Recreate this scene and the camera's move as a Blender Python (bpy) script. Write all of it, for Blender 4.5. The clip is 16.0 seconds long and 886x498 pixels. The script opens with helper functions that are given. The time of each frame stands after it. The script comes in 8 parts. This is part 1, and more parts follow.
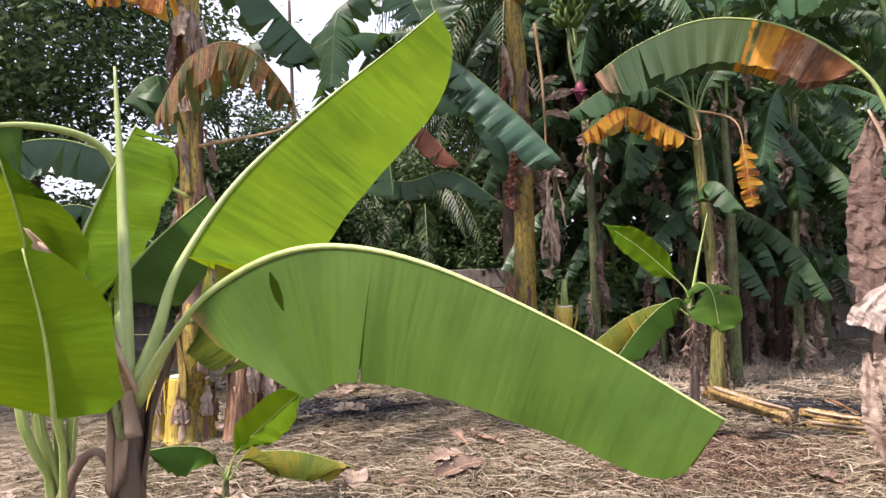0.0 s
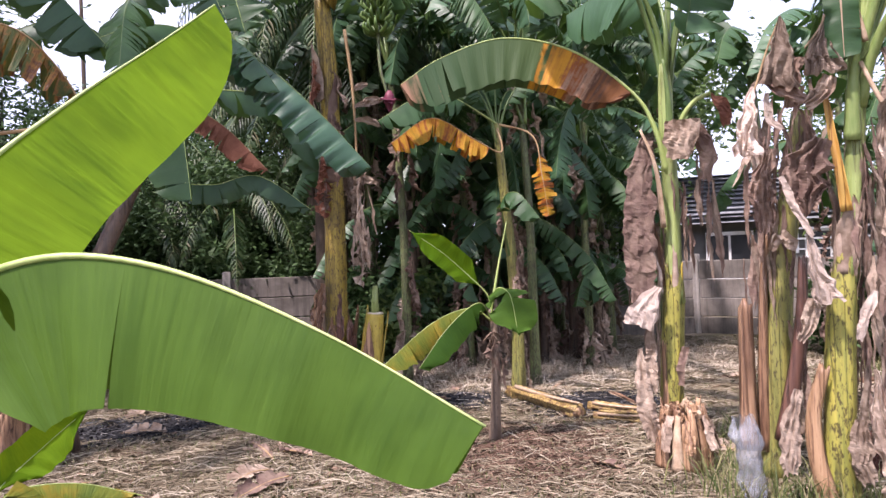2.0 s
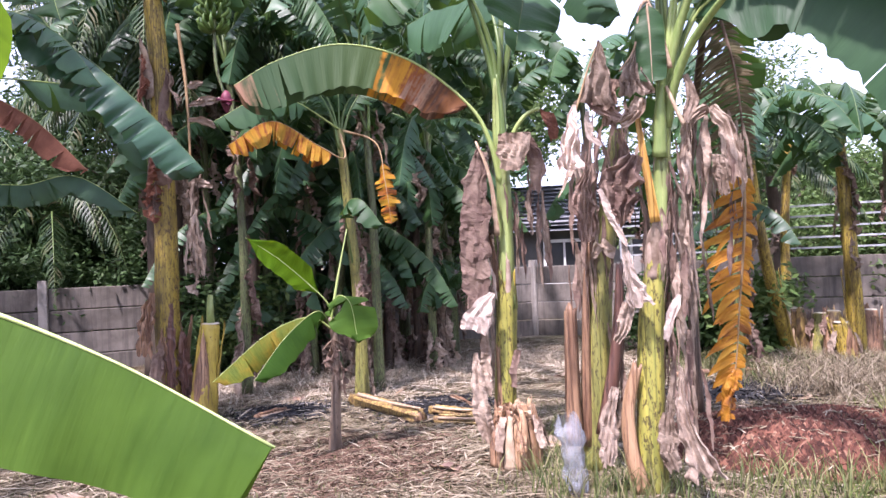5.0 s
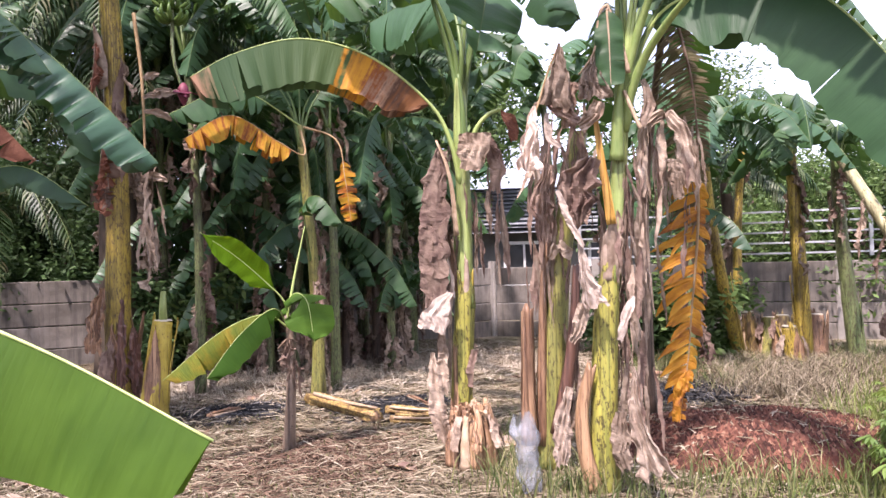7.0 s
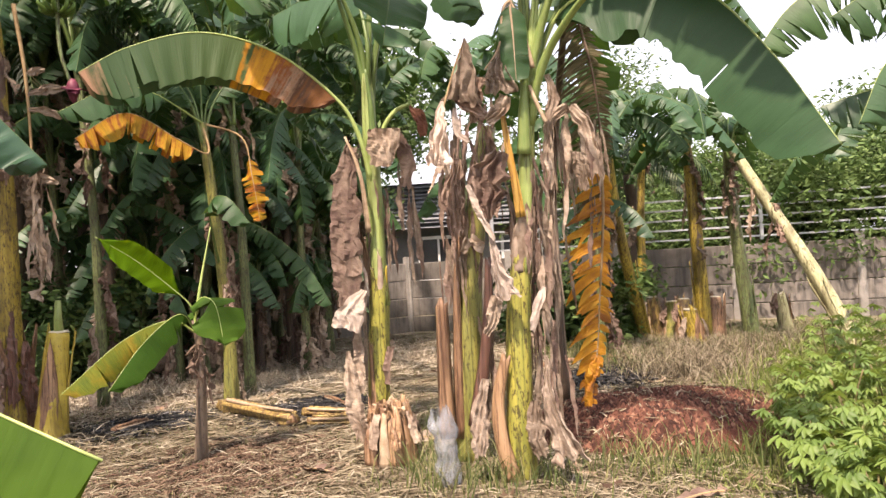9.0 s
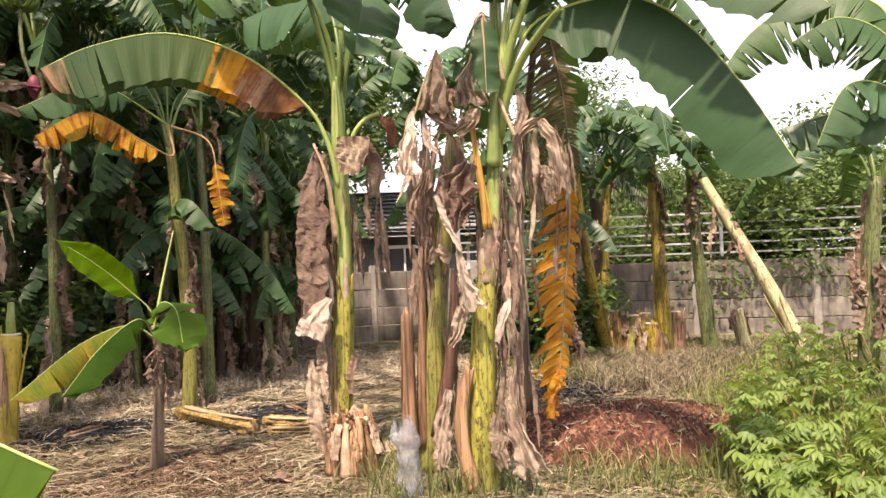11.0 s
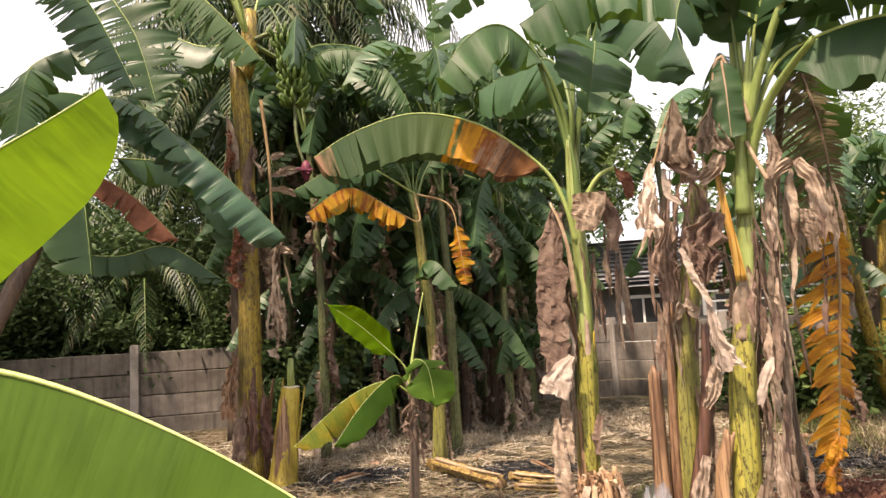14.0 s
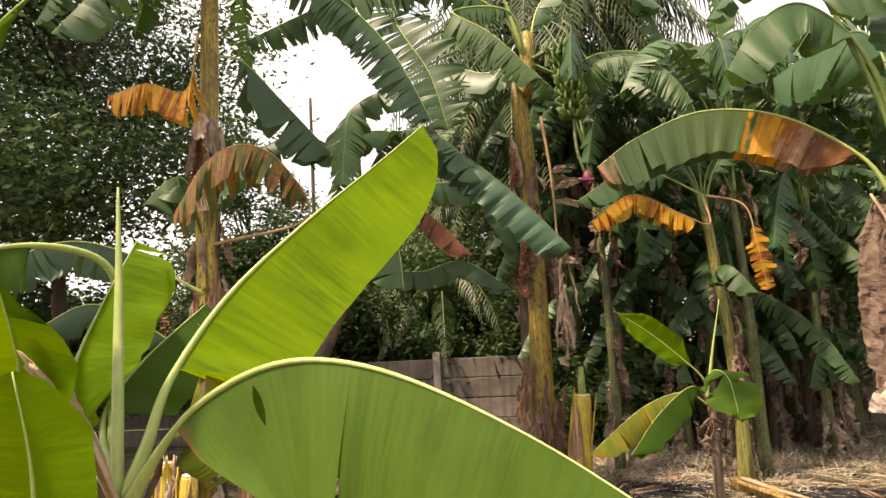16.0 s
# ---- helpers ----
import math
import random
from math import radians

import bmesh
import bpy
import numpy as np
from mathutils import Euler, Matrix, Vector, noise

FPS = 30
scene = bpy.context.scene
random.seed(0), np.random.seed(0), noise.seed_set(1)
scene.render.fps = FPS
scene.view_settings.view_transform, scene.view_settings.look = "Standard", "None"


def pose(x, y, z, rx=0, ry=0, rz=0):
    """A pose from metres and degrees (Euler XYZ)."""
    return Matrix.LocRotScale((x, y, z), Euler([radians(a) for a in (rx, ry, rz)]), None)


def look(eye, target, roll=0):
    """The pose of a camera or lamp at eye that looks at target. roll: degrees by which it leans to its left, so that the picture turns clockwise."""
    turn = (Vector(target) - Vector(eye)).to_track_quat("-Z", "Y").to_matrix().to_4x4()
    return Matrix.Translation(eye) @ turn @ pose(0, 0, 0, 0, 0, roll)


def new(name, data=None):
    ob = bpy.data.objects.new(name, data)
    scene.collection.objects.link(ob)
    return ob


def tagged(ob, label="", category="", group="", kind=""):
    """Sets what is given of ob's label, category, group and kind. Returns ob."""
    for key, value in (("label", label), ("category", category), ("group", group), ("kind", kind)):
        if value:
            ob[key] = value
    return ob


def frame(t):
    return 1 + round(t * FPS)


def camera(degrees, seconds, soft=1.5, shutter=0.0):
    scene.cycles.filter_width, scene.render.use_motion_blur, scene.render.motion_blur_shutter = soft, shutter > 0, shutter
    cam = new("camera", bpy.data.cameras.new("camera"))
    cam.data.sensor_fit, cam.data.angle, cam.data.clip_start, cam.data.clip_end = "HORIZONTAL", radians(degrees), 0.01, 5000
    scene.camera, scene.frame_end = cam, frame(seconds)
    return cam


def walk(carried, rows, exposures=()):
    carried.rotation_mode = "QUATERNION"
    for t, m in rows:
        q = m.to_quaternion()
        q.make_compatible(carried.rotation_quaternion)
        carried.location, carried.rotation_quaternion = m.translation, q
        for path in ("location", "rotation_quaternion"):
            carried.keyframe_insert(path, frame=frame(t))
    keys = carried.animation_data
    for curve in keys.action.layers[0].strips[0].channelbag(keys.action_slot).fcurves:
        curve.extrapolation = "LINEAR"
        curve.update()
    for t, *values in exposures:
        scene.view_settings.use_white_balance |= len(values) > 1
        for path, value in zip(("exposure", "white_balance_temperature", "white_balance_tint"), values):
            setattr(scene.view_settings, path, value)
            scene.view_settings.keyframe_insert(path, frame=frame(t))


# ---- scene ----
cam = camera(65.40, 16.0)
PATH = [
    (0.0, pose(-0.135, -0.020, 1.678, 91.00, 1.76, 1.78)),
    (0.5, pose(-0.124, 0.002, 1.681, 90.97, 2.07, -1.30)),
    (1.0, pose(-0.090, 0.004, 1.681, 91.05, 1.77, -6.03)),
    (1.5, pose(-0.054, 0.004, 1.680, 91.00, 2.18, -10.54)),
    (2.0, pose(-0.037, 0.016, 1.680, 91.04, 2.17, -13.20)),
    (2.5, pose(0.009, 0.014, 1.690, 91.19, 2.56, -16.39)),
    (3.0, pose(0.041, 0.002, 1.694, 91.38, 3.41, -18.49)),
    (3.5, pose(0.044, 0.016, 1.711, 91.51, 3.19, -19.23)),
    (4.0, pose(0.053, -0.003, 1.695, 91.70, 3.03, -20.86)),
    (4.5, pose(0.051, -0.005, 1.684, 91.62, 2.54, -21.26)),
    (5.0, pose(0.063, 0.004, 1.689, 91.04, 2.37, -25.52)),
    (7.5, pose(0.101, 0.005, 1.670, 91.09, 1.93, -29.74)),
    (8.0, pose(0.117, 0.015, 1.669, 91.16, 2.51, -32.31)),
    (8.5, pose(0.120, 0.007, 1.673, 90.54, 2.26, -35.93)),
    (9.0, pose(0.117, 0.012, 1.674, 90.37, 3.38, -35.74)),
    (11.5, pose(0.110, 0.014, 1.683, 91.20, 1.90, -38.92)),
    (12.0, pose(0.114, 0.014, 1.692, 91.87, 2.99, -37.37)),
    (12.5, pose(0.103, 0.028, 1.712, 94.27, 1.49, -34.35)),
    (13.0, pose(0.109, 0.032, 1.725, 95.20, 2.55, -29.67)),
    (13.5, pose(0.100, 0.031, 1.734, 95.31, 2.74, -25.26)),
    (14.0, pose(0.046, 0.011, 1.739, 96.06, 3.19, -19.38)),
    (14.5, pose(0.053, 0.005, 1.742, 97.44, 2.58, -14.12)),
    (15.0, pose(0.039, -0.018, 1.746, 97.67, 3.28, -9.02)),
    (15.5, pose(-0.017, -0.022, 1.753, 97.91, 3.59, -2.75)),
    (16.0, pose(-0.029, -0.068, 1.732, 98.08, 2.90, 3.68)),
]
walk(cam, PATH, [(0.0, 1.15, 6250, 30), (1.0, 1.14, 5950, 32), (2.0, 1.15, 5950, 33), (5.0, 1.46, 5650, 36), (8.0, 1.38, 6500, 28), (9.0, 1.27, 7050, 24), (12.5, 1.22, 7500, 24), (14.0, 1.12, 7600, 24), (15.0, 1.00, 7800, 22), (16.0, 1.10, 8200, 22)])

# ---- world and sun ----
SUN_AZ, SUN_EL = radians(-124), radians(60)          # azimuth from +y towards +x
world = bpy.data.worlds.new("sky")
scene.world = world
world.use_nodes = True
wn = world.node_tree.nodes
sky = wn.new("ShaderNodeTexSky")
sky.sky_type = "NISHITA"
sky.sun_disc = False
sky.sun_elevation = SUN_EL
sky.sun_rotation = SUN_AZ
sky.dust_density = 3.0
sky.ozone_density = 1.0
wn["Background"].inputs["Strength"].default_value = 0.15
cloud_at = wn.new("ShaderNodeTexCoord")
cloud = wn.new("ShaderNodeTexNoise")
cloud.inputs["Scale"].default_value = 2.2
cloud.inputs["Detail"].default_value = 6.0
cloud.inputs["Roughness"].default_value = 0.55
veil = wn.new("ShaderNodeMapRange")
veil.inputs["From Min"].default_value = 0.35
veil.inputs["From Max"].default_value = 0.62
veil.inputs["To Min"].default_value = 0.35
veil.inputs["To Max"].default_value = 0.95
overcast = wn.new("ShaderNodeMix")
overcast.data_type = "RGBA"
overcast.inputs[7].default_value = (5.2, 5.65, 6.05, 1)
wl = world.node_tree.links
wl.new(cloud_at.outputs["Generated"], cloud.inputs["Vector"])
wl.new(cloud.outputs["Fac"], veil.inputs["Value"])
wl.new(veil.outputs[0], overcast.inputs[0])
wl.new(sky.outputs[0], overcast.inputs[6])
wl.new(overcast.outputs[2], wn["Background"].inputs["Color"])

sun = new("sun", bpy.data.lights.new("sun", "SUN"))
sun.data.energy = 4.2
sun.data.angle = radians(3.0)
sun.data.color = (1.0, 0.91, 0.76)
sun_from = Vector((math.sin(SUN_AZ) * math.cos(SUN_EL), math.cos(SUN_AZ) * math.cos(SUN_EL), math.sin(SUN_EL)))
sun.matrix_world = look(sun_from * 50, (0, 0, 0))


# ---- materials ----
class Nodes:
    """A material's node tree, with short calls."""

    def __init__(self, name):
        self.mat = bpy.data.materials.new(name)
        self.mat.use_nodes = True
        self.tree = self.mat.node_tree
        self.n = self.tree.nodes
        self.bsdf = self.n["Principled BSDF"]
        self.out = self.n["Material Output"]

    def add(self, kind, **inputs):
        node = self.n.new(kind)
        for key, value in inputs.items():
            sock = node.inputs[int(key[1:])] if key[0] == "i" and key[1:].isdigit() else node.inputs[key.replace("_", " ")]
            self.put(sock, value)
        return node

    def put(self, sock, value):
        if isinstance(value, bpy.types.NodeSocket):
            self.tree.links.new(value, sock)
        else:
            sock.default_value = value

    def coords(self, which="Object", scale=(1, 1, 1)):
        tc = self.n.new("ShaderNodeTexCoord")
        mp = self.n.new("ShaderNodeMapping")
        self.tree.links.new(tc.outputs[which], mp.inputs["Vector"])
        mp.inputs["Scale"].default_value = scale
        return mp.outputs[0]

    def noise(self, vec, scale=1.0, detail=4.0, rough=0.6):
        return self.add("ShaderNodeTexNoise", Vector=vec, Scale=scale, Detail=detail, Roughness=rough).outputs["Fac"]

    def ramp(self, fac, stops):
        node = self.n.new("ShaderNodeValToRGB")
        self.put(node.inputs["Fac"], fac)
        el = node.color_ramp.elements
        while len(el) < len(stops):
            el.new(0.5)
        for e, (pos, col) in zip(el, stops):
            e.position = pos
            e.color = (*col, 1) if len(col) == 3 else col
        return node.outputs["Color"]

    def mix(self, fac, a, b, mode="MIX"):
        node = self.n.new("ShaderNodeMix")
        node.data_type = "RGBA"
        node.blend_type = mode
        self.put(node.inputs[0], fac)
        self.put(node.inputs[6], a if isinstance(a, bpy.types.NodeSocket) else (*a, 1))
        self.put(node.inputs[7], b if isinstance(b, bpy.types.NodeSocket) else (*b, 1))
        return node.outputs[2]

    def math(self, op, a, b=0.0):
        node = self.n.new("ShaderNodeMath")
        node.operation = op
        self.put(node.inputs[0], a)
        self.put(node.inputs[1], b)
        return node.outputs[0]

    def bump(self, height, strength=0.3, dist=0.01):
        node = self.add("ShaderNodeBump", Height=height, Strength=strength, Distance=dist)
        self.put(self.bsdf.inputs["Normal"], node.outputs[0])
        return node.outputs[0]

    def base(self, colour, rough=0.6, spec=0.4):
        self.put(self.bsdf.inputs["Base Color"], colour if isinstance(colour, bpy.types.NodeSocket) else (*colour, 1))
        self.put(self.bsdf.inputs["Roughness"], rough)
        self.put(self.bsdf.inputs["Specular IOR Level"], spec)

    def glow_through(self, colour, amount, normal=None):
        """Light that passes through a thin leaf."""
        tr = self.n.new("ShaderNodeBsdfTranslucent")
        self.put(tr.inputs["Color"], colour if isinstance(colour, bpy.types.NodeSocket) else (*colour, 1))
        if normal is not None:
            self.put(tr.inputs["Normal"], normal)
        mixer = self.n.new("ShaderNodeMixShader")
        mixer.inputs[0].default_value = amount
        self.tree.links.new(self.bsdf.outputs[0], mixer.inputs[1])
        self.tree.links.new(tr.outputs[0], mixer.inputs[2])
        self.tree.links.new(mixer.outputs[0], self.out.inputs["Surface"])


def leaf_material(name, dark, light, through_col, amount, rough=0.5, spec=0.3, edge=None, spots=None, contrast=1.0, scorch=0.0):
    """A blade with fine side veins; uv: metres along the midrib, -1..1 across."""
    m = Nodes(name)
    veins = m.noise(m.coords("UV", (75, 1.2, 1)), 1.0, 2.0, 0.5)
    bands = m.noise(m.coords("UV", (9, 0.8, 1)), 1.0, 3.0, 0.6)
    patch = m.noise(m.coords("Object"), 3.5, 4.0)
    rnd = m.n.new("ShaderNodeObjectInfo").outputs["Random"]
    col = m.mix(m.ramp(bands, [(0.5 - 0.32 / contrast, (0, 0, 0)), (0.5 + 0.32 / contrast, (1, 1, 1))]), dark, light)
    col = m.mix(m.math("MULTIPLY", m.ramp(veins, [(0.35, (0, 0, 0)), (0.65, (1, 1, 1))]), 0.2 + 0.2 * contrast), col, [c * (1.12 + 0.15 * contrast) for c in light])
    col = m.mix(m.ramp(patch, [(0.45, (0, 0, 0)), (0.8, (0.6, 0.6, 0.6))]), col, [c * 0.6 for c in dark])
    hsv = m.add("ShaderNodeHueSaturation", Color=col)
    m.put(hsv.inputs["Value"], m.math("ADD", m.math("MULTIPLY", rnd, 0.5), 0.75))
    m.put(hsv.inputs["Hue"], m.math("ADD", m.math("MULTIPLY", rnd, -0.025), 0.512))
    col = hsv.outputs[0]
    tcol = m.mix(m.ramp(veins, [(0.38, (0, 0, 0)), (0.62, (1, 1, 1))]), through_col, [c * 0.62 for c in through_col])
    tcol = m.mix(m.math("MULTIPLY", bands, 0.5), tcol, [c * 0.62 for c in through_col])
    if edge is not None or spots is not None:
        sep = m.n.new("ShaderNodeSeparateXYZ")
        m.tree.links.new(m.coords("UV"), sep.inputs[0])
        v = m.math("ABSOLUTE", sep.outputs[1])
        fr = m.noise(m.coords("UV", (14, 2, 1)), 1.0, 4.0, 0.7)
        if edge is not None:
            f = m.ramp(m.math("ADD", v, m.math("MULTIPLY", m.math("SUBTRACT", fr, 0.5), 0.9)), [(1.08, (0, 0, 0)), (1.14, (1, 1, 1))])
            col = m.mix(f, col, edge)
            tcol = m.mix(f, tcol, edge)
        if spots is not None:
            f = m.ramp(m.noise(m.coords("Object"), 9.0, 5.0, 0.7), [(0.6, (0, 0, 0)), (0.68, (1, 1, 1))])
            col = m.mix(f, col, spots)
            tcol = m.mix(f, tcol, spots)
    if scorch:
        sep = m.n.new("ShaderNodeSeparateXYZ")
        m.tree.links.new(m.coords("UV"), sep.inputs[0])
        along = m.math("MODULO", sep.outputs[0], 3.1)
        frayed = m.noise(m.coords("UV", (18, 3, 1)), 1.0, 5.0, 0.75)
        f = m.ramp(m.math("ADD", along, m.math("MULTIPLY", frayed, 0.16)), [(scorch, (1, 1, 1)), (scorch + 0.05, (0, 0, 0))])
        col = m.mix(f, col, (0.26, 0.15, 0.05))
        tcol = m.mix(f, tcol, (0.30, 0.16, 0.04))
    m.base(col, rough, spec)
    nrm = m.bump(m.math("ADD", m.math("MULTIPLY", veins, 0.25), bands), 0.42, 0.012)
    m.glow_through(tcol, amount, nrm)
    return m.mat


def dying_material(name, stops, freq=7.0, amount=0.3, shift=0.0):
    """A yellowing blade whose colours run in bands from midrib to edge; stops along a noise of the length."""
    m = Nodes(name)
    bands = m.noise(m.coords("UV", (freq, 0.25, 1)), 1.0, 3.0, 0.6)
    veins = m.noise(m.coords("UV", (90, 1.5, 1)), 1.0, 2.0, 0.5)
    blot = m.noise(m.coords("Object"), 14.0, 5.0, 0.7)
    f = m.math("ADD", m.math("ADD", bands, m.math("MULTIPLY", m.math("SUBTRACT", blot, 0.5), 0.35)), shift)
    col = m.ramp(f, stops)
    col = m.mix(m.math("MULTIPLY", veins, 0.5), col, (0.10, 0.045, 0.015), "MULTIPLY")
    m.base(col, 0.6, 0.3)
    nrm = m.bump(m.math("ADD", veins, bands), 0.6, 0.015)
    m.glow_through(col, amount, nrm)
    return m.mat


def dead_material(name, a, b, c):
    m = Nodes(name)
    veins = m.noise(m.coords("UV", (95, 2.5, 1)), 1.0, 3.0, 0.6)
    big = m.noise(m.coords("Object"), 5.0, 5.0, 0.65)
    rnd = m.n.new("ShaderNodeObjectInfo").outputs["Random"]
    col = m.mix(m.ramp(big, [(0.4, (0, 0, 0)), (0.62, (1, 1, 1))]), a, b)
    col = m.mix(m.math("MULTIPLY", m.ramp(veins, [(0.40, (0, 0, 0)), (0.75, (1, 1, 1))]), 0.4), col, c)
    hsv = m.add("ShaderNodeHueSaturation", Color=col)
    m.put(hsv.inputs["Value"], m.math("ADD", m.math("MULTIPLY", rnd, 0.6), 0.7))
    m.base(hsv.outputs[0], 0.75, 0.25)
    nrm = m.bump(m.math("ADD", m.math("MULTIPLY", veins, 0.6), big), 0.8, 0.012)
    m.glow_through(hsv.outputs[0], 0.15, nrm)
    return m.mat


def stem_material(name, a, b, blotch, amount=0.5, fleck=(55, 55, 15.0)):
    """A banana stem: long streaks, dark blotches and flecks."""
    m = Nodes(name)
    streak = m.noise(m.coords("Object", (22, 22, 1.1)), 1.0, 4.0, 0.6)
    blot = m.noise(m.coords("Object", fleck), 1.0, 4.0, 0.75)
    big = m.noise(m.coords("Object", (4, 4, 1.5)), 1.0, 3.0)
    col = m.mix(m.ramp(streak, [(0.35, (0, 0, 0)), (0.65, (1, 1, 1))]), a, b)
    col = m.mix(m.ramp(big, [(0.48, (0, 0, 0)), (0.72, (1, 1, 1))]), col, [(p + q) / 3.2 for p, q in zip(a, blotch)])
    f = m.ramp(blot, [(1.06 - amount, (0, 0, 0)), (1.13 - amount, (0.85, 0.85, 0.85))])
    col = m.mix(f, col, blotch)
    seam = m.math("ABSOLUTE", m.math("SUBTRACT", m.noise(m.coords("Object", (13, 13, 0.35)), 1.0, 1.0, 0.4), 0.5))
    seam = m.ramp(seam, [(0.004, (0.8, 0.8, 0.8)), (0.022, (0, 0, 0))])
    col = m.mix(seam, col, [(p + q) * 0.28 for p, q in zip(a, blotch)])
    m.base(col, 0.45, 0.45)
    m.bump(m.math("SUBTRACT", m.math("ADD", streak, m.math("MULTIPLY", f, -0.3)), seam), 0.6, 0.012)
    return m.mat


def plain_material(name, a, b, scale=8.0, rough=0.8, bump=0.4, spec=0.3, stretch=(1, 1, 1), metal=0.0, fine=60.0):
    m = Nodes(name)
    n1 = m.noise(m.coords("Object", stretch), scale, 5.0, 0.65)
    n2 = m.noise(m.coords("Object", stretch), fine, 3.0, 0.6)
    rnd = m.n.new("ShaderNodeObjectInfo").outputs["Random"]
    col = m.mix(m.ramp(n1, [(0.35, (0, 0, 0)), (0.65, (1, 1, 1))]), a, b)
    col = m.mix(m.math("MULTIPLY", n2, 0.5), col, [0.5 * c for c in a])
    hsv = m.add("ShaderNodeHueSaturation", Color=col)
    m.put(hsv.inputs["Value"], m.math("ADD", m.math("MULTIPLY", rnd, 0.3), 0.85))
    m.base(hsv.outputs[0], rough, spec)
    m.bsdf.inputs["Metallic"].default_value = metal
    m.bump(m.math("ADD", n1, m.math("MULTIPLY", n2, 0.4)), bump, 0.02)
    return m.mat


def island_material(name, stops, rough=0.8, through_amount=0.0):
    """For joined scatter: each island takes its own shade."""
    m = Nodes(name)
    rnd = m.n.new("ShaderNodeNewGeometry").outputs["Random Per Island"]
    col = m.ramp(rnd, stops)
    n2 = m.noise(m.coords("Object"), 25.0, 3.0)
    col = m.mix(m.math("MULTIPLY", n2, 0.4), col, [0.4 * c for c in stops[0][1]])
    m.base(col, rough, 0.3)
    if through_amount:
        m.glow_through(col, through_amount)
    return m.mat


GREEN = leaf_material("leaf_green", (0.019, 0.053, 0.018), (0.040, 0.094, 0.029), (0.12, 0.23, 0.03), 0.20, edge=(0.16, 0.10, 0.04))
OVERHEAD = leaf_material("leaf_overhead", (0.020, 0.055, 0.022), (0.036, 0.085, 0.032), (0.09, 0.17, 0.03), 0.16, 0.5, 0.25, edge=(0.16, 0.10, 0.04))
DEEP = leaf_material("leaf_deep", (0.026, 0.064, 0.030), (0.048, 0.112, 0.048), (0.12, 0.23, 0.04), 0.24, 0.42, 0.36)
YOUNG = leaf_material("leaf_young", (0.038, 0.095, 0.003), (0.080, 0.160, 0.004), (0.32, 0.46, 0.006), 0.38, 0.65, 0.05, contrast=2.2)
SHINY = leaf_material("leaf_shiny", (0.018, 0.055, 0.026), (0.036, 0.092, 0.042), (0.08, 0.17, 0.04), 0.15, 0.33, 0.5)
BROAD = leaf_material("leaf_broad", (0.027, 0.072, 0.008), (0.055, 0.118, 0.014), (0.17, 0.28, 0.015), 0.28, 0.55, 0.12, contrast=1.6)
BROADSCORCH = leaf_material("leaf_broad_scorched", (0.027, 0.072, 0.008), (0.052, 0.114, 0.013), (0.17, 0.28, 0.015), 0.28, 0.5, 0.16, contrast=0.95, scorch=0.075)
BROWNED = dying_material("leaf_browned", [(0.34, (0.055, 0.10, 0.03)), (0.46, (0.10, 0.11, 0.025)), (0.53, (0.26, 0.13, 0.03)), (0.60, (0.11, 0.048, 0.022)), (0.70, (0.36, 0.25, 0.17))], 6.0)
YELLOWED = dying_material("leaf_yellowed", [(0.30, (0.40, 0.26, 0.02)), (0.47, (0.62, 0.33, 0.02)), (0.56, (0.40, 0.13, 0.015)), (0.66, (0.16, 0.06, 0.02))], 9.0, 0.35)
YELLOWGREEN = dying_material("leaf_yellow_green", [(0.32, (0.13, 0.21, 0.03)), (0.5, (0.22, 0.27, 0.03)), (0.62, (0.38, 0.30, 0.03)), (0.72, (0.25, 0.13, 0.03))], 4.0, 0.4)
ORANGE = dying_material("leaf_orange", [(0.30, (0.66, 0.38, 0.04)), (0.5, (0.58, 0.26, 0.02)), (0.62, (0.34, 0.13, 0.03)), (0.75, (0.20, 0.11, 0.06))], 5.0, 0.3)
RUST = dead_material("leaf_rust", (0.13, 0.05, 0.03), (0.20, 0.085, 0.05), (0.09, 0.04, 0.03))
DEAD = dead_material("leaf_dead", (0.17, 0.12, 0.085), (0.40, 0.315, 0.24), (0.10, 0.068, 0.046))
DEADDARK = dead_material("leaf_dead_dark", (0.15, 0.095, 0.075), (0.28, 0.20, 0.15), (0.09, 0.06, 0.045))
DEADMID = dead_material("leaf_dead_mid", (0.27, 0.20, 0.15), (0.46, 0.37, 0.29), (0.17, 0.12, 0.085))
GREENBROWN = dying_material("leaf_green_brown", [(0.30, (0.10, 0.11, 0.045)), (0.5, (0.16, 0.13, 0.06)), (0.7, (0.12, 0.08, 0.04))], 5.0, 0.25)
DEADPALE = dead_material("leaf_dead_pale", (0.44, 0.355, 0.29), (0.60, 0.50, 0.425), (0.32, 0.245, 0.19))
STEM = stem_material("stem", (0.145, 0.155, 0.040), (0.28, 0.255, 0.062), (0.040, 0.026, 0.014), 0.515)
STEMBRIGHT = stem_material("stem_bright", (0.20, 0.21, 0.045), (0.37, 0.33, 0.06), (0.045, 0.03, 0.014), 0.535, (40, 40, 15.0))
REDSHEATH = stem_material("sheath_red", (0.085, 0.04, 0.03), (0.15, 0.075, 0.05), (0.03, 0.016, 0.012), 0.5, (60, 60, 2.2))
ORANGEBASE = stem_material("leaf_base_orange", (0.42, 0.22, 0.04), (0.55, 0.36, 0.09), (0.22, 0.09, 0.03), 0.5, (60, 60, 3.0))
STEMYELLOW = stem_material("stem_yellow", (0.36, 0.26, 0.025), (0.47, 0.37, 0.06), (0.10, 0.05, 0.02), 0.475)
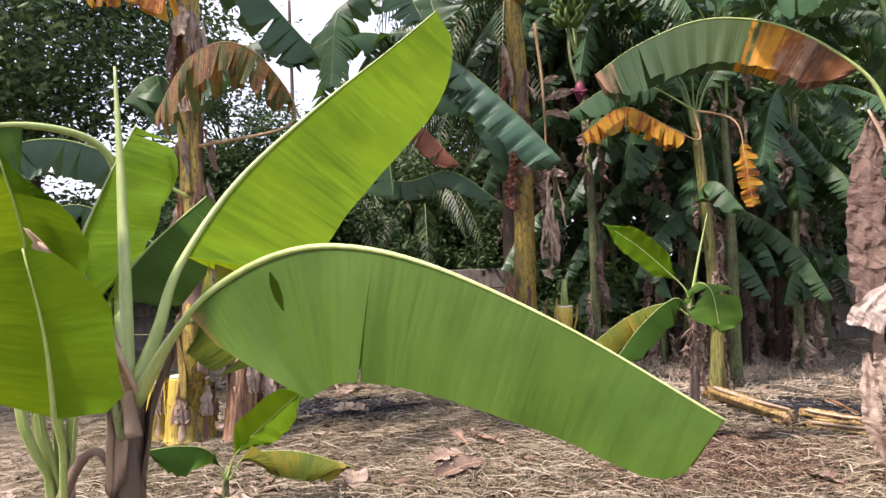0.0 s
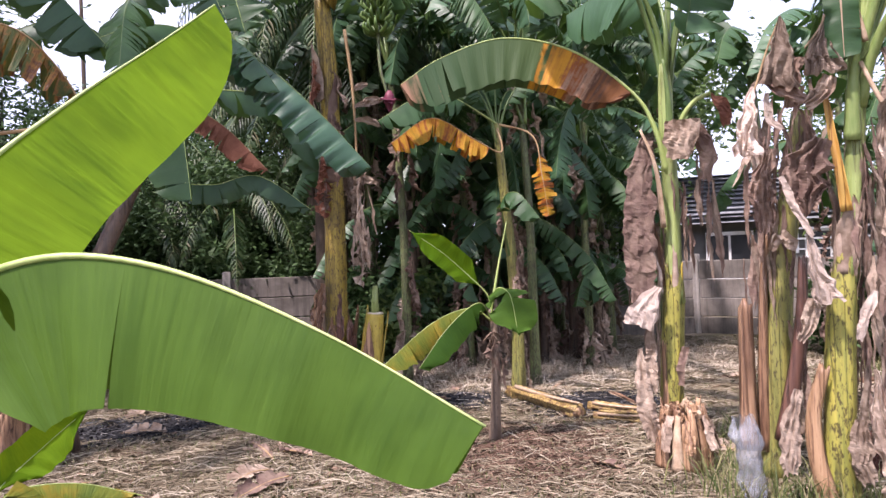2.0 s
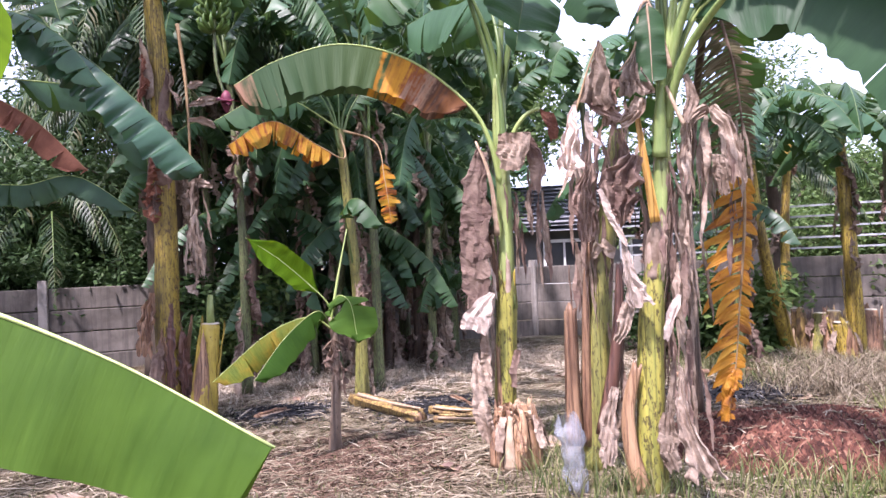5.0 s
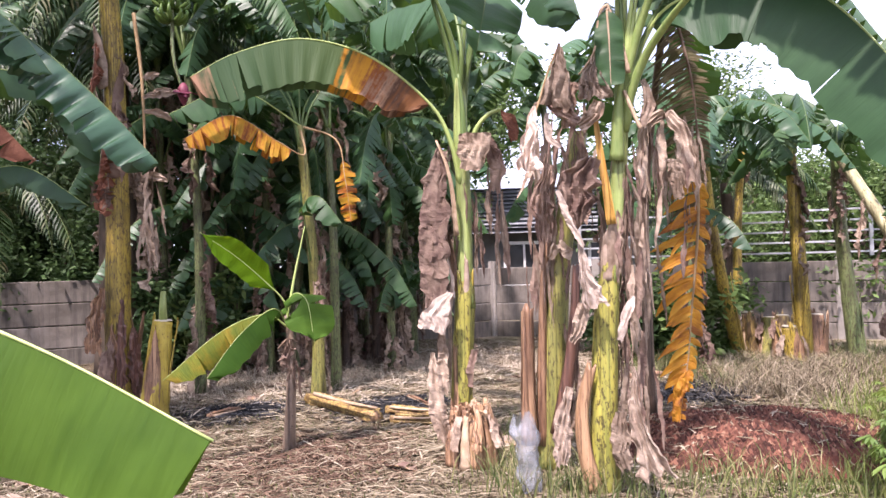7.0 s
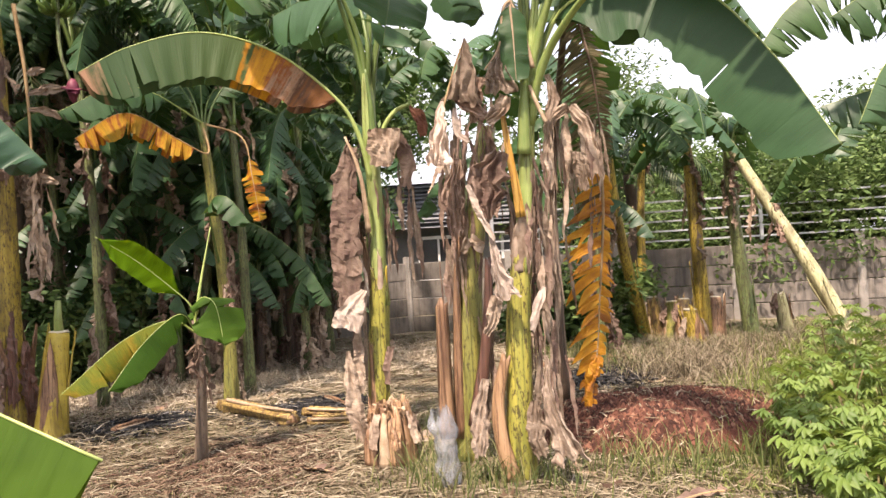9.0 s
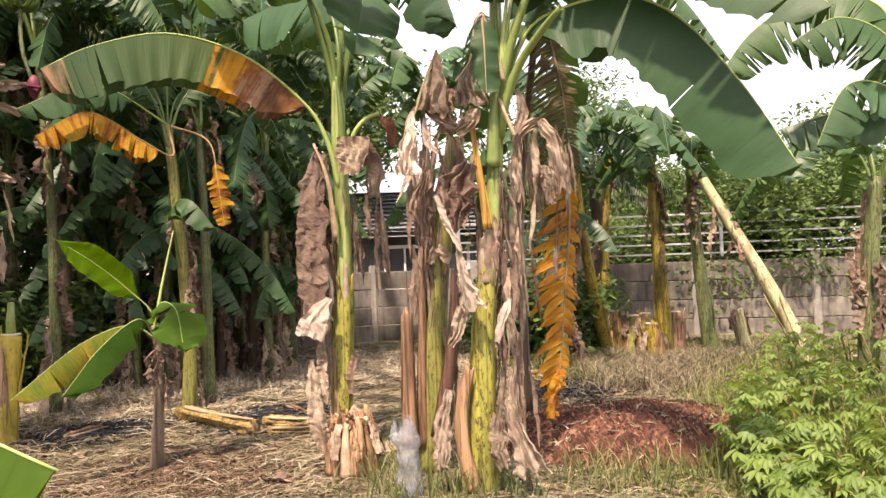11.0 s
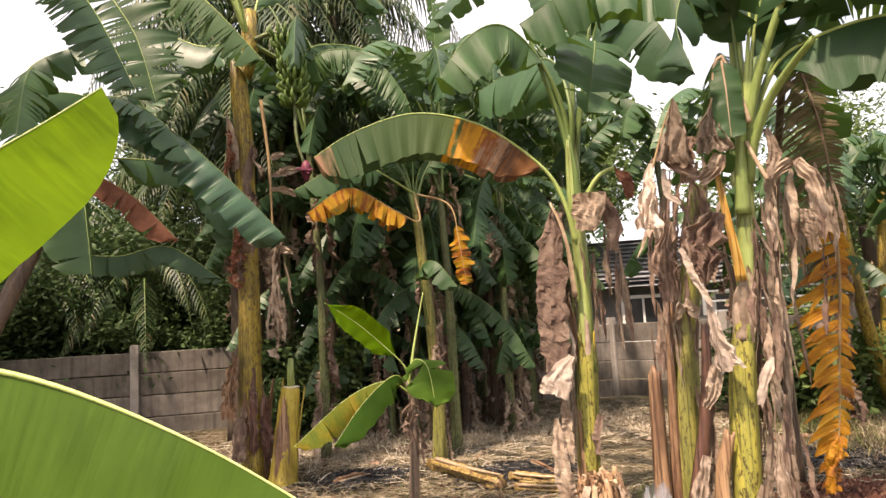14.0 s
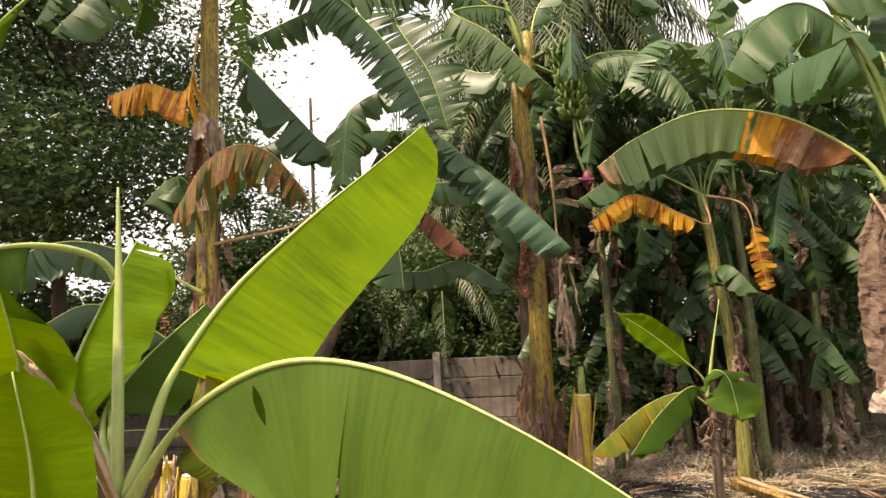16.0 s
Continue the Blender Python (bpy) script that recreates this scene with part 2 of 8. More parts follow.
STEMGOLD = stem_material("stem_gold", (0.25, 0.18, 0.028), (0.43, 0.325, 0.05), (0.050, 0.025, 0.014), 0.548)
STEMOLD = stem_material("stem_old", (0.20, 0.13, 0.045), (0.36, 0.26, 0.08), (0.060, 0.032, 0.020), 0.60, (24, 24, 5.0))
STEMPALE = stem_material("stem_pale", (0.34, 0.32, 0.16), (0.50, 0.47, 0.28), (0.12, 0.08, 0.04), 0.5)
STEMDARK = stem_material("stem_dark", (0.075, 0.05, 0.035), (0.13, 0.085, 0.055), (0.025, 0.017, 0.012), 0.5)
STEMBROWN = stem_material("stem_brown", (0.13, 0.092, 0.065), (0.23, 0.17, 0.12), (0.05, 0.034, 0.025), 0.5)
STEMGREEN = stem_material("stem_green", (0.10, 0.14, 0.05), (0.18, 0.21, 0.08), (0.05, 0.035, 0.02), 0.56)
SHEATH = stem_material("sheath", (0.19, 0.100, 0.055), (0.36, 0.22, 0.125), (0.07, 0.033, 0.02), 0.55, (60, 60, 2.2))
TAN = stem_material("sheath_tan", (0.27, 0.155, 0.08), (0.45, 0.29, 0.165), (0.14, 0.07, 0.04), 0.53, (60, 60, 2.2))
CHIP = plain_material("frayed_fibre", (0.36, 0.25, 0.155), (0.56, 0.43, 0.30), 12.0, 0.9, 0.5)
LOGSKIN = stem_material("log_skin", (0.26, 0.17, 0.05), (0.46, 0.34, 0.12), (0.10, 0.05, 0.025), 0.58, (26, 26, 26))
LIME = stem_material("stem_top", (0.20, 0.27, 0.07), (0.32, 0.38, 0.13), (0.12, 0.10, 0.04), 0.46)
PETIOLE = plain_material("petiole", (0.28, 0.38, 0.10), (0.40, 0.47, 0.17), 6.0, 0.4, 0.15, 0.5, (8, 8, 1))
# shaded copy of LEAFSTALK: the crown's shade is put into the colour
SHADEDSTALK = plain_material("leaf_stalk_shaded", (0.09, 0.15, 0.04), (0.15, 0.22, 0.065), 5.0, 0.45, 0.15, 0.4, (9, 9, 1))
LEAFSTALK = plain_material("leaf_stalk", (0.19, 0.28, 0.075), (0.29, 0.36, 0.12), 5.0, 0.45, 0.15, 0.4, (9, 9, 1))
RIB = plain_material("midrib", (0.30, 0.40, 0.10), (0.40, 0.48, 0.16), 6.0, 0.45, 0.15, 0.4)
DARKRIB = plain_material("midrib_dark", (0.085, 0.14, 0.035), (0.14, 0.20, 0.06), 6.0, 0.45, 0.15, 0.4)
RIBDRY = plain_material("midrib_dry", (0.30, 0.19, 0.09), (0.42, 0.30, 0.16), 9.0, 0.7, 0.3)
RIBDEAD = plain_material("midrib_dead", (0.13, 0.085, 0.06), (0.24, 0.17, 0.12), 9.0, 0.8, 0.3)
BARK = plain_material("bark", (0.055, 0.042, 0.032), (0.11, 0.085, 0.065), 9.0, 0.9, 0.8, 0.2, (1, 1, 0.25))
PULP = plain_material("cut_pulp", (0.52, 0.46, 0.34), (0.66, 0.60, 0.48), 14.0, 0.7, 0.4)


# ---- mesh helpers ----
def thing(name, at, label, category, group="", kind=""):
    ob = new(name)
    ob.empty_display_size = 0.1
    ob.location = at
    return tagged(ob, label, category, group, kind)


def part(name, bm, material, parent=None, label="", smooth=True, base=None):
    """Links a bmesh, given in world places, as one mesh under a thing or a part."""
    origin = Vector(base) if base is not None else (parent.matrix_basis.translation.copy() if parent else Vector())
    if parent is not None and parent.parent is not None:
        origin = parent.parent.matrix_basis.translation.copy()
    bmesh.ops.translate(bm, verts=bm.verts, vec=-origin)
    me = bpy.data.meshes.new(name)
    bm.to_mesh(me)
    bm.free()
    for p in me.polygons:
        p.use_smooth = smooth
    for mt in material if isinstance(material, (list, tuple)) else (material,):
        me.materials.append(mt)
    ob = new(name, me)
    if parent is not None:
        ob.parent = parent
    else:
        ob.location = origin
    if label:
        ob["label"] = label
    return ob


def spline(pts, n):
    """n+1 places evenly along a smooth curve through pts."""
    p = [Vector(q) for q in pts]
    if len(p) == 2:
        p = [p[0], p[0].lerp(p[1], 0.5), p[1]]
    p = [p[0] * 2 - p[1]] + p + [p[-1] * 2 - p[-2]]
    fine = []
    for i in range(1, len(p) - 2):
        a, b, c, d = p[i - 1:i + 3]
        for k in range(16):
            t = k / 16
            fine.append(0.5 * ((2 * b) + (c - a) * t + (2 * a - 5 * b + 4 * c - d) * t * t + (3 * b - a - 3 * c + d) * t ** 3))
    fine.append(p[-2])
    acc = [0.0]
    for a, b in zip(fine, fine[1:]):
        acc.append(acc[-1] + (b - a).length)
    xyz = np.array([tuple(v) for v in fine])
    s = np.linspace(0, acc[-1], n + 1)
    out = np.stack([np.interp(s, acc, xyz[:, k]) for k in range(3)], -1)
    return [Vector(v) for v in out], acc[-1]


def tube(bm, pts, radii, sides=8, lumps=0.0, seed=0, cap=True, ribs=0):
    """A tube along places, with a radius at each; ribs and lumps shape its outline."""
    rnd = random.Random(seed)
    rings = []
    prev = None
    for i, p in enumerate(pts):
        t = (pts[min(i + 1, len(pts) - 1)] - pts[max(i - 1, 0)]).normalized()
        if prev is None:
            a = t.orthogonal().normalized()
        else:
            a = (prev - t * prev.dot(t)).normalized()
        prev = a
        b = t.cross(a)
        ring = []
        for k in range(sides):
            w = 2 * math.pi * k / sides
            r = radii[i] * (1 + lumps * (rnd.random() - 0.5) + (0.05 * math.cos(ribs * w) if ribs else 0))
            ring.append(bm.verts.new(p + (a * math.cos(w) + b * math.sin(w)) * r))
        rings.append(ring)
    for r0, r1 in zip(rings, rings[1:]):
        for k in range(sides):
            bm.faces.new((r0[k], r0[(k + 1) % sides], r1[(k + 1) % sides], r1[k]))
    if cap:
        bm.faces.new(rings[0][::-1])
        bm.faces.new(rings[-1])
    return bm


def box(bm, centre, size, turn=0.0, jitter=0.0, seed=0):
    rnd = random.Random(seed)
    m = Matrix.Translation(centre) @ Matrix.Rotation(turn, 4, "Z")
    v = [bm.verts.new(m @ Vector((sx * size[0] / 2 + jitter * rnd.uniform(-1, 1), sy * size[1] / 2 + jitter * rnd.uniform(-1, 1), sz * size[2] / 2 + jitter * rnd.uniform(-1, 1))))
         for sx in (-1, 1) for sy in (-1, 1) for sz in (-1, 1)]
    for f in ((0, 1, 3, 2), (4, 6, 7, 5), (0, 4, 5, 1), (2, 3, 7, 6), (0, 2, 6, 4), (1, 5, 7, 3)):
        bm.faces.new([v[k] for k in f])
    return bm


def width_at(s, blunt):
    if blunt < 0:                      # a torn sheet that widens towards its end
        return (0.22 + 0.78 * min(1.0, s / 0.7)) * (1.0 if s < 0.85 else 1 - 0.5 * ((s - 0.85) / 0.15) ** 2)
    w = min(1.0, (max(s, 0.0) / 0.14) ** 0.55)
    if s > 0.62:
        w *= max(0.0, 1 - ((s - 0.62) / 0.38) ** blunt) ** 0.5
    return w


def blade(pts, width, out=None, fold=(35, 35), curl=25, tears=5, gap=0.25, ragged=10, blunt=2.6, wave=0.012, crumple=0.0, seed=0,
          sweep=0.12, cells=5, step=0.045, halves=(1, 1), notch=0.0, splits=(), hang=0.0, taper=0.0, uneven=0.10, pleat=0.0, frayed=0.0, waves=38.0):
    """The two halves of a leaf on a midrib. out: two directions for the halves, or they hang from the level by fold degrees."""
    rnd = random.Random(seed)
    n = 40
    c, total = spline(pts, n)
    ss = np.linspace(0, 1, n + 1)
    pos = np.array([tuple(v) for v in c])
    tan = np.gradient(pos, axis=0)
    tan /= np.linalg.norm(tan, axis=1, keepdims=True)
    bm = bmesh.new()
    uv = bm.loops.layers.uv.new("UVMap")

    def at(s, arr):
        return Vector([np.interp(s, ss, arr[:, k]) for k in range(3)])

    last = Vector((1, 0, 0))
    for k in (0, 1):
        if not halves[k]:
            continue
        sign = 1 if k == 0 else -1
        cuts = sorted({0.0, 1.0, *splits, *[round(rnd.uniform(0.06, 0.97), 3) for _ in range(tears)]})
        for s0, s1 in zip(cuts, cuts[1:]):
            m = max(1, round((s1 - s0) * total / step))
            lean = rnd.gauss(0, ragged)
            push = rnd.gauss(0, 0.05) if tears > 6 else 0.0
            short = max(0.25, 1 - abs(rnd.gauss(0, uneven))) if tears > 6 else 1.0
            g = gap * rnd.uniform(0.3, 1.0) * (s1 - s0)
            grid = []
            for i in range(m + 1):
                s = s0 + (s1 - s0) * i / m
                p, t = at(s, pos), at(s, tan).normalized()
                if out is not None:
                    d0 = Vector(out[k])
                    d0 = d0 - t * d0.dot(t) * (1 - hang)
                    d0 = d0.normalized() if d0.length > 1e-3 else t.orthogonal().normalized()
                    nrm = t.cross(d0) * sign
                    if nrm.z < 0:
                        nrm = -nrm
                    a0 = 0.0
                else:
                    up = Vector((0, 0, 1))
                    side = t.cross(up)
                    if side.length < 0.25:
                        side = side + last * 0.5
                        side = side - t * side.dot(t)
                    side.normalize()
                    last = side
                    nrm = side.cross(t)
                    d0 = side * sign
                    a0 = radians(fold[k])
                half = width / 2 * width_at(s, blunt) * short * (1 - taper * s)
                if notch and rnd.random() < 0.3:
                    half *= 1 - notch * rnd.random()
                row = []
                q = p.copy()
                for j in range(cells + 1):
                    v = j / cells
                    if j:
                        a = a0 + radians(curl) * v + radians(lean) * v
                        q = q + (d0 * math.cos(a) - nrm * math.sin(a)) * (half / cells)
                    e = (i / m - 0.5) * -2 * g * v ** 1.3 * total
                    w = q + t * (sweep * half * v + e + push * half * v)
                    w = w + nrm * (wave * math.sin(s * total * waves + k + 0.8 * math.sin(s * 60)) * v)
                    if pleat:
                        f = 1.3 * v + 0.8 * noise.noise(Vector((s * 2.2, seed * 0.37, k))) + seed * 0.31
                        w = w + nrm * (pleat * half * (abs((f % 1.0) - 0.5) * 4 - 1) * min(1.0, v * 2.5))
                        f = 2.2 * s * total / max(width, 0.1) + 1.1 * noise.noise(Vector((v * 2, s * 3, seed * 0.7)))
                        w = w + nrm * (pleat * 0.45 * half * (abs((f % 1.0) - 0.5) * 4 - 1) * v)
                    if frayed:
                        w = w + t * (frayed * total * max(0.0, s - 0.6) * 2.5 * noise.noise(Vector((v * 3.1 + k * 5, seed * 1.9, 0))))
                        half_cut = frayed * half * noise.noise(Vector((s * 9, seed * 2.3, k))) * v
                        w = w + d0 * half_cut
                    if crumple:
                        w = w + noise.noise_vector(w * 6.0 + Vector((seed * 1.7, 0, 0))) * crumple * 1.3 * v + noise.noise_vector(w * 19.0) * crumple * 0.55
                    row.append((bm.verts.new(w), (s * total + seed * 3.1, sign * v)))
                grid.append(row)
            for i in range(m):
                for j in range(cells):
                    quad = (grid[i][j], grid[i + 1][j], grid[i + 1][j + 1], grid[i][j + 1])
                    f = bm.faces.new([x[0] for x in (quad if sign > 0 else quad[::-1])])
                    for loop, x in zip(f.loops, quad if sign > 0 else quad[::-1]):
                        loop[uv].uv = x[1]
    return bm


LEAF_SEED = [100]


def leaf(plant, pts, width, material=None, start=0.12, rib=0.018, rib_material=None, label="", name="leaf", **shape):
    """A banana leaf: stalk and midrib along pts, the blade from start on."""
    LEAF_SEED[0] += 1
    seed = shape.pop("seed", LEAF_SEED[0])
    c, total = spline(pts, 40)
    i0 = int(round(start * 40))
    ob = part(name, blade([c[i] for i in range(i0, 41)], width, seed=seed, **shape), material or GREEN, plant, label)
    bm = bmesh.new()
    radii = [max(0.0025, rib * (1 - 0.55 * min(1, i / max(1, i0))) if i < i0 else rib * 0.45 * (1 - (i - i0) / (41 - i0))) for i in range(41)]
    tube(bm, c, radii, 6)
    part("midrib", bm, rib_material or RIB, ob)
    return ob


def dead_leaf(plant, top, length, width, material=None, lean=(0, 0), crumple=0.035, seed=None, rib=True, label="", tears=3, flat=None, tidy=False):
    """A dry leaf that hangs, folded and creased, from its stalk. flat: the way its sheet spreads, else by chance."""
    LEAF_SEED[0] += 1
    seed = seed or LEAF_SEED[0]
    rnd = random.Random(seed)
    p = Vector(top)
    back = Vector((lean[0], lean[1], 0))
    back = back.normalized() * 0.10 if back.length > 0.02 else Vector((rnd.uniform(-0.06, 0.06), 0.05, 0))
    pts = [p - back - Vector((0, 0, rnd.uniform(0.02, 0.12)) ), p]
    for k in range(1, 5):
        pts.append(Vector((p.x + lean[0] * k / 4 + rnd.uniform(-0.03, 0.03), p.y + lean[1] * k / 4 + rnd.uniform(-0.03, 0.03), p.z - length * k / 4)))
    w = rnd.uniform(0, 6.28) if flat is None else flat
    o = Vector((math.cos(w), math.sin(w), rnd.uniform(-0.5, 0.1)))
    spread = rnd.uniform(0.3, 2.4) if flat is None else rnd.uniform(0.8, 1.6)
    o2 = Vector((math.cos(w + math.pi - spread), math.sin(w + math.pi - spread), rnd.uniform(-0.5, 0.1)))
    if flat is None:
        bm = blade(pts[1:], width, out=(o, o2), curl=rnd.uniform(-90, 90), tears=tears, gap=0.3, ragged=28, crumple=crumple, seed=seed, blunt=rnd.choice((1.0, 1.4, 2.5)), cells=4, notch=0.55,
                   wave=0.0, step=0.035, sweep=rnd.uniform(-0.1, 0.5), pleat=0.3)
    else:
        bm = blade(pts[1:], width, out=(o, o2), curl=rnd.choice((-1, 1)) * (rnd.uniform(5, 30) if tidy else rnd.uniform(20, 110)), tears=0 if tidy else 2, gap=0.12, ragged=25, crumple=crumple * 0.8, seed=seed, blunt=-1, cells=6,
                   wave=0.0, step=0.028, sweep=rnd.uniform(-0.1, 0.5), pleat=0.16 if tidy else 0.34, frayed=0.15 if tidy else 0.55)
    ob = part("dead_leaf", bm, material or DEAD, plant, label, smooth=False)
    if rib:
        bm = bmesh.new()
        c, _ = spline(pts, 12)
        tube(bm, c, [0.0085 * (1 - 0.8 * i / 12) for i in range(13)], 5)
        part("midrib", bm, RIBDEAD, ob)
    return ob


def stem(plant, pts, r0, r1, material=None, name="pseudostem", lumps=0.05, seed=1, sides=16, label="", n=22, neck=0.0):
    c, _ = spline(pts, n)
    bm = bmesh.new()
    tube(bm, c, [r0 + (r1 - r0) * (i / n) + r0 * 0.18 * max(0, 1 - i / 3) - r0 * neck * max(0.0, i / n - 0.72) / 0.28 for i in range(n + 1)], sides, lumps, seed, True, 5)
    return part(name, bm, material or STEM, plant, label)


def sheath(plant, pts, r, angle, span, material=None, flare=0.1, seed=1, name="sheath", label=""):
    """An old leaf base: a curved shell that wraps part of the stem and peels off at its top."""
    rnd = random.Random(seed)
    n, k = 12, 8
    c, total = spline(pts, n)
    bm = bmesh.new()
    rings = []
    for inner in (0, 1):
        grid = []
        for i, p in enumerate(c):
            f = i / n
            rr = r * (1.06 - 0.1 * inner) + flare * max(0, f - 0.45) ** 1.6
            sp = span * (1 - 0.93 * max(0, (f - 0.3) / 0.7) ** 1.6)
            grid.append([bm.verts.new(p + Vector((math.cos(angle + (j / k - 0.5) * sp) * rr, math.sin(angle + (j / k - 0.5) * sp) * rr, 0.02 * math.sin(5 * j / k + seed) + 0.05 * f * rnd.random() * (f > 0.95)))
                         + noise.noise_vector(p * 9 + Vector((j * 0.3, seed, 0))) * 0.012) for j in range(k + 1)])
        rings.append(grid)
    a, b = rings
    for i in range(n):
        for j in range(k):
            bm.faces.new((a[i][j], a[i][j + 1], a[i + 1][j + 1], a[i + 1][j]))
            bm.faces.new((b[i][j], b[i + 1][j], b[i + 1][j + 1], b[i][j + 1]))
    for i in range(n):
        bm.faces.new((a[i][0], a[i + 1][0], b[i + 1][0], b[i][0]))
        bm.faces.new((a[i][k], b[i][k], b[i + 1][k], a[i + 1][k]))
    for j in range(k):
        bm.faces.new((a[n][j], a[n][j + 1], b[n][j + 1], b[n][j]))
        bm.faces.new((a[0][j], b[0][j], b[0][j + 1], a[0][j + 1]))
    return part(name, bm, material or SHEATH, plant, label)


def channel(plant, pts, w0, w1, material, name="sheath", label="", open_to=(-0.63, -0.78, 0.0), arc=2.6, curl=0.0, seed=1, n=16, fray=0.0):
    """A leaf base or stalk: a trough along pts, w0 to w1 wide, its hollow side towards open_to, with a thick wall."""
    c, total = spline(pts, n)
    k = 7
    bm = bmesh.new()
    shells = []
    for inner in (0, 1):
        grid = []
        for i, p in enumerate(c):
            f = i / n
            t = (c[min(i + 1, n)] - c[max(i - 1, 0)]).normalized()
            o = Vector(open_to)
            o = (o - t * o.dot(t)).normalized()
            s = t.cross(o)
            r = (w0 + (w1 - w0) * f) / 2 * (1 - 0.22 * inner) * (1 + 0.10 * noise.noise(Vector((f * 4, seed * 1.3, 0))))
            a = arc * (1 - curl * f)
            row = []
            for j in range(k + 1):
                w = (j / k - 0.5) * 2 * a / 2
                q = p - o * (math.cos(w) * r) + s * (math.sin(w) * r) + o * (r * 0.5)
                if fray and f > 0.8:
                    q = q + t * (fray * (f - 0.8) * 5 * noise.noise(Vector((j * 0.9, seed * 2.1, 0))))
                row.append(bm.verts.new(q))
            grid.append(row)
        shells.append(grid)
    a, b = shells
    for i in range(n):
        for j in range(k):
            bm.faces.new((a[i][j], a[i][j + 1], a[i + 1][j + 1], a[i + 1][j]))
            bm.faces.new((b[i][j], b[i + 1][j], b[i + 1][j + 1], b[i][j + 1]))
        bm.faces.new((a[i][0], a[i + 1][0], b[i + 1][0], b[i][0]))
        bm.faces.new((a[i][k], b[i][k], b[i + 1][k], a[i + 1][k]))
    for j in range(k):
        bm.faces.new((a[n][j], a[n][j + 1], b[n][j + 1], b[n][j]))
        bm.faces.new((a[0][j], b[0][j], b[0][j + 1], a[0][j + 1]))
    return part(name, bm, material, plant, label)


def sheet(plant, pts, widths, material, side=(0.78, -0.63, 0.0), folds=2.0, depth=0.22, crumple=0.016, ragged=0.3, curl=0.0, twist=0.0, seed=None, name="dead_leaf", label="", cell=0.022):
    """A dry torn sheet of leaf on a spine; widths: how far it reaches to either side along the spine."""
    LEAF_SEED[0] += 1
    seed = seed or LEAF_SEED[0]
    _, total = spline(pts, 8)
    n = max(8, round(total / cell))
    c, _ = spline(pts, n)
    at = np.linspace(0, 1, len(widths))
    wl = np.interp(np.linspace(0, 1, n + 1), at, [w[0] for w in widths])
    wr = np.interp(np.linspace(0, 1, n + 1), at, [w[1] for w in widths])
    cells = max(3, round(max(wl + wr) / cell))
    bm = bmesh.new()
    uv = bm.loops.layers.uv.new("UVMap")
    grid = []
    for i, p in enumerate(c):
        f = i / n
        t = (c[min(i + 1, n)] - c[max(i - 1, 0)]).normalized()
        sd = Vector(side)
        sd = (sd - t * sd.dot(t)).normalized()
        if twist:
            sd = Matrix.Rotation(twist * f, 3, t) @ sd
        nm = t.cross(sd)
        w = (wl[i] + wr[i]) / 2
        row = []
        for j in range(cells + 1):
            v = 2 * j / cells - 1
            x = v * (wr[i] if v > 0 else wl[i]) * (1 + ragged * noise.noise(Vector((f * total * 14, 3 * (v > 0), seed * 1.7))))
            z = folds * v + 0.9 * noise.noise(Vector((f * 2.4, v * 0.8, seed * 0.77)))
            z = depth * w * (abs((z % 1.0) - 0.5) * 4 - 1)
            u = 1.6 * f * total / max(0.08, 2 * w) + 1.2 * noise.noise(Vector((v * 1.4, f * 3, seed * 1.31)))
            z += depth * 0.4 * w * (abs((u % 1.0) - 0.5) * 4 - 1) * abs(v)
            q = p + sd * x + nm * (z - curl * w * v * v) + t * (ragged * 0.25 * total * f ** 4 * noise.noise(Vector((v * 2.6, seed * 0.9, 4))))
            q = q + noise.noise_vector(q * 9 + Vector((seed, 0, 0))) * crumple + noise.noise_vector(q * 26) * crumple * 0.4
            row.append((bm.verts.new(q), (f * total + seed * 3.1, v)))
        grid.append(row)
    for i in range(n):
        for j in range(cells):
            quad = (grid[i][j], grid[i + 1][j], grid[i + 1][j + 1], grid[i][j + 1])
            f = bm.faces.new([q[0] for q in quad])
            for lp, q in zip(f.loops, quad):
                lp[uv].uv = q[1]
    return part(name, bm, material, plant, label, smooth=False)


def ribbon(plant, top, length, width, material, rnd, sway=0.06):
    """A narrow dry strip that hangs and twists."""
    p = Vector(top)
    dx, dy = rnd.uniform(-sway, sway), rnd.uniform(-sway, sway)
    pts = [p, p + Vector((dx * 0.5 + rnd.uniform(-0.02, 0.02), dy * 0.5, -length * 0.4)), p + Vector((dx, dy, -length))]
    a = rnd.uniform(-0.9, 0.9) - 0.68
    return sheet(plant, pts, [(width * 0.2, width * 0.2), (width * 0.5, width * 0.45), (width * 0.6, width * 0.5), (width * 0.2, width * 0.25)], material, (math.cos(a), math.sin(a), 0), 1.0, 0.35, 0.012, 0.7,
                 rnd.uniform(-0.3, 0.6), rnd.uniform(-2.0, 2.0), rnd.randint(1, 9999), cell=0.03)


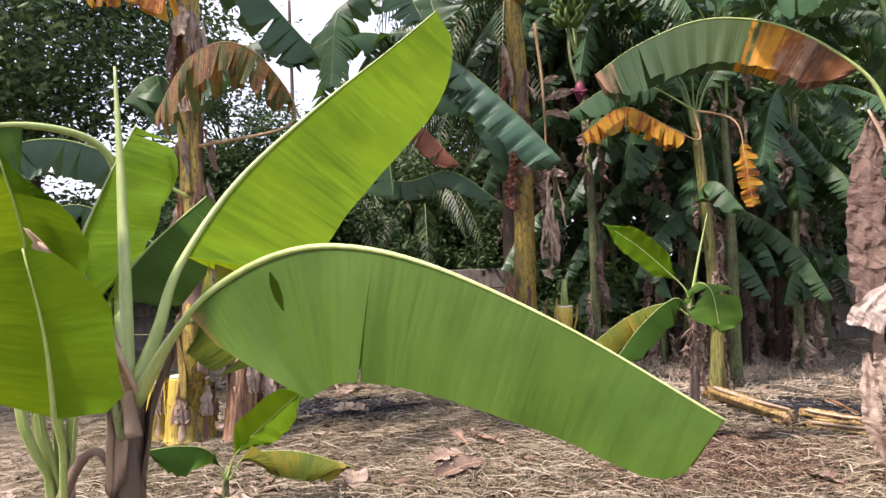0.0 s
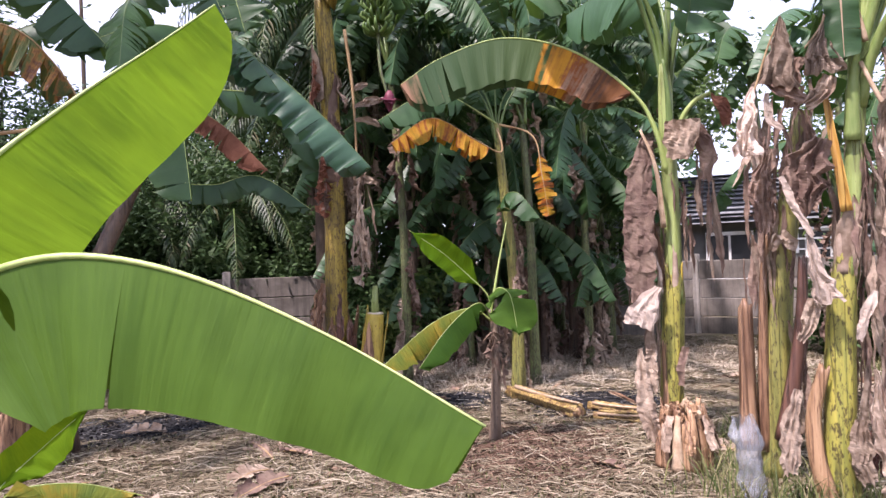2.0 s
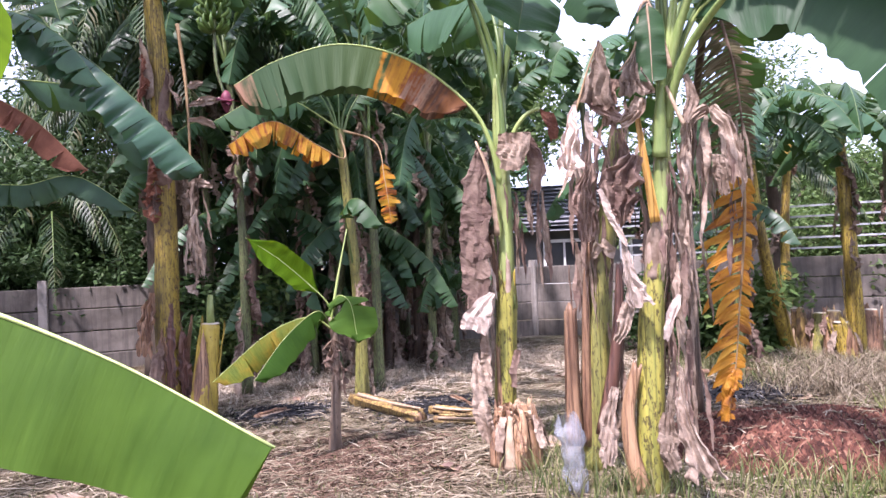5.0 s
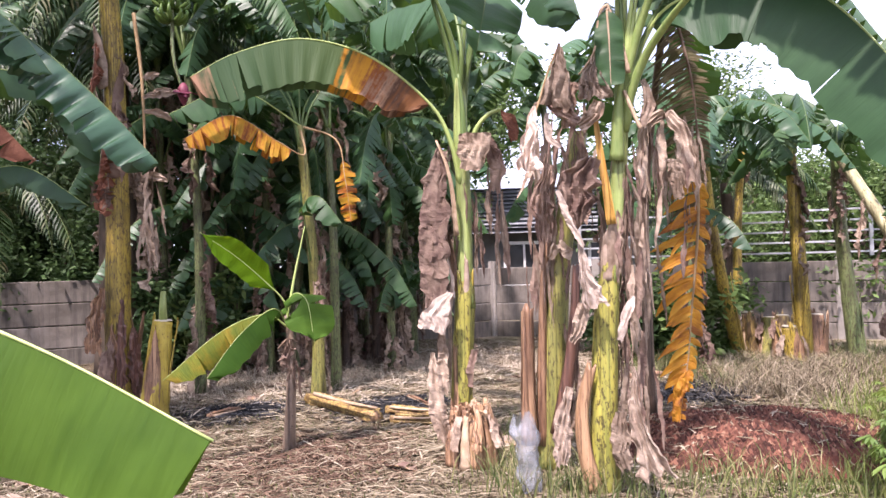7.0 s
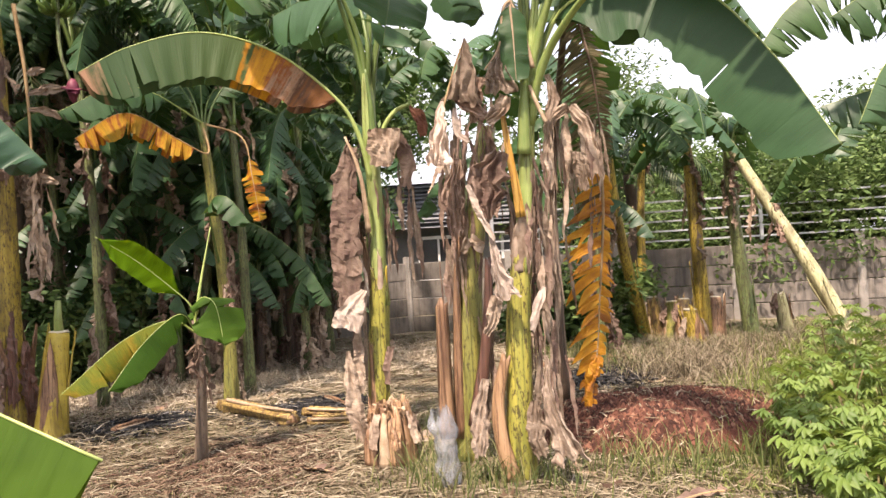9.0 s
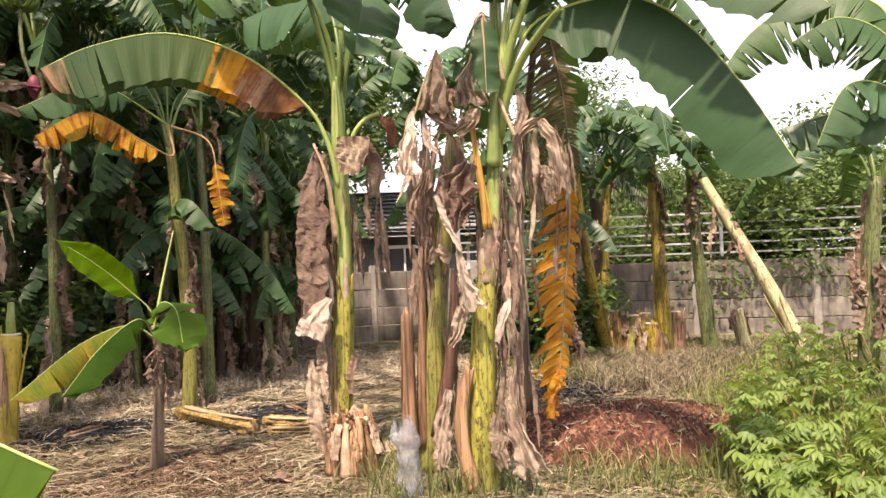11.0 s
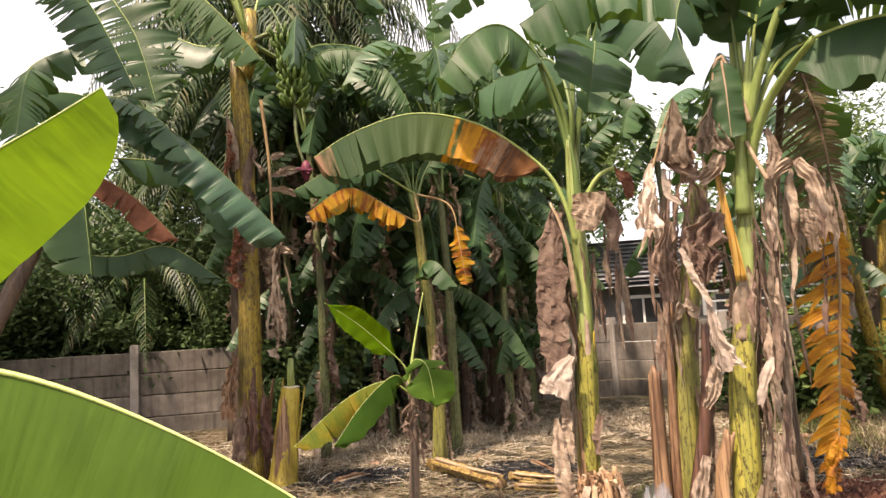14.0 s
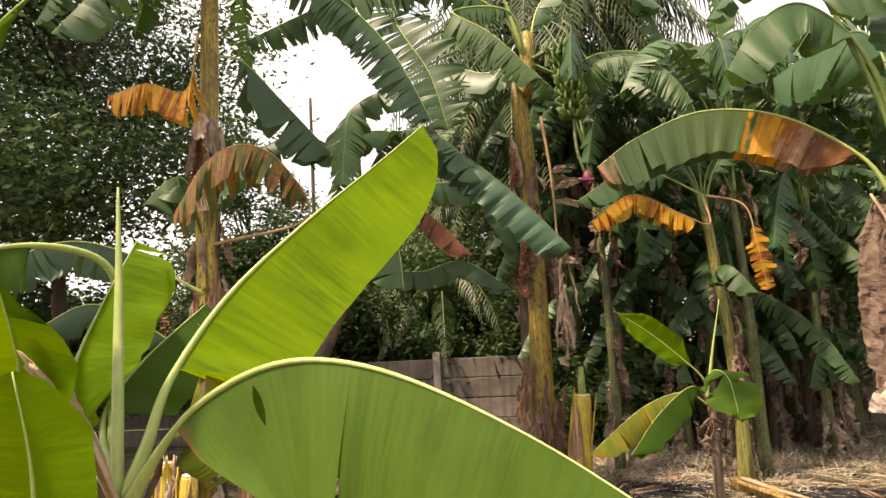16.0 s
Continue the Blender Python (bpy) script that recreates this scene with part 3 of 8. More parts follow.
def shredded(plant, rib, left, right, width, material, rib_material, side, seed, start=0.1, droop=0.5, label=""):
    """A dead leaf torn into fingers on either side of its midrib; left and right: finger lengths along the rib."""
    rnd = random.Random(seed)
    c, total = spline(rib, 60)
    bm = bmesh.new()
    uv = bm.loops.layers.uv.new("UVMap")
    for sign, lens in ((-1, left), (1, right)):
        s = start
        while s < 0.99:
            wd = width * rnd.uniform(0.5, 1.5)
            L = float(np.interp(s, np.linspace(0, 1, len(lens)), lens)) * rnd.uniform(0.6, 1.15)
            i = min(59, max(1, round(s * 60)))
            t = (c[i + 1] - c[i - 1]).normalized()
            sd = Vector(side) * sign
            sd = (sd - t * sd.dot(t)).normalized()
            nm = t.cross(sd) * rnd.uniform(-0.5, 0.5)
            slope = droop * rnd.uniform(0.4, 1.4)
            p, rows, m = c[i], [], 6
            for j in range(m + 1):
                f = j / m
                a = slope * (0.55 + 0.9 * f)
                d = (sd * math.cos(a) + t * math.sin(a) + nm * f + Vector((0, 0, -0.25 * f))).normalized()
                if j:
                    p = p + d * (L / m)
                hw = wd / 2 * (0.75 + 0.5 * math.sin(f * 2.6)) * (1 - 0.93 * f ** 3)
                up = (t - d * t.dot(d)).normalized()
                cup = d.cross(up) * (0.3 * hw)
                rows.append([(bm.verts.new(p - up * hw + cup), (i * 0.03, f - 0.02)), (bm.verts.new(p), (i * 0.03 + 0.02, f)), (bm.verts.new(p + up * hw + cup), (i * 0.03 + 0.04, f))])
            for r0, r1 in zip(rows, rows[1:]):
                for j in (0, 1):
                    quad = (r0[j], r1[j], r1[j + 1], r0[j + 1])
                    face = bm.faces.new([q[0] for q in quad])
                    for lp, q in zip(face.loops, quad):
                        lp[uv].uv = q[1]
            s += wd / total * rnd.uniform(0.75, 1.4)
    ob = part("dead_leaf", bm, material, plant, label)
    bm = bmesh.new()
    tube(bm, c, [0.016 * (1 - 0.75 * i / 60) for i in range(61)], 6)
    part("midrib", bm, rib_material, ob)
    return ob


def crown(plant, top, n, length, width, seed, materials=None, up=(0.2, 0.8), turn0=0.0, skip=(), tears=20, arc=(0.0, 6.28)):
    """Leaves that rise from the stem's top and arch over."""
    rnd = random.Random(seed)
    top = Vector(top)
    for k in range(n):
        w = turn0 + arc[0] + (arc[1] - arc[0]) * (k + rnd.uniform(-0.3, 0.3)) / n
        L = length * rnd.uniform(0.8, 1.15)
        rise = rnd.uniform(*up)
        d = Vector((math.sin(w), math.cos(w), 0))
        pts = [top - Vector((0, 0, 0.25)), top + d * (0.10 * L) + Vector((0, 0, 0.16 * L)), top + d * (0.34 * L) + Vector((0, 0, (0.22 + 0.22 * rise) * L)),
               top + d * (0.66 * L) + Vector((0, 0, (0.02 + 0.32 * rise) * L)), top + d * (0.88 * L) + Vector((0, 0, (-0.30 + 0.35 * rise) * L))]
        leaf(plant, pts, width * rnd.uniform(0.85, 1.1), rnd.choice(materials or (GREEN, GREEN, DEEP)), 0.2, 0.028, DARKRIB, fold=(rnd.uniform(15, 55), rnd.uniform(15, 55)),
             tears=rnd.randint(tears // 2, tears * 2), gap=0.3, ragged=14)


# ---- ground ----
def ground_height(x, y):
    v = Vector((x, y, 0))
    near = max(0.0, 1 - (x * x + y * y) / 900)
    return near * (0.05 * noise.noise(v * 0.35) + 0.025 * noise.noise(v * 1.7)) - 0.03


def ground_material():
    m = Nodes("ground")
    v = m.coords("Object")
    big = m.noise(v, 0.45, 4.0, 0.6)
    mid = m.noise(v, 2.2, 6.0, 0.7)
    fibre = m.noise(m.coords("Object", (14, 110, 9)), 1.0, 4.0, 0.7)
    fibre2 = m.noise(m.coords("Object", (120, 13, 9)), 1.0, 4.0, 0.7)
    soil = m.mix(mid, (0.09, 0.068, 0.048), (0.17, 0.13, 0.095))
    straw = m.mix(m.math("MAXIMUM", fibre, fibre2), (0.15, 0.125, 0.085), (0.36, 0.30, 0.22))
    col = m.mix(m.ramp(mid, [(0.36, (0, 0, 0)), (0.56, (1, 1, 1))]), soil, straw)
    col = m.mix(m.ramp(big, [(0.45, (0, 0, 0)), (0.65, (0.8, 0.8, 0.8))]), col, (0.11, 0.125, 0.05))
    m.base(col, 0.95, 0.15)
    m.bump(m.math("ADD", m.math("ADD", fibre, fibre2), mid), 0.6, 0.012)
    return m.mat


def build_ground():
    xs = [-600, -200, -60, -25, *np.arange(-12, 22, 0.3), 26, 40, 80, 250, 600]
    ys = [-600, -200, -60, -20, -8, *np.arange(-3, 19, 0.3), 22, 30, 60, 200, 600]
    bm = bmesh.new()
    vs = [[bm.verts.new((x, y, ground_height(x, y))) for x in xs] for y in ys]
    for j in range(len(ys) - 1):
        for i in range(len(xs) - 1):
            bm.faces.new((vs[j][i], vs[j][i + 1], vs[j + 1][i + 1], vs[j + 1][i]))
    ob = part("ground", bm, ground_material())
    tagged(ob, "dry garden soil covered with straw and short grass", "ground", "", "structure")


build_ground()


# ---- boundary wall of concrete panels ----
def concrete():
    m = Nodes("concrete")
    n1 = m.noise(m.coords("Object"), 2.3, 6.0, 0.7)
    drip = m.noise(m.coords("Object", (9, 9, 0.7)), 1.0, 5.0, 0.7)
    fine = m.noise(m.coords("Object"), 38.0, 4.0, 0.7)
    rnd = m.n.new("ShaderNodeObjectInfo").outputs["Random"]
    col = m.mix(m.ramp(n1, [(0.35, (0, 0, 0)), (0.65, (1, 1, 1))]), (0.125, 0.11, 0.092), (0.26, 0.23, 0.20))
    col = m.mix(m.ramp(drip, [(0.48, (0, 0, 0)), (0.68, (0.85, 0.85, 0.85))]), col, (0.06, 0.055, 0.05))
    col = m.mix(m.math("MULTIPLY", fine, 0.5), col, (0.12, 0.11, 0.10))
    hsv = m.add("ShaderNodeHueSaturation", Color=col)
    m.put(hsv.inputs["Value"], m.math("ADD", m.math("MULTIPLY", rnd, 0.5), 0.75))
    m.base(hsv.outputs[0], 0.92, 0.15)
    m.bump(m.math("ADD", n1, m.math("MULTIPLY", fine, 0.5)), 0.6, 0.02)
    return m.mat


CONCRETE = concrete()
CONCRETE_POST = plain_material("concrete_post", (0.27, 0.25, 0.22), (0.38, 0.35, 0.32), 5.0, 0.9, 0.5, 0.2)
STEEL = plain_material("painted_steel", (0.42, 0.44, 0.46), (0.52, 0.54, 0.56), 6.0, 0.45, 0.1, 0.5, (1, 1, 1), 0.3)


def panel_wall(name, a, b, label):
    a, b = Vector(a), Vector(b)
    run = b - a
    n = max(1, round(run.length / 2.4))
    turn = math.atan2(run.y, run.x)
    wall = thing(name, (a + b) / 2, label, "wall", "", "structure")
    bay = run.length / n
    panel = bmesh.new()
    box(panel, (0, 0, 0), (bay - 0.13, 0.05, 0.386), 0, 0.004, 3)
    bmesh.ops.bevel(panel, geom=panel.edges[:], offset=0.012, segments=1, affect="EDGES")
    me = bpy.data.meshes.new("panel")
    panel.to_mesh(me)
    panel.free()
    me.materials.append(CONCRETE)
    post = bmesh.new()
    box(post, (0, 0, 0.83), (0.16, 0.15, 1.76), 0, 0.005, 5)
    bmesh.ops.bevel(post, geom=post.edges[:], offset=0.015, segments=2, affect="EDGES")
    mp = bpy.data.meshes.new("post")
    post.to_mesh(mp)
    post.free()
    mp.materials.append(CONCRETE_POST)
    rnd = random.Random(4)
    mid = (a + b) / 2
    for i in range(n + 1):
        p = a + run * (i / n) - mid
        ob = new("post", mp)
        ob.parent = wall
        ob.matrix_basis = Matrix.Translation(p + Vector((0, 0, -0.07))) @ Matrix.Rotation(turn, 4, "Z")
        if i < n:
            q = a + run * ((i + 0.5) / n) - mid
            for row in range(4):
                ob = new("panel", me)
                ob.parent = wall
                ob.matrix_basis = (Matrix.Translation(q + Vector((0, rnd.uniform(-0.008, 0.008), 0.10 + 0.4 * row)))
                                   @ Matrix.Rotation(turn + rnd.uniform(-0.003, 0.003) + (math.pi if rnd.random() < 0.5 else 0), 4, "Z"))
    return wall


CORNER = (8.6, 13.2, 0)
panel_wall("wall_north", (-18.0, 15.6, 0), CORNER, "weathered grey precast concrete panel boundary wall with posts")
panel_wall("wall_east", CORNER, (19.2, 1.0, 0), "weathered grey precast concrete panel boundary wall under a steel railing")


def railing(a, b):
    a, b = Vector(a), Vector(b)
    run = b - a
    turn = math.atan2(run.y, run.x)
    r = thing("railing", a, "grey painted steel railing on top of the concrete wall", "railing")
    n = 5
    for i in range(n + 1):
        bm = bmesh.new()
        box(bm, a + run * i / n + Vector((0, 0, 0.46)), (0.07, 0.07, 0.96), turn)
        bmesh.ops.bevel(bm, geom=bm.edges[:], offset=0.006, segments=1, affect="EDGES")
        part("post", bm, STEEL, r, smooth=False)
    for k in range(5):
        bm = bmesh.new()
        box(bm, (a + b) / 2 + Vector((0, 0, 0.06 + 0.205 * k)), (run.length, 0.035, 0.035), turn)
        part("rail", bm, STEEL, r, smooth=False)


railing((9.9, 11.70, 1.6), (18.9, 1.35, 1.6))


# ---- the young plant close by ----
def young_plant():
    b = (-0.967, 1.633, 1.129)
    p = thing("banana_plant", (b[0], b[1], 0), "young banana plant with broad light green leaves", "banana plant")
    top = (-0.951, 1.640, 1.388)
    stem(p, [(b[0] - 0.01, b[1], -0.03), (b[0], b[1], 0.6), (-0.964, 1.634, 1.240), top], 0.062, 0.036, STEMDARK)
    big = leaf(p, [(-0.940, 1.624, 1.357), (-0.838, 1.594, 1.507), (-0.725, 1.553, 1.620), (-0.569, 1.520, 1.699), (-0.407, 1.476, 1.717), (-0.208, 1.418, 1.670), (0.053, 1.307, 1.546), (0.291, 1.145, 1.398)],
         0.73, BROADSCORCH, 0.185, 0.022, PETIOLE, "broad light green hanging blade with a torn notch", out=((0.0, -0.25, -1), (0.0, 0.5, -1)), curl=8, tears=0, splits=(0.40,), taper=0.59, gap=0.005, ragged=2, blunt=14, wave=0.010, waves=17, step=0.026, cells=10, seed=3)
    # a small torn hole near its stalk
    bm = bmesh.new()
    bm.from_mesh(big.data)
    uv = bm.loops.layers.uv["UVMap"]
    gone = [f for f in bm.faces if 0.224 < sum(lp[uv].uv.x for lp in f.loops) / 4 - 9.3 < 0.252 and 0.07 < sum(lp[uv].uv.y for lp in f.loops) / 4 < 0.36]
    rows = {}
    for f in gone:
        for lp in f.loops:
            rows.setdefault(round(lp[uv].uv.y, 3), set()).add(lp.vert)
    for v in (min(rows), max(rows)) if rows else ():
        mid = sum((q.co for q in rows[v]), Vector()) / len(rows[v])
        for q in rows[v]:
            q.co = mid.lerp(q.co, 0.15)
    bmesh.ops.delete(bm, geom=gone, context="FACES")
    bm.to_mesh(big.data)
    bm.free()
    leaf(p, [(-0.946, 1.643, 1.388), (-0.905, 1.684, 1.527), (-0.867, 1.734, 1.688), (-0.748, 1.842, 1.911), (-0.549, 1.957, 2.131), (-0.339, 2.040, 2.319), (-0.198, 2.079, 2.443)],
         0.66, YOUNG, 0.24, 0.022, PETIOLE, "upright yellow-green blade lit through by the sun", out=((0.70, -0.1, -0.72), (0.35, 1.0, -0.4)), curl=-8, tears=0, gap=0.0, ragged=0, blunt=2.3, taper=0.28, wave=0.005, step=0.03, sweep=0.0)
    leaf(p, [(-0.982, 1.681, 1.346), (-1.127, 1.775, 1.539), (-1.181, 1.801, 1.697), (-1.144, 1.879, 1.901), (-1.084, 1.965, 2.103)],
         0.36, YOUNG, 0.3, 0.018, PETIOLE, out=((0.95, 0, -0.25), (-0.2, 1, 0.1)), curl=5, tears=1, gap=0.05, ragged=3, blunt=5)
    leaf(p, [(-1.022, 1.717, 1.419), (-1.107, 1.842, 1.594), (-1.082, 2.021, 1.743), (-0.979, 2.227, 1.915)],
         0.36, BROAD, 0.3, 0.016, PETIOLE, out=((0.6, -0.1, -0.8), (-0.2, 1, 0.2)), curl=5, tears=2, gap=0.05, ragged=3, blunt=3)
    leaf(p, [(-0.817, 1.646, 1.549), (-0.776, 1.726, 1.572), (-0.754, 1.829, 1.500), (-0.722, 1.892, 1.414)], 0.26, YELLOWGREEN, 0.1, 0.01, PETIOLE, out=((-0.7, 0, -0.7), (0.3, 1, 0)), curl=8, tears=2, gap=0.1, ragged=5, blunt=2.5)
    leaf(p, [(-1.040, 1.764, 1.441), (-1.127, 1.944, 1.841), (-1.145, 1.935, 2.001), (-1.202, 1.847, 2.062), (-1.319, 1.715, 2.062), (-1.404, 1.526, 1.976)], 0.3, BROAD, 0.75, 0.02, PETIOLE, fold=(60, 60))
    bm = bmesh.new()
    c, _ = spline([(-0.959, 1.637, 1.403), (-0.992, 1.698, 1.649), (-1.042, 1.785, 1.948), (-1.086, 1.853, 2.244)], 24)
    tube(bm, c, [0.017 * (1 - (i / 24) ** 2 * 0.8) for i in range(25)], 8, 0.03)
    part("spear_leaf", bm, PETIOLE, p, "pale green rolled new leaf")
    for k, (a, q) in enumerate(((2.6, 0.05), (0.6, 0.04), (4.4, 0.045))):
        sheath(p, [(-0.966, 1.633, 1.158), (-0.959, 1.637, 1.293), (-0.950, 1.641, 1.457)], 0.045, a, 1.6, (PETIOLE, STEMDARK, STEMDARK)[k], 0.12, 7 + k)
    channel(p, [(-0.943, 1.611, 1.286), (-0.953, 1.583, 1.432), (-0.975, 1.572, 1.536)], 0.075, 0.03, DEADMID, "sheath", "dry brown leaf base", open_to=(0.5, 0.85, 0), seed=31, fray=0.02)
    channel(p, [(-0.966, 1.610, 1.273), (-0.969, 1.575, 1.401), (-0.988, 1.565, 1.498)], 0.05, 0.02, STEMGREEN, "sheath", open_to=(0.5, 0.85, 0), seed=32)
    channel(p, [(-0.889, 1.514, 1.407), (-0.928, 1.445, 1.574), (-0.973, 1.393, 1.681), (-1.007, 1.347, 1.747)], 0.05, 0.045, CHIP, "petiole", "dry brown broken stalk", seed=33, fray=0.04)
    sheet(p, [(-0.997, 1.366, 1.803), (-0.952, 1.419, 1.693), (-0.908, 1.503, 1.502)], [(0.02, 0.012), (0.02, 0.015), (0.01, 0.01)], DEADPALE, folds=1.0, depth=0.3, crumple=0.005, seed=341, cell=0.012, label="pale dry strip of leaf base")


young_plant()


def edge_plant():
    b = (-1.355, 1.930, 1.006)
    p = thing("banana_plant", (b[0], b[1], 0), "young banana clump with a broad glossy leaf", "banana plant")
    leaf(p, [(b[0], b[1], 0.1), (-1.034, 1.482, 1.184), (-0.977, 1.364, 1.377), (-0.958, 1.306, 1.550), (-0.965, 1.254, 1.726)],
         0.36, YOUNG, 0.79, 0.016, RIB, "broad glossy green blade", out=((1, -0.1, -0.15), (-1, -0.2, 0)), curl=18, tears=0, gap=0.0, ragged=0, blunt=1.0, wave=0.006, step=0.03, sweep=0.25)
    leaf(p, [(b[0], b[1], 0.1), (-1.252, 1.517, 1.240), (-1.111, 1.433, 1.540), (-1.057, 1.408, 1.696), (-1.045, 1.357, 1.811), (-1.044, 1.297, 1.926)],
         0.30, YOUNG, 0.72, 0.016, RIB, out=((1, -0.2, 0.3), (-1, -0.2, -0.2)), curl=14, tears=0, blunt=2.6, wave=0.005, ragged=0)
    leaf(p, [(b[0], b[1], 0.1), (-1.471, 1.594, 1.680), (-1.237, 1.399, 2.192), (-1.103, 1.314, 2.444), (-0.963, 1.292, 2.554)], 0.42, YOUNG, 0.6, 0.016, RIB, out=((0.6, -0.2, -0.7), (-0.5, 0.6, 0.4)), curl=8, tears=0, blunt=2.4, ragged=0)
    root = [(b[0], b[1], -0.02), (b[0] + 0.02, b[1], 0.55), (-1.295, 1.908, 1.044)]
    for k, (tip, w, mt) in enumerate((((-1.373, 1.799, 1.301), 0.05, PETIOLE), ((-1.361, 1.866, 1.281), 0.06, LIME), ((-1.311, 1.898, 1.285), 0.05, PETIOLE), ((-1.244, 1.880, 1.304), 0.05, PETIOLE), ((-1.363, 1.925, 1.273), 0.05, DEADMID))):
        tip = Vector(tip) + Vector((0.0, 0.02, 0.14))
        q = Vector(root[2]).lerp(tip, 0.5) + Vector((0, 0.02 * k - 0.04, -0.02))
        channel(p, [Vector(r) + Vector((0.012 * (k - 2), 0, 0)) for r in root] + [q, tip], 0.09, w, mt, "petiole", seed=34 + k)
    bm = bmesh.new()
    c, _ = spline([(-1.244, 1.822, 1.057), (-1.196, 1.815, 1.149), (-1.156, 1.815, 1.191), (-1.121, 1.812, 1.185), (-1.085, 1.808, 1.119)], 16)
    tube(bm, c, [0.018 - 0.0006 * i for i in range(17)], 7, 0.1)
    part("petiole", bm, RIBDEAD, p, "bent dry stalk")


edge_plant()


def sucker():
    b = (-1.912, 4.947, 0.000)
    p = thing("banana_sucker", b, "small banana sucker with bright green leaves", "banana plant")
    stem(p, [(b[0], b[1], -0.03), (-1.900, 4.925, 0.149), (-1.879, 4.932, 0.248)], 0.03, 0.018, STEMGREEN)
    leaf(p, [(-1.883, 4.878, 0.164), (-1.806, 4.905, 0.355), (-1.561, 4.929, 0.586), (-1.265, 4.954, 0.834)], 0.30, YOUNG, 0.14, 0.012, out=((0.6, -0.3, -0.6), (-0.6, -0.3, 0.5)), curl=8, tears=0, blunt=1.8)
    leaf(p, [(-1.883, 4.878, 0.164), (-1.943, 4.749, 0.401), (-2.080, 4.586, 0.487), (-2.260, 4.396, 0.506)], 0.40, BROAD, 0.15, 0.01, fold=(62, 62), tears=0, blunt=2.0)
    leaf(p, [(-1.865, 4.884, 0.161), (-1.701, 4.834, 0.353), (-1.339, 4.833, 0.365), (-0.947, 4.813, 0.251)], 0.40, YELLOWGREEN, 0.15, 0.01, fold=(62, 62), tears=0, blunt=2.0)


sucker()


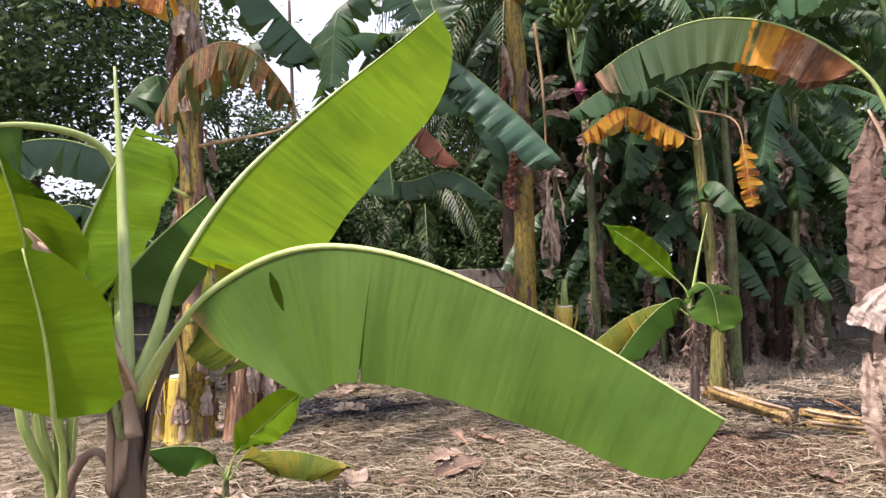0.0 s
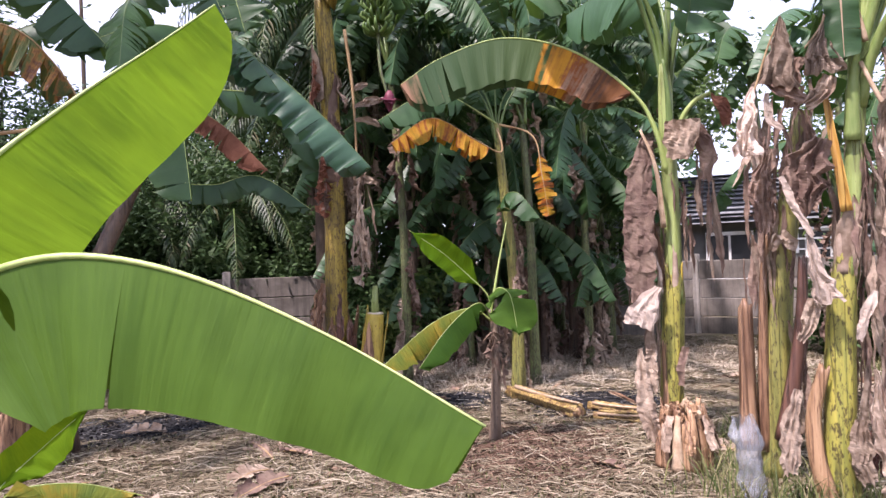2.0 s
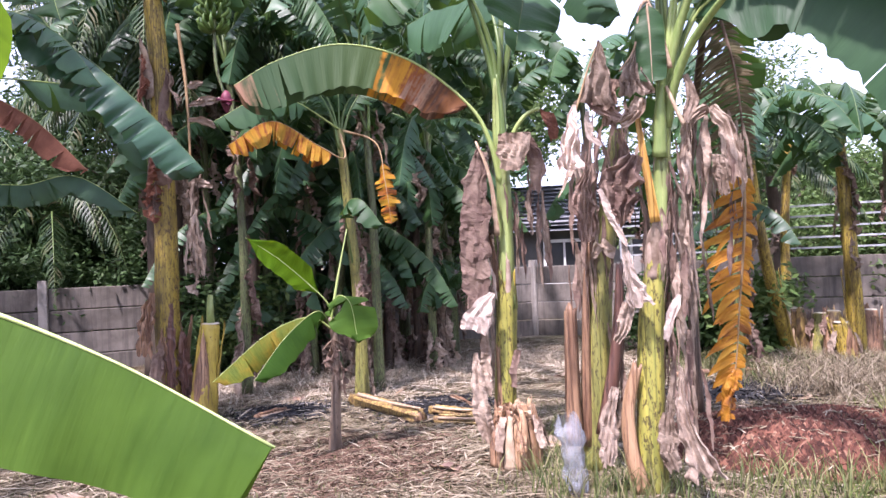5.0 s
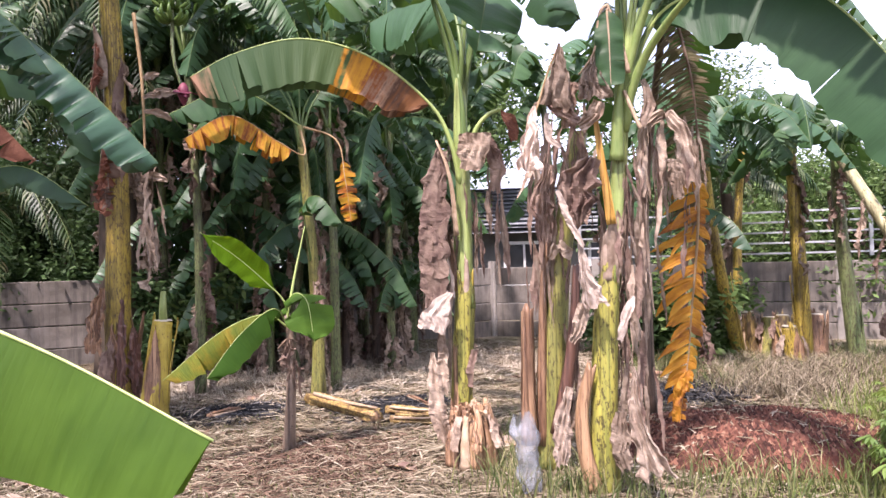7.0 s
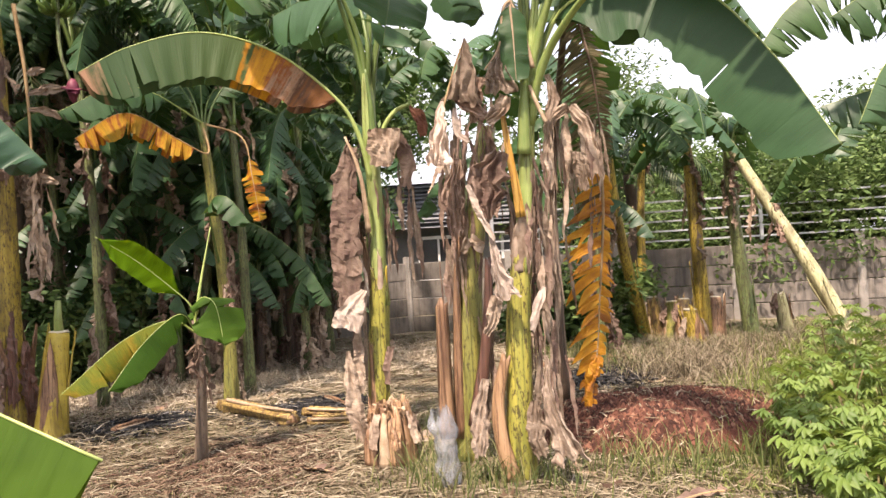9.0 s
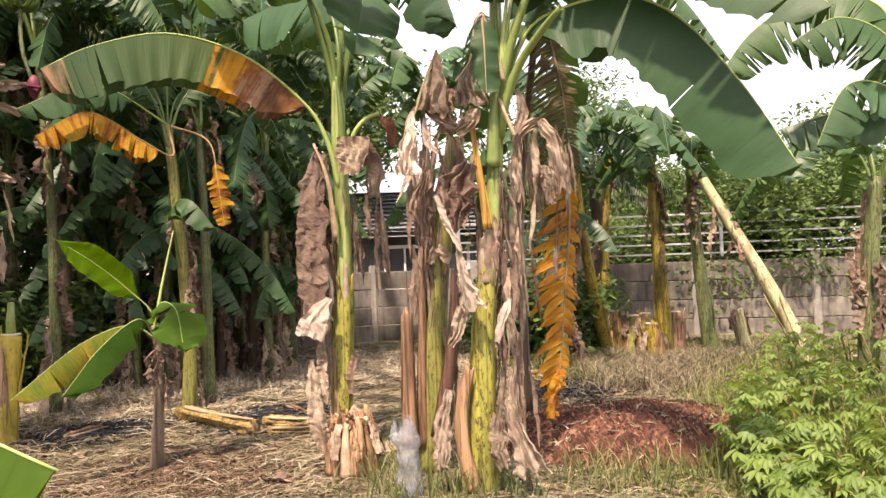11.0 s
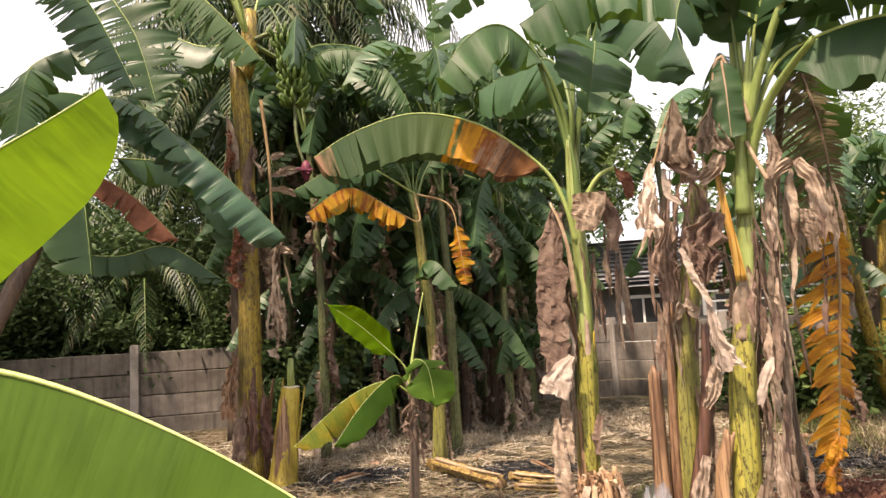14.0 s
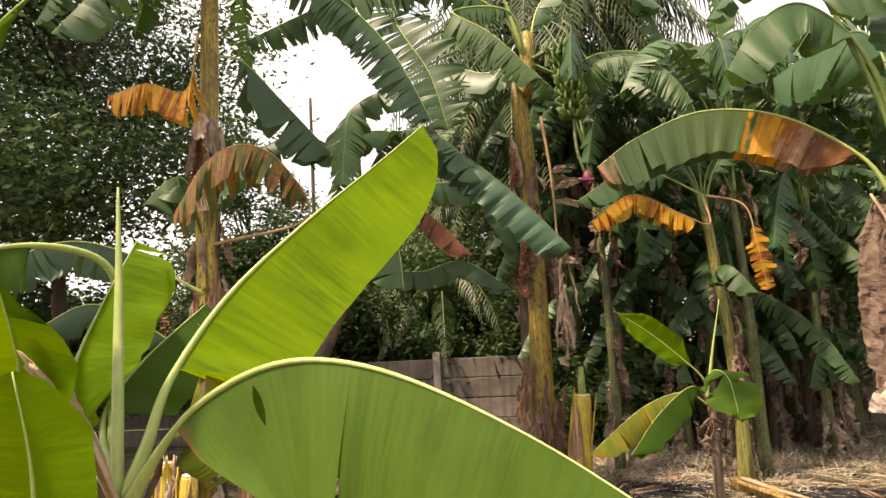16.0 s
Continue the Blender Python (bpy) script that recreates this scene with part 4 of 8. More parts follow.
# ---- the clump behind the young plant ----
def left_clump():
    b = (-2.939, 6.899, 0.000)
    p = thing("banana_plant", b, "tall old banana plant with brown-edged hanging leaves and a peeling stem", "banana plant")
    stem(p, [(b[0], b[1], -0.05), (-2.775, 6.571, 0.893), (-2.729, 6.590, 1.709), (-2.747, 6.582, 2.642), (-2.743, 6.584, 3.744), (-2.731, 6.589, 4.744), (-2.692, 6.513, 5.929)], 0.12, 0.085, STEMGOLD, seed=4)
    top = Vector((-2.692, 6.513, 5.802))
    leaf(p, [(-2.658, 6.510, 2.846), (-1.766, 6.685, 3.094), (-1.985, 6.524, 3.642), (-2.295, 6.323, 3.787), (-2.587, 6.108, 3.556), (-2.799, 5.909, 3.025)], 0.95, BROWNED, 0.38, 0.02, RIBDRY, "green leaf with brown torn hanging edges", out=((0.05, -0.45, -1), (0.05, 0.45, -1)), hang=0.75, curl=6, tears=22, gap=0.25, ragged=14, uneven=0.35)
    leaf(p, [(-2.767, 6.374, 4.991), (-2.824, 6.240, 4.346), (-3.101, 5.998, 4.342), (-3.346, 5.753, 4.135)], 0.7, YELLOWED, 0.25, 0.018, RIBDRY, "yellow drying leaf", out=((0.05, -0.45, -1), (0.05, 0.45, -1)), hang=0.75, tears=10, gap=0.25, ragged=12)
    leaf(p, [(-2.691, 6.621, 4.851), (-2.460, 6.815, 4.854), (-2.102, 7.035, 4.466), (-1.588, 7.166, 3.864)], 0.8, DEEP, 0.15, 0.02, fold=(60, 60), tears=4)
    leaf(p, [(-2.741, 6.601, 5.474), (-3.140, 6.535, 5.854), (-3.616, 6.290, 5.629), (-4.015, 5.928, 4.881)], 0.8, DEEP, 0.15, 0.02, fold=(50, 50), tears=8)
    leaf(p, [(-2.723, 6.592, 2.642), (-3.037, 6.788, 3.532), (-3.227, 6.704, 3.574), (-3.438, 6.602, 3.305)], 0.7, GREEN, 0.25, 0.018, fold=(60, 60), tears=6)
    leaf(p, [(-2.683, 6.301, 2.345), (-3.228, 5.819, 2.718), (-3.609, 5.477, 2.767), (-3.992, 5.084, 2.463)], 0.62, DEEP, 0.2, 0.02, None, "", fold=(70, 70), tears=5)
    leaf(p, [(-2.707, 6.291, 1.712), (-3.208, 5.943, 2.146), (-3.471, 5.680, 2.246), (-3.745, 5.386, 2.013)], 0.5, DEEP, 0.2, 0.02, None, "", fold=(65, 65), tears=4)
    leaf(p, [top, (-2.131, 6.608, 5.872), (-1.434, 6.687, 5.472), (-0.858, 6.681, 4.825), (-0.453, 6.618, 3.984)], 0.8, DEEP, 0.15, 0.026, None, "torn green leaf", fold=(60, 60), tears=34, gap=0.45, ragged=10)
    crown(p, top, 9, 2.4, 0.66, 21, (DEEP, GREEN))
    rnd = random.Random(5)
    line, _ = spline([(b[0], b[1], -0.05), (-2.775, 6.571, 0.893), (-2.729, 6.590, 1.709), (-2.747, 6.582, 2.642), (-2.743, 6.584, 3.744), (-2.731, 6.589, 4.744)], 40)
    for k in range(26):
        w = rnd.uniform(2.6, 6.8)
        q = line[rnd.randint(12, 39)] + Vector((0.13 * math.cos(w), 0.13 * math.sin(w), 0))
        if k % 2:
            ribbon(p, q, rnd.uniform(0.3, 0.8), rnd.uniform(0.03, 0.09), rnd.choice((DEAD, DEADDARK, RUST, DEADMID)), rnd, 0.1)
        else:
            a = w + 1.4
            sheet(p, [q, q + Vector((0.05 * math.cos(w), 0.05 * math.sin(w), -0.2)), q + Vector((0.1 * math.cos(w), 0.1 * math.sin(w), -rnd.uniform(0.3, 0.6)))], [(0.03, 0.03), (0.08, 0.07), (0.10, 0.08), (0.05, 0.06)], rnd.choice((DEAD, DEADDARK, DEADMID)), (math.cos(a), math.sin(a), 0), 1.6, 0.3)
    for k in range(13):
        q = line[3 + 2 * k]
        sheath(p, [q - Vector((0, 0, 0.3)), q, q + Vector((0, 0, 0.4))], 0.128 - 0.002 * k, 2.4 * k - 1, 1.7, (SHEATH, DEADDARK, STEMGOLD, DEAD)[k % 4], 0.07, 350 + k)
    return p


left_clump()


def cut_stem(base, height, r, material, lean=(0, 0), core=0.0, label="cut yellow banana stem with a pale top", group=""):
    t = thing("cut_banana_stem", base, label, "banana stem", group)
    b = Vector(base)
    top = b + Vector((lean[0], lean[1], height))
    stem(t, [b - Vector((0, 0, 0.04)), b.lerp(top, 0.5), top], r * 1.3, r * 0.8, material, seed=int(r * 1000))
    bm = bmesh.new()
    tube(bm, [top + Vector((0, 0, 0.002)), top + Vector((0, 0, 0.02))], [r * 0.8, r * 0.7], 12, 0.1, 3)
    part("cut_face", bm, PULP, t)
    if core:
        bm = bmesh.new()
        tube(bm, [top, top + Vector((0.0, 0, core * 0.5)), top + Vector((0.01, 0, core))], [r * 0.40, r * 0.34, r * 0.24], 10, 0.05, 4)
        part("core", bm, LIME, t, "pale green inner shoot")
    for k in range(3):
        sheath(t, [b, b.lerp(top, 0.5), b.lerp(top, 0.9 + 0.07 * k)], r * 1.08, 2.1 * k + r * 90 + height * 40, 1.5, material if k else SHEATH, 0.06, 11 + k)
    if not core:
        rnd = random.Random(int(r * 900 + height * 77))
        for k in range(6):
            w = 1.05 * k + rnd.uniform(-0.3, 0.3)
            o = Vector((r * 0.92 * math.cos(w), r * 0.92 * math.sin(w), 0))
            lift = rnd.uniform(0.5, 1.15)
            channel(t, [b + o * 1.15, b.lerp(top, 0.5) + o, b.lerp(top, lift) + o * rnd.uniform(0.75, 1.3)], r * 1.0, r * rnd.uniform(0.25, 0.6), rnd.choice((material, material, SHEATH, CHIP, DEAD)), "sheath", open_to=(-math.cos(w), -math.sin(w), 0), seed=60 + k, n=8, fray=0.10)
            q = b.lerp(top, rnd.uniform(0.7, 1.05)) + o * 1.1
            if k % 2:
                sheet(t, [q, q + o * 0.5 + Vector((0, 0, -0.12)), q + o * 0.7 + Vector((0, 0, -rnd.uniform(0.25, 0.4)))], [(0.03, 0.03), (0.07, 0.06), (0.05, 0.05)], rnd.choice((DEAD, DEADMID, DEADDARK)), (-math.sin(w), math.cos(w), 0), 1.4, 0.3, ragged=0.5, seed=80 + k)
    return t


cut_stem((-2.953, 6.681, 0.000), 0.62, 0.13, STEMYELLOW, group="cut stems by the clump")
cut_stem((-2.775, 6.773, 0.000), 0.58, 0.10, STEMGOLD, group="cut stems by the clump")
cut_stem((-3.278, 6.818, 0.000), 0.72, 0.11, STEMYELLOW, group="cut stems by the clump")
cut_stem((-2.396, 6.740, 0.000), 0.78, 0.13, SHEATH, (0.05, 0), 0, "dead brown banana stem with peeling sheaths", "cut stems by the clump")
cut_stem((-2.204, 6.945, 0.000), 0.68, 0.10, STEMDARK, (0.03, 0), 0, "dead brown banana stem with peeling sheaths", "cut stems by the clump")


# ---- the tall plant with the fruit bunch ----
def fruit_plant():
    b = (0.661, 8.576, 0.0)
    p = thing("banana_plant", b, "tall fruiting banana plant with a yellow blotched stem", "banana plant")
    stem(p, [(b[0], b[1], -0.05), (0.610, 8.579, 1.006), (0.626, 8.578, 2.013), (0.617, 8.579, 3.028), (0.608, 8.580, 4.051), (0.559, 8.583, 5.078), (0.682, 8.502, 4.906), (0.700, 8.501, 5.712)], 0.145, 0.09, STEMGOLD, seed=9)
    top = Vector((0.689, 8.502, 5.326))
    for k in range(4):
        sheath(p, [Vector((b[0], b[1], 0.0)), Vector((b[0], b[1], 0.5)), Vector((b[0], b[1], 0.9 + 0.12 * k))], 0.15, 1.7 * k + 2.4, 1.2, SHEATH, 0.2, 30 + k)
    leaf(p, [top, (0.341, 8.223, 5.914), (-0.484, 7.919, 6.200), (-1.535, 7.483, 5.836), (-2.524, 7.004, 5.169)], 0.75, GREEN, 0.15, 0.03, fold=(70, 70), tears=40, gap=0.5, ragged=10, label="torn green leaf")
    leaf(p, [top, (0.229, 8.328, 6.444), (-0.914, 7.883, 5.919), (-0.515, 7.516, 4.863), (-0.315, 7.326, 4.099)], 0.95, GREEN, 0.3, 0.03, out=((-0.8, -0.4, -0.5), (0.8, -0.4, -0.6)), tears=40, gap=0.5, ragged=12, label="torn green leaf")
    leaf(p, [top, (0.477, 8.116, 5.848), (-0.222, 7.829, 5.761), (0.232, 7.627, 5.338), (0.769, 7.490, 4.686)], 0.8, GREEN, 0.2, 0.03, fold=(70, 70), tears=36, gap=0.5, ragged=10)
    leaf(p, [top, (0.972, 8.675, 6.251), (1.809, 8.946, 6.822), (2.688, 9.035, 6.130)], 0.7, DEEP, 0.15, 0.03, fold=(40, 40), tears=14)
    leaf(p, [top, (1.118, 8.657, 5.202), (1.710, 8.966, 5.565), (2.395, 9.014, 5.491), (2.908, 9.071, 4.794)], 0.7, GREEN, 0.2, 0.03, fold=(45, 45), tears=30, gap=0.4)
    leaf(p, [top, (0.160, 8.730, 5.306), (-0.294, 8.928, 5.462), (-0.776, 8.901, 5.045)], 0.7, DEEP, 0.15, 0.03, fold=(40, 50), tears=4)
    leaf(p, [top, (1.270, 8.299, 4.973), (1.568, 8.098, 5.115), (1.961, 7.914, 5.053), (2.247, 7.738, 4.760), (2.444, 7.575, 4.318)], 0.72, GREEN, 0.25, 0.024, DARKRIB, "arching green leaf torn like a comb", out=((-0.1, -0.4, -1), (0.3, 0.6, -0.7)), tears=46, gap=0.4, ragged=8, hang=0.3)
    # the bunch
    rnd = random.Random(3)
    stalk, _ = spline([top, Vector((1.052, 8.262, 5.345)), Vector((1.171, 8.144, 4.771)), Vector((1.170, 8.044, 4.024)), Vector((1.269, 8.028, 3.611))], 30)
    bm = bmesh.new()
    tube(bm, stalk, [0.03 - 0.012 * i / 30 for i in range(31)], 8, 0.05)
    part("fruit_stalk", bm, STEMGREEN, p)
    for h in range(7):
        q = stalk[7 + h * 2]
        for f in range(12):
            w = 6.28 * f / 12 + h * 0.4 + rnd.uniform(-0.12, 0.12)
            d = Vector((math.cos(w), math.sin(w), 0))
            bm = bmesh.new()
            c, _ = spline([q + d * 0.03, q + d * 0.11 + Vector((0, 0, 0.0)), q + d * rnd.uniform(0.14, 0.2) + Vector((0, 0, 0.06)), q + d * 0.17 + Vector((0, 0, rnd.uniform(0.1, 0.15)))], 8)
            tube(bm, c, [0.012, 0.018, 0.022, 0.023, 0.023, 0.022, 0.02, 0.014, 0.006], 7)
            part("banana", bm, FRUIT, p)
    q = Vector((1.268, 8.028, 3.597))
    bm = bmesh.new()
    c, _ = spline([q + Vector((0, 0, 0.12)), q, q - Vector((0, 0, 0.14))], 10)
    tube(bm, c, [0.02, 0.04, 0.054, 0.06, 0.062, 0.06, 0.055, 0.046, 0.035, 0.02, 0.005], 12, 0.04)
    part("flower_bud", bm, BUD, p, "purple-red banana flower bud")
    for k in range(3):
        bm = blade([q + Vector((0, 0, 0.04)), q + Vector((0.05 * (k - 1), -0.06, 0.0)), q + Vector((0.14 * (k - 1), -0.12, -0.03 - 0.05 * (k == 1)))], 0.12, out=((1, 0, 0.3), (-1, 0, 0.3)), tears=0, seed=k, blunt=2)
        part("bract", bm, BUD, p)
    # peeling brown skirts at the foot
    for pts, w, mt in ((((0.447, 8.424, 1.468), (0.374, 8.407, 1.116), (0.326, 8.388, 0.787)), 0.10, SHEATH), (((0.546, 8.419, 0.976), (0.473, 8.403, 0.617), (0.447, 8.384, 0.290)), 0.09, DEADDARK), (((0.746, 8.406, 1.021), (0.763, 8.385, 0.648), (0.781, 8.363, 0.280)), 0.08, REDSHEATH), (((0.642, 8.393, 1.343), (0.624, 8.375, 0.849), (0.608, 8.376, 0.361)), 0.06, REDSHEATH)):
        sheet(p, pts, [(w * 0.3, w * 0.3), (w, w * 0.8), (w * 0.7, w)], mt, (0.9, -0.4, 0), 1.3, 0.35, ragged=0.5)
    # dry remains along the stem
    for k in range(6):
        z = 3.0 + 0.2 * k
        x = b[0] - 0.03 * (z - 1.0)
        sheath(p, [(x, b[1], z - 0.3), (x - 0.005, b[1], z), (x - 0.012, b[1], z + 0.35)], 0.125, 2.3 * k - 1.5, 1.5, (DEADDARK, SHEATH, DEAD)[k % 3], 0.13, 380 + k)
    rnd = random.Random(8)
    for k in range(10):
        h = rnd.uniform(2.6, 4.2)
        w = rnd.uniform(3.4, 7.0)
        x = b[0] - 0.10 * (h / 4) + 0.16 * math.cos(w)
        dead_leaf(p, (x, b[1] + 0.16 * math.sin(w), h), rnd.uniform(0.4, 1.0), rnd.uniform(0.12, 0.3), rnd.choice((DEAD, DEADDARK, RUST)), (0.12 * math.cos(w), 0.1 * math.sin(w)))
    bm = bmesh.new()
    c, _ = spline([(0.803, 8.382, 4.542), (0.878, 8.375, 3.796), (0.901, 8.372, 2.782), (0.905, 8.372, 2.042)], 14)
    tube(bm, c, [0.022 - 0.001 * i for i in range(15)], 6, 0.1)
    part("dry_stalk", bm, RIBDRY, p, "dry brown leaf stalk")
    for q in at_dry:
        dead_leaf(p, Vector(q), 0.55, 0.2, DEAD, (0.03, 0))
    for k in range(12):
        q = Vector((0.907, 8.257, 2.736)) + Vector((rnd.uniform(-0.05, 0.12), rnd.uniform(-0.05, 0.05), rnd.uniform(-0.7, 0.15)))
        ribbon(p, q, rnd.uniform(0.3, 0.6), rnd.uniform(0.03, 0.08), rnd.choice((DEAD, DEADMID, DEADMID)), rnd, 0.1)
    for y0, y1, x1 in ((175, 168, 520), (205, 195, 552), (228, 240, 545), (335, 345, 540)):
        a, c = Vector(DRYARM[0]), Vector(DRYARM[1])
        q = a.lerp(c, (y0 - 175) / 160)
        e = q + Vector((0.006 * (x1 - 495), -0.05, (y0 - y1) * 0.007))
        sheet(p, [q, q.lerp(e, 0.5) + Vector((0, 0, 0.03)), e], [(0.02, 0.02), (0.06, 0.05), (0.02, 0.03)], DEADMID, (0, -0.5, 0.85), 1.2, 0.3, label="pinkish dry bract")
    return p


FRUIT = plain_material("green_fruit", (0.06, 0.12, 0.02), (0.11, 0.18, 0.04), 5.0, 0.5, 0.2)
BUD = plain_material("flower_bud", (0.09, 0.014, 0.03), (0.20, 0.045, 0.07), 7.0, 0.5, 0.3)
at_dry = ((0.870, 8.325, 2.776), (0.887, 8.323, 2.308), (0.882, 8.324, 1.941))
DRYARM = ((0.895, 8.308, 3.787), (0.839, 8.314, 2.711))
fruit_plant()
cut_stem((0.916, 8.270, 0.000), 1.08, 0.125, STEMYELLOW, (0.13, 0.03), 0.34, "cut yellow banana stem with a pale inner shoot", "cut stems")


# ---- plant whose corrugated leaf crosses the fruit plant ----
def crossing_plant():
    b = (-2.075, 7.301, 1.707)
    p = thing("banana_plant", (b[0], b[1], 0), "banana plant with dark wavy leaves and a rusty dead leaf", "banana plant")
    top = Vector((-1.367, 7.616, 3.606))
    stem(p, [(b[0], b[1], -0.05), (b[0], b[1], 1.0), (top - Vector((0, 0, 0.7))), top], 0.10, 0.07, STEMDARK, seed=5)
    leaf(p, [top, (-0.667, 7.669, 4.269), (-0.350, 7.592, 4.012), (-0.004, 7.502, 3.726), (0.467, 7.290, 3.215), (0.891, 7.051, 2.674)], 0.80, SHINY, 0.22, 0.028, DARKRIB, "shiny dark green leaf with deep pleats", out=((-0.45, -0.55, -0.75), (-0.15, 0.7, -0.75)), curl=10, tears=4, gap=0.04, ragged=8, wave=0.055, waves=26, blunt=4, step=0.02, cells=7)
    leaf(p, [top, (-1.264, 8.111, 3.673), (-0.981, 8.152, 3.539), (-0.578, 8.193, 3.276), (-0.148, 8.214, 2.808)], 0.5, RUST, 0.3, 0.016, RIBDRY, "rust-brown dead leaf", fold=(70, 75), tears=14, gap=0.2)
    leaf(p, [top, (-1.253, 8.518, 2.831), (-0.800, 8.474, 2.679), (-0.260, 8.311, 2.758), (0.325, 8.211, 2.350)], 0.5, DEEP, 0.25, 0.016, fold=(70, 75), tears=8, gap=0.15)
    leaf(p, [top, (-1.075, 6.521, 3.166), (-0.850, 6.252, 2.971), (-0.785, 6.161, 2.610), (-0.745, 6.065, 2.259)], 0.75, GREEN, 0.3, 0.018, out=((-1, -0.2, -0.4), (0.2, 1, 0)), tears=2, gap=0.1)
    leaf(p, [top, (-1.571, 7.782, 4.487), (-0.944, 7.779, 4.861), (-0.670, 7.705, 4.742)], 0.6, DEEP, 0.2, 0.02, fold=(60, 60), tears=4)
    leaf(p, [top, (-0.959, 7.676, 4.167), (-1.312, 7.423, 4.181), (-1.883, 7.096, 3.833)], 0.6, GREEN, 0.2, 0.02, fold=(40, 50), tears=4)
    leaf(p, [top, (-0.044, 8.616, 3.764), (0.380, 8.610, 3.295), (0.482, 8.605, 2.682)], 0.6, DEEP, 0.25, 0.02, fold=(60, 60), tears=3)
    crown(p, top, 4, 1.9, 0.55, 31, (DEEP, GREEN))
    return p


crossing_plant()


# ---- the sapling ----
def sapling():
    b = (1.855, 6.232, 0.000)
    p = thing("banana_sapling", b, "small banana sapling with a thin brown stem and light leaves", "banana plant")
    stem(p, [(b[0], b[1], -0.03), (1.876, 6.200, 0.537), (1.883, 6.198, 0.955), (1.861, 6.205, 1.219)], 0.055, 0.03, STEMBROWN)
    leaf(p, [(1.866, 6.203, 1.114), (1.829, 6.183, 1.338), (1.667, 6.186, 1.522), (1.391, 6.170, 1.770), (1.104, 6.175, 1.972)], 0.26, YOUNG, 0.28, 0.014, curl=4, out=((-0.45, -0.25, -0.75), (0.45, -0.1, 0.75)), tears=0, blunt=2.4)
    leaf(p, [(1.842, 6.158, 1.119), (1.632, 6.113, 1.243), (1.258, 6.096, 1.123), (0.781, 6.071, 0.759)], 0.40, YELLOWGREEN, 0.12, 0.012, fold=(60, 70), tears=4, gap=0.08, blunt=1.6)
    leaf(p, [(1.838, 6.107, 1.123), (1.677, 5.997, 1.296), (1.359, 5.870, 1.103), (1.078, 5.825, 0.771)], 0.38, BROAD, 0.12, 0.012, fold=(72, 72), tears=2, gap=0.08, blunt=1.6)
    leaf(p, [(1.844, 6.158, 1.171), (1.863, 6.048, 1.408), (1.952, 5.915, 1.355), (1.978, 5.801, 0.994)], 0.46, BROAD, 0.15, 0.012, out=((1, -0.1, -0.2), (-1, -0.4, -0.6)), tears=1, blunt=2.2)
    bm = bmesh.new()
    c, _ = spline([(1.860, 6.153, 1.275), (1.916, 6.136, 1.585), (2.009, 6.107, 2.025)], 10)
    tube(bm, c, [0.016 - 0.0012 * i for i in range(11)], 7)
    part("spear_leaf", bm, PETIOLE, p, "pale green rolled new leaf")
    for k in range(4):
        dead_leaf(p, (1.856, 6.154, 1.014), 0.3 + 0.08 * k, 0.1, DEADDARK, (0.06 * (k - 1.5), -0.02))
    return p


sapling()


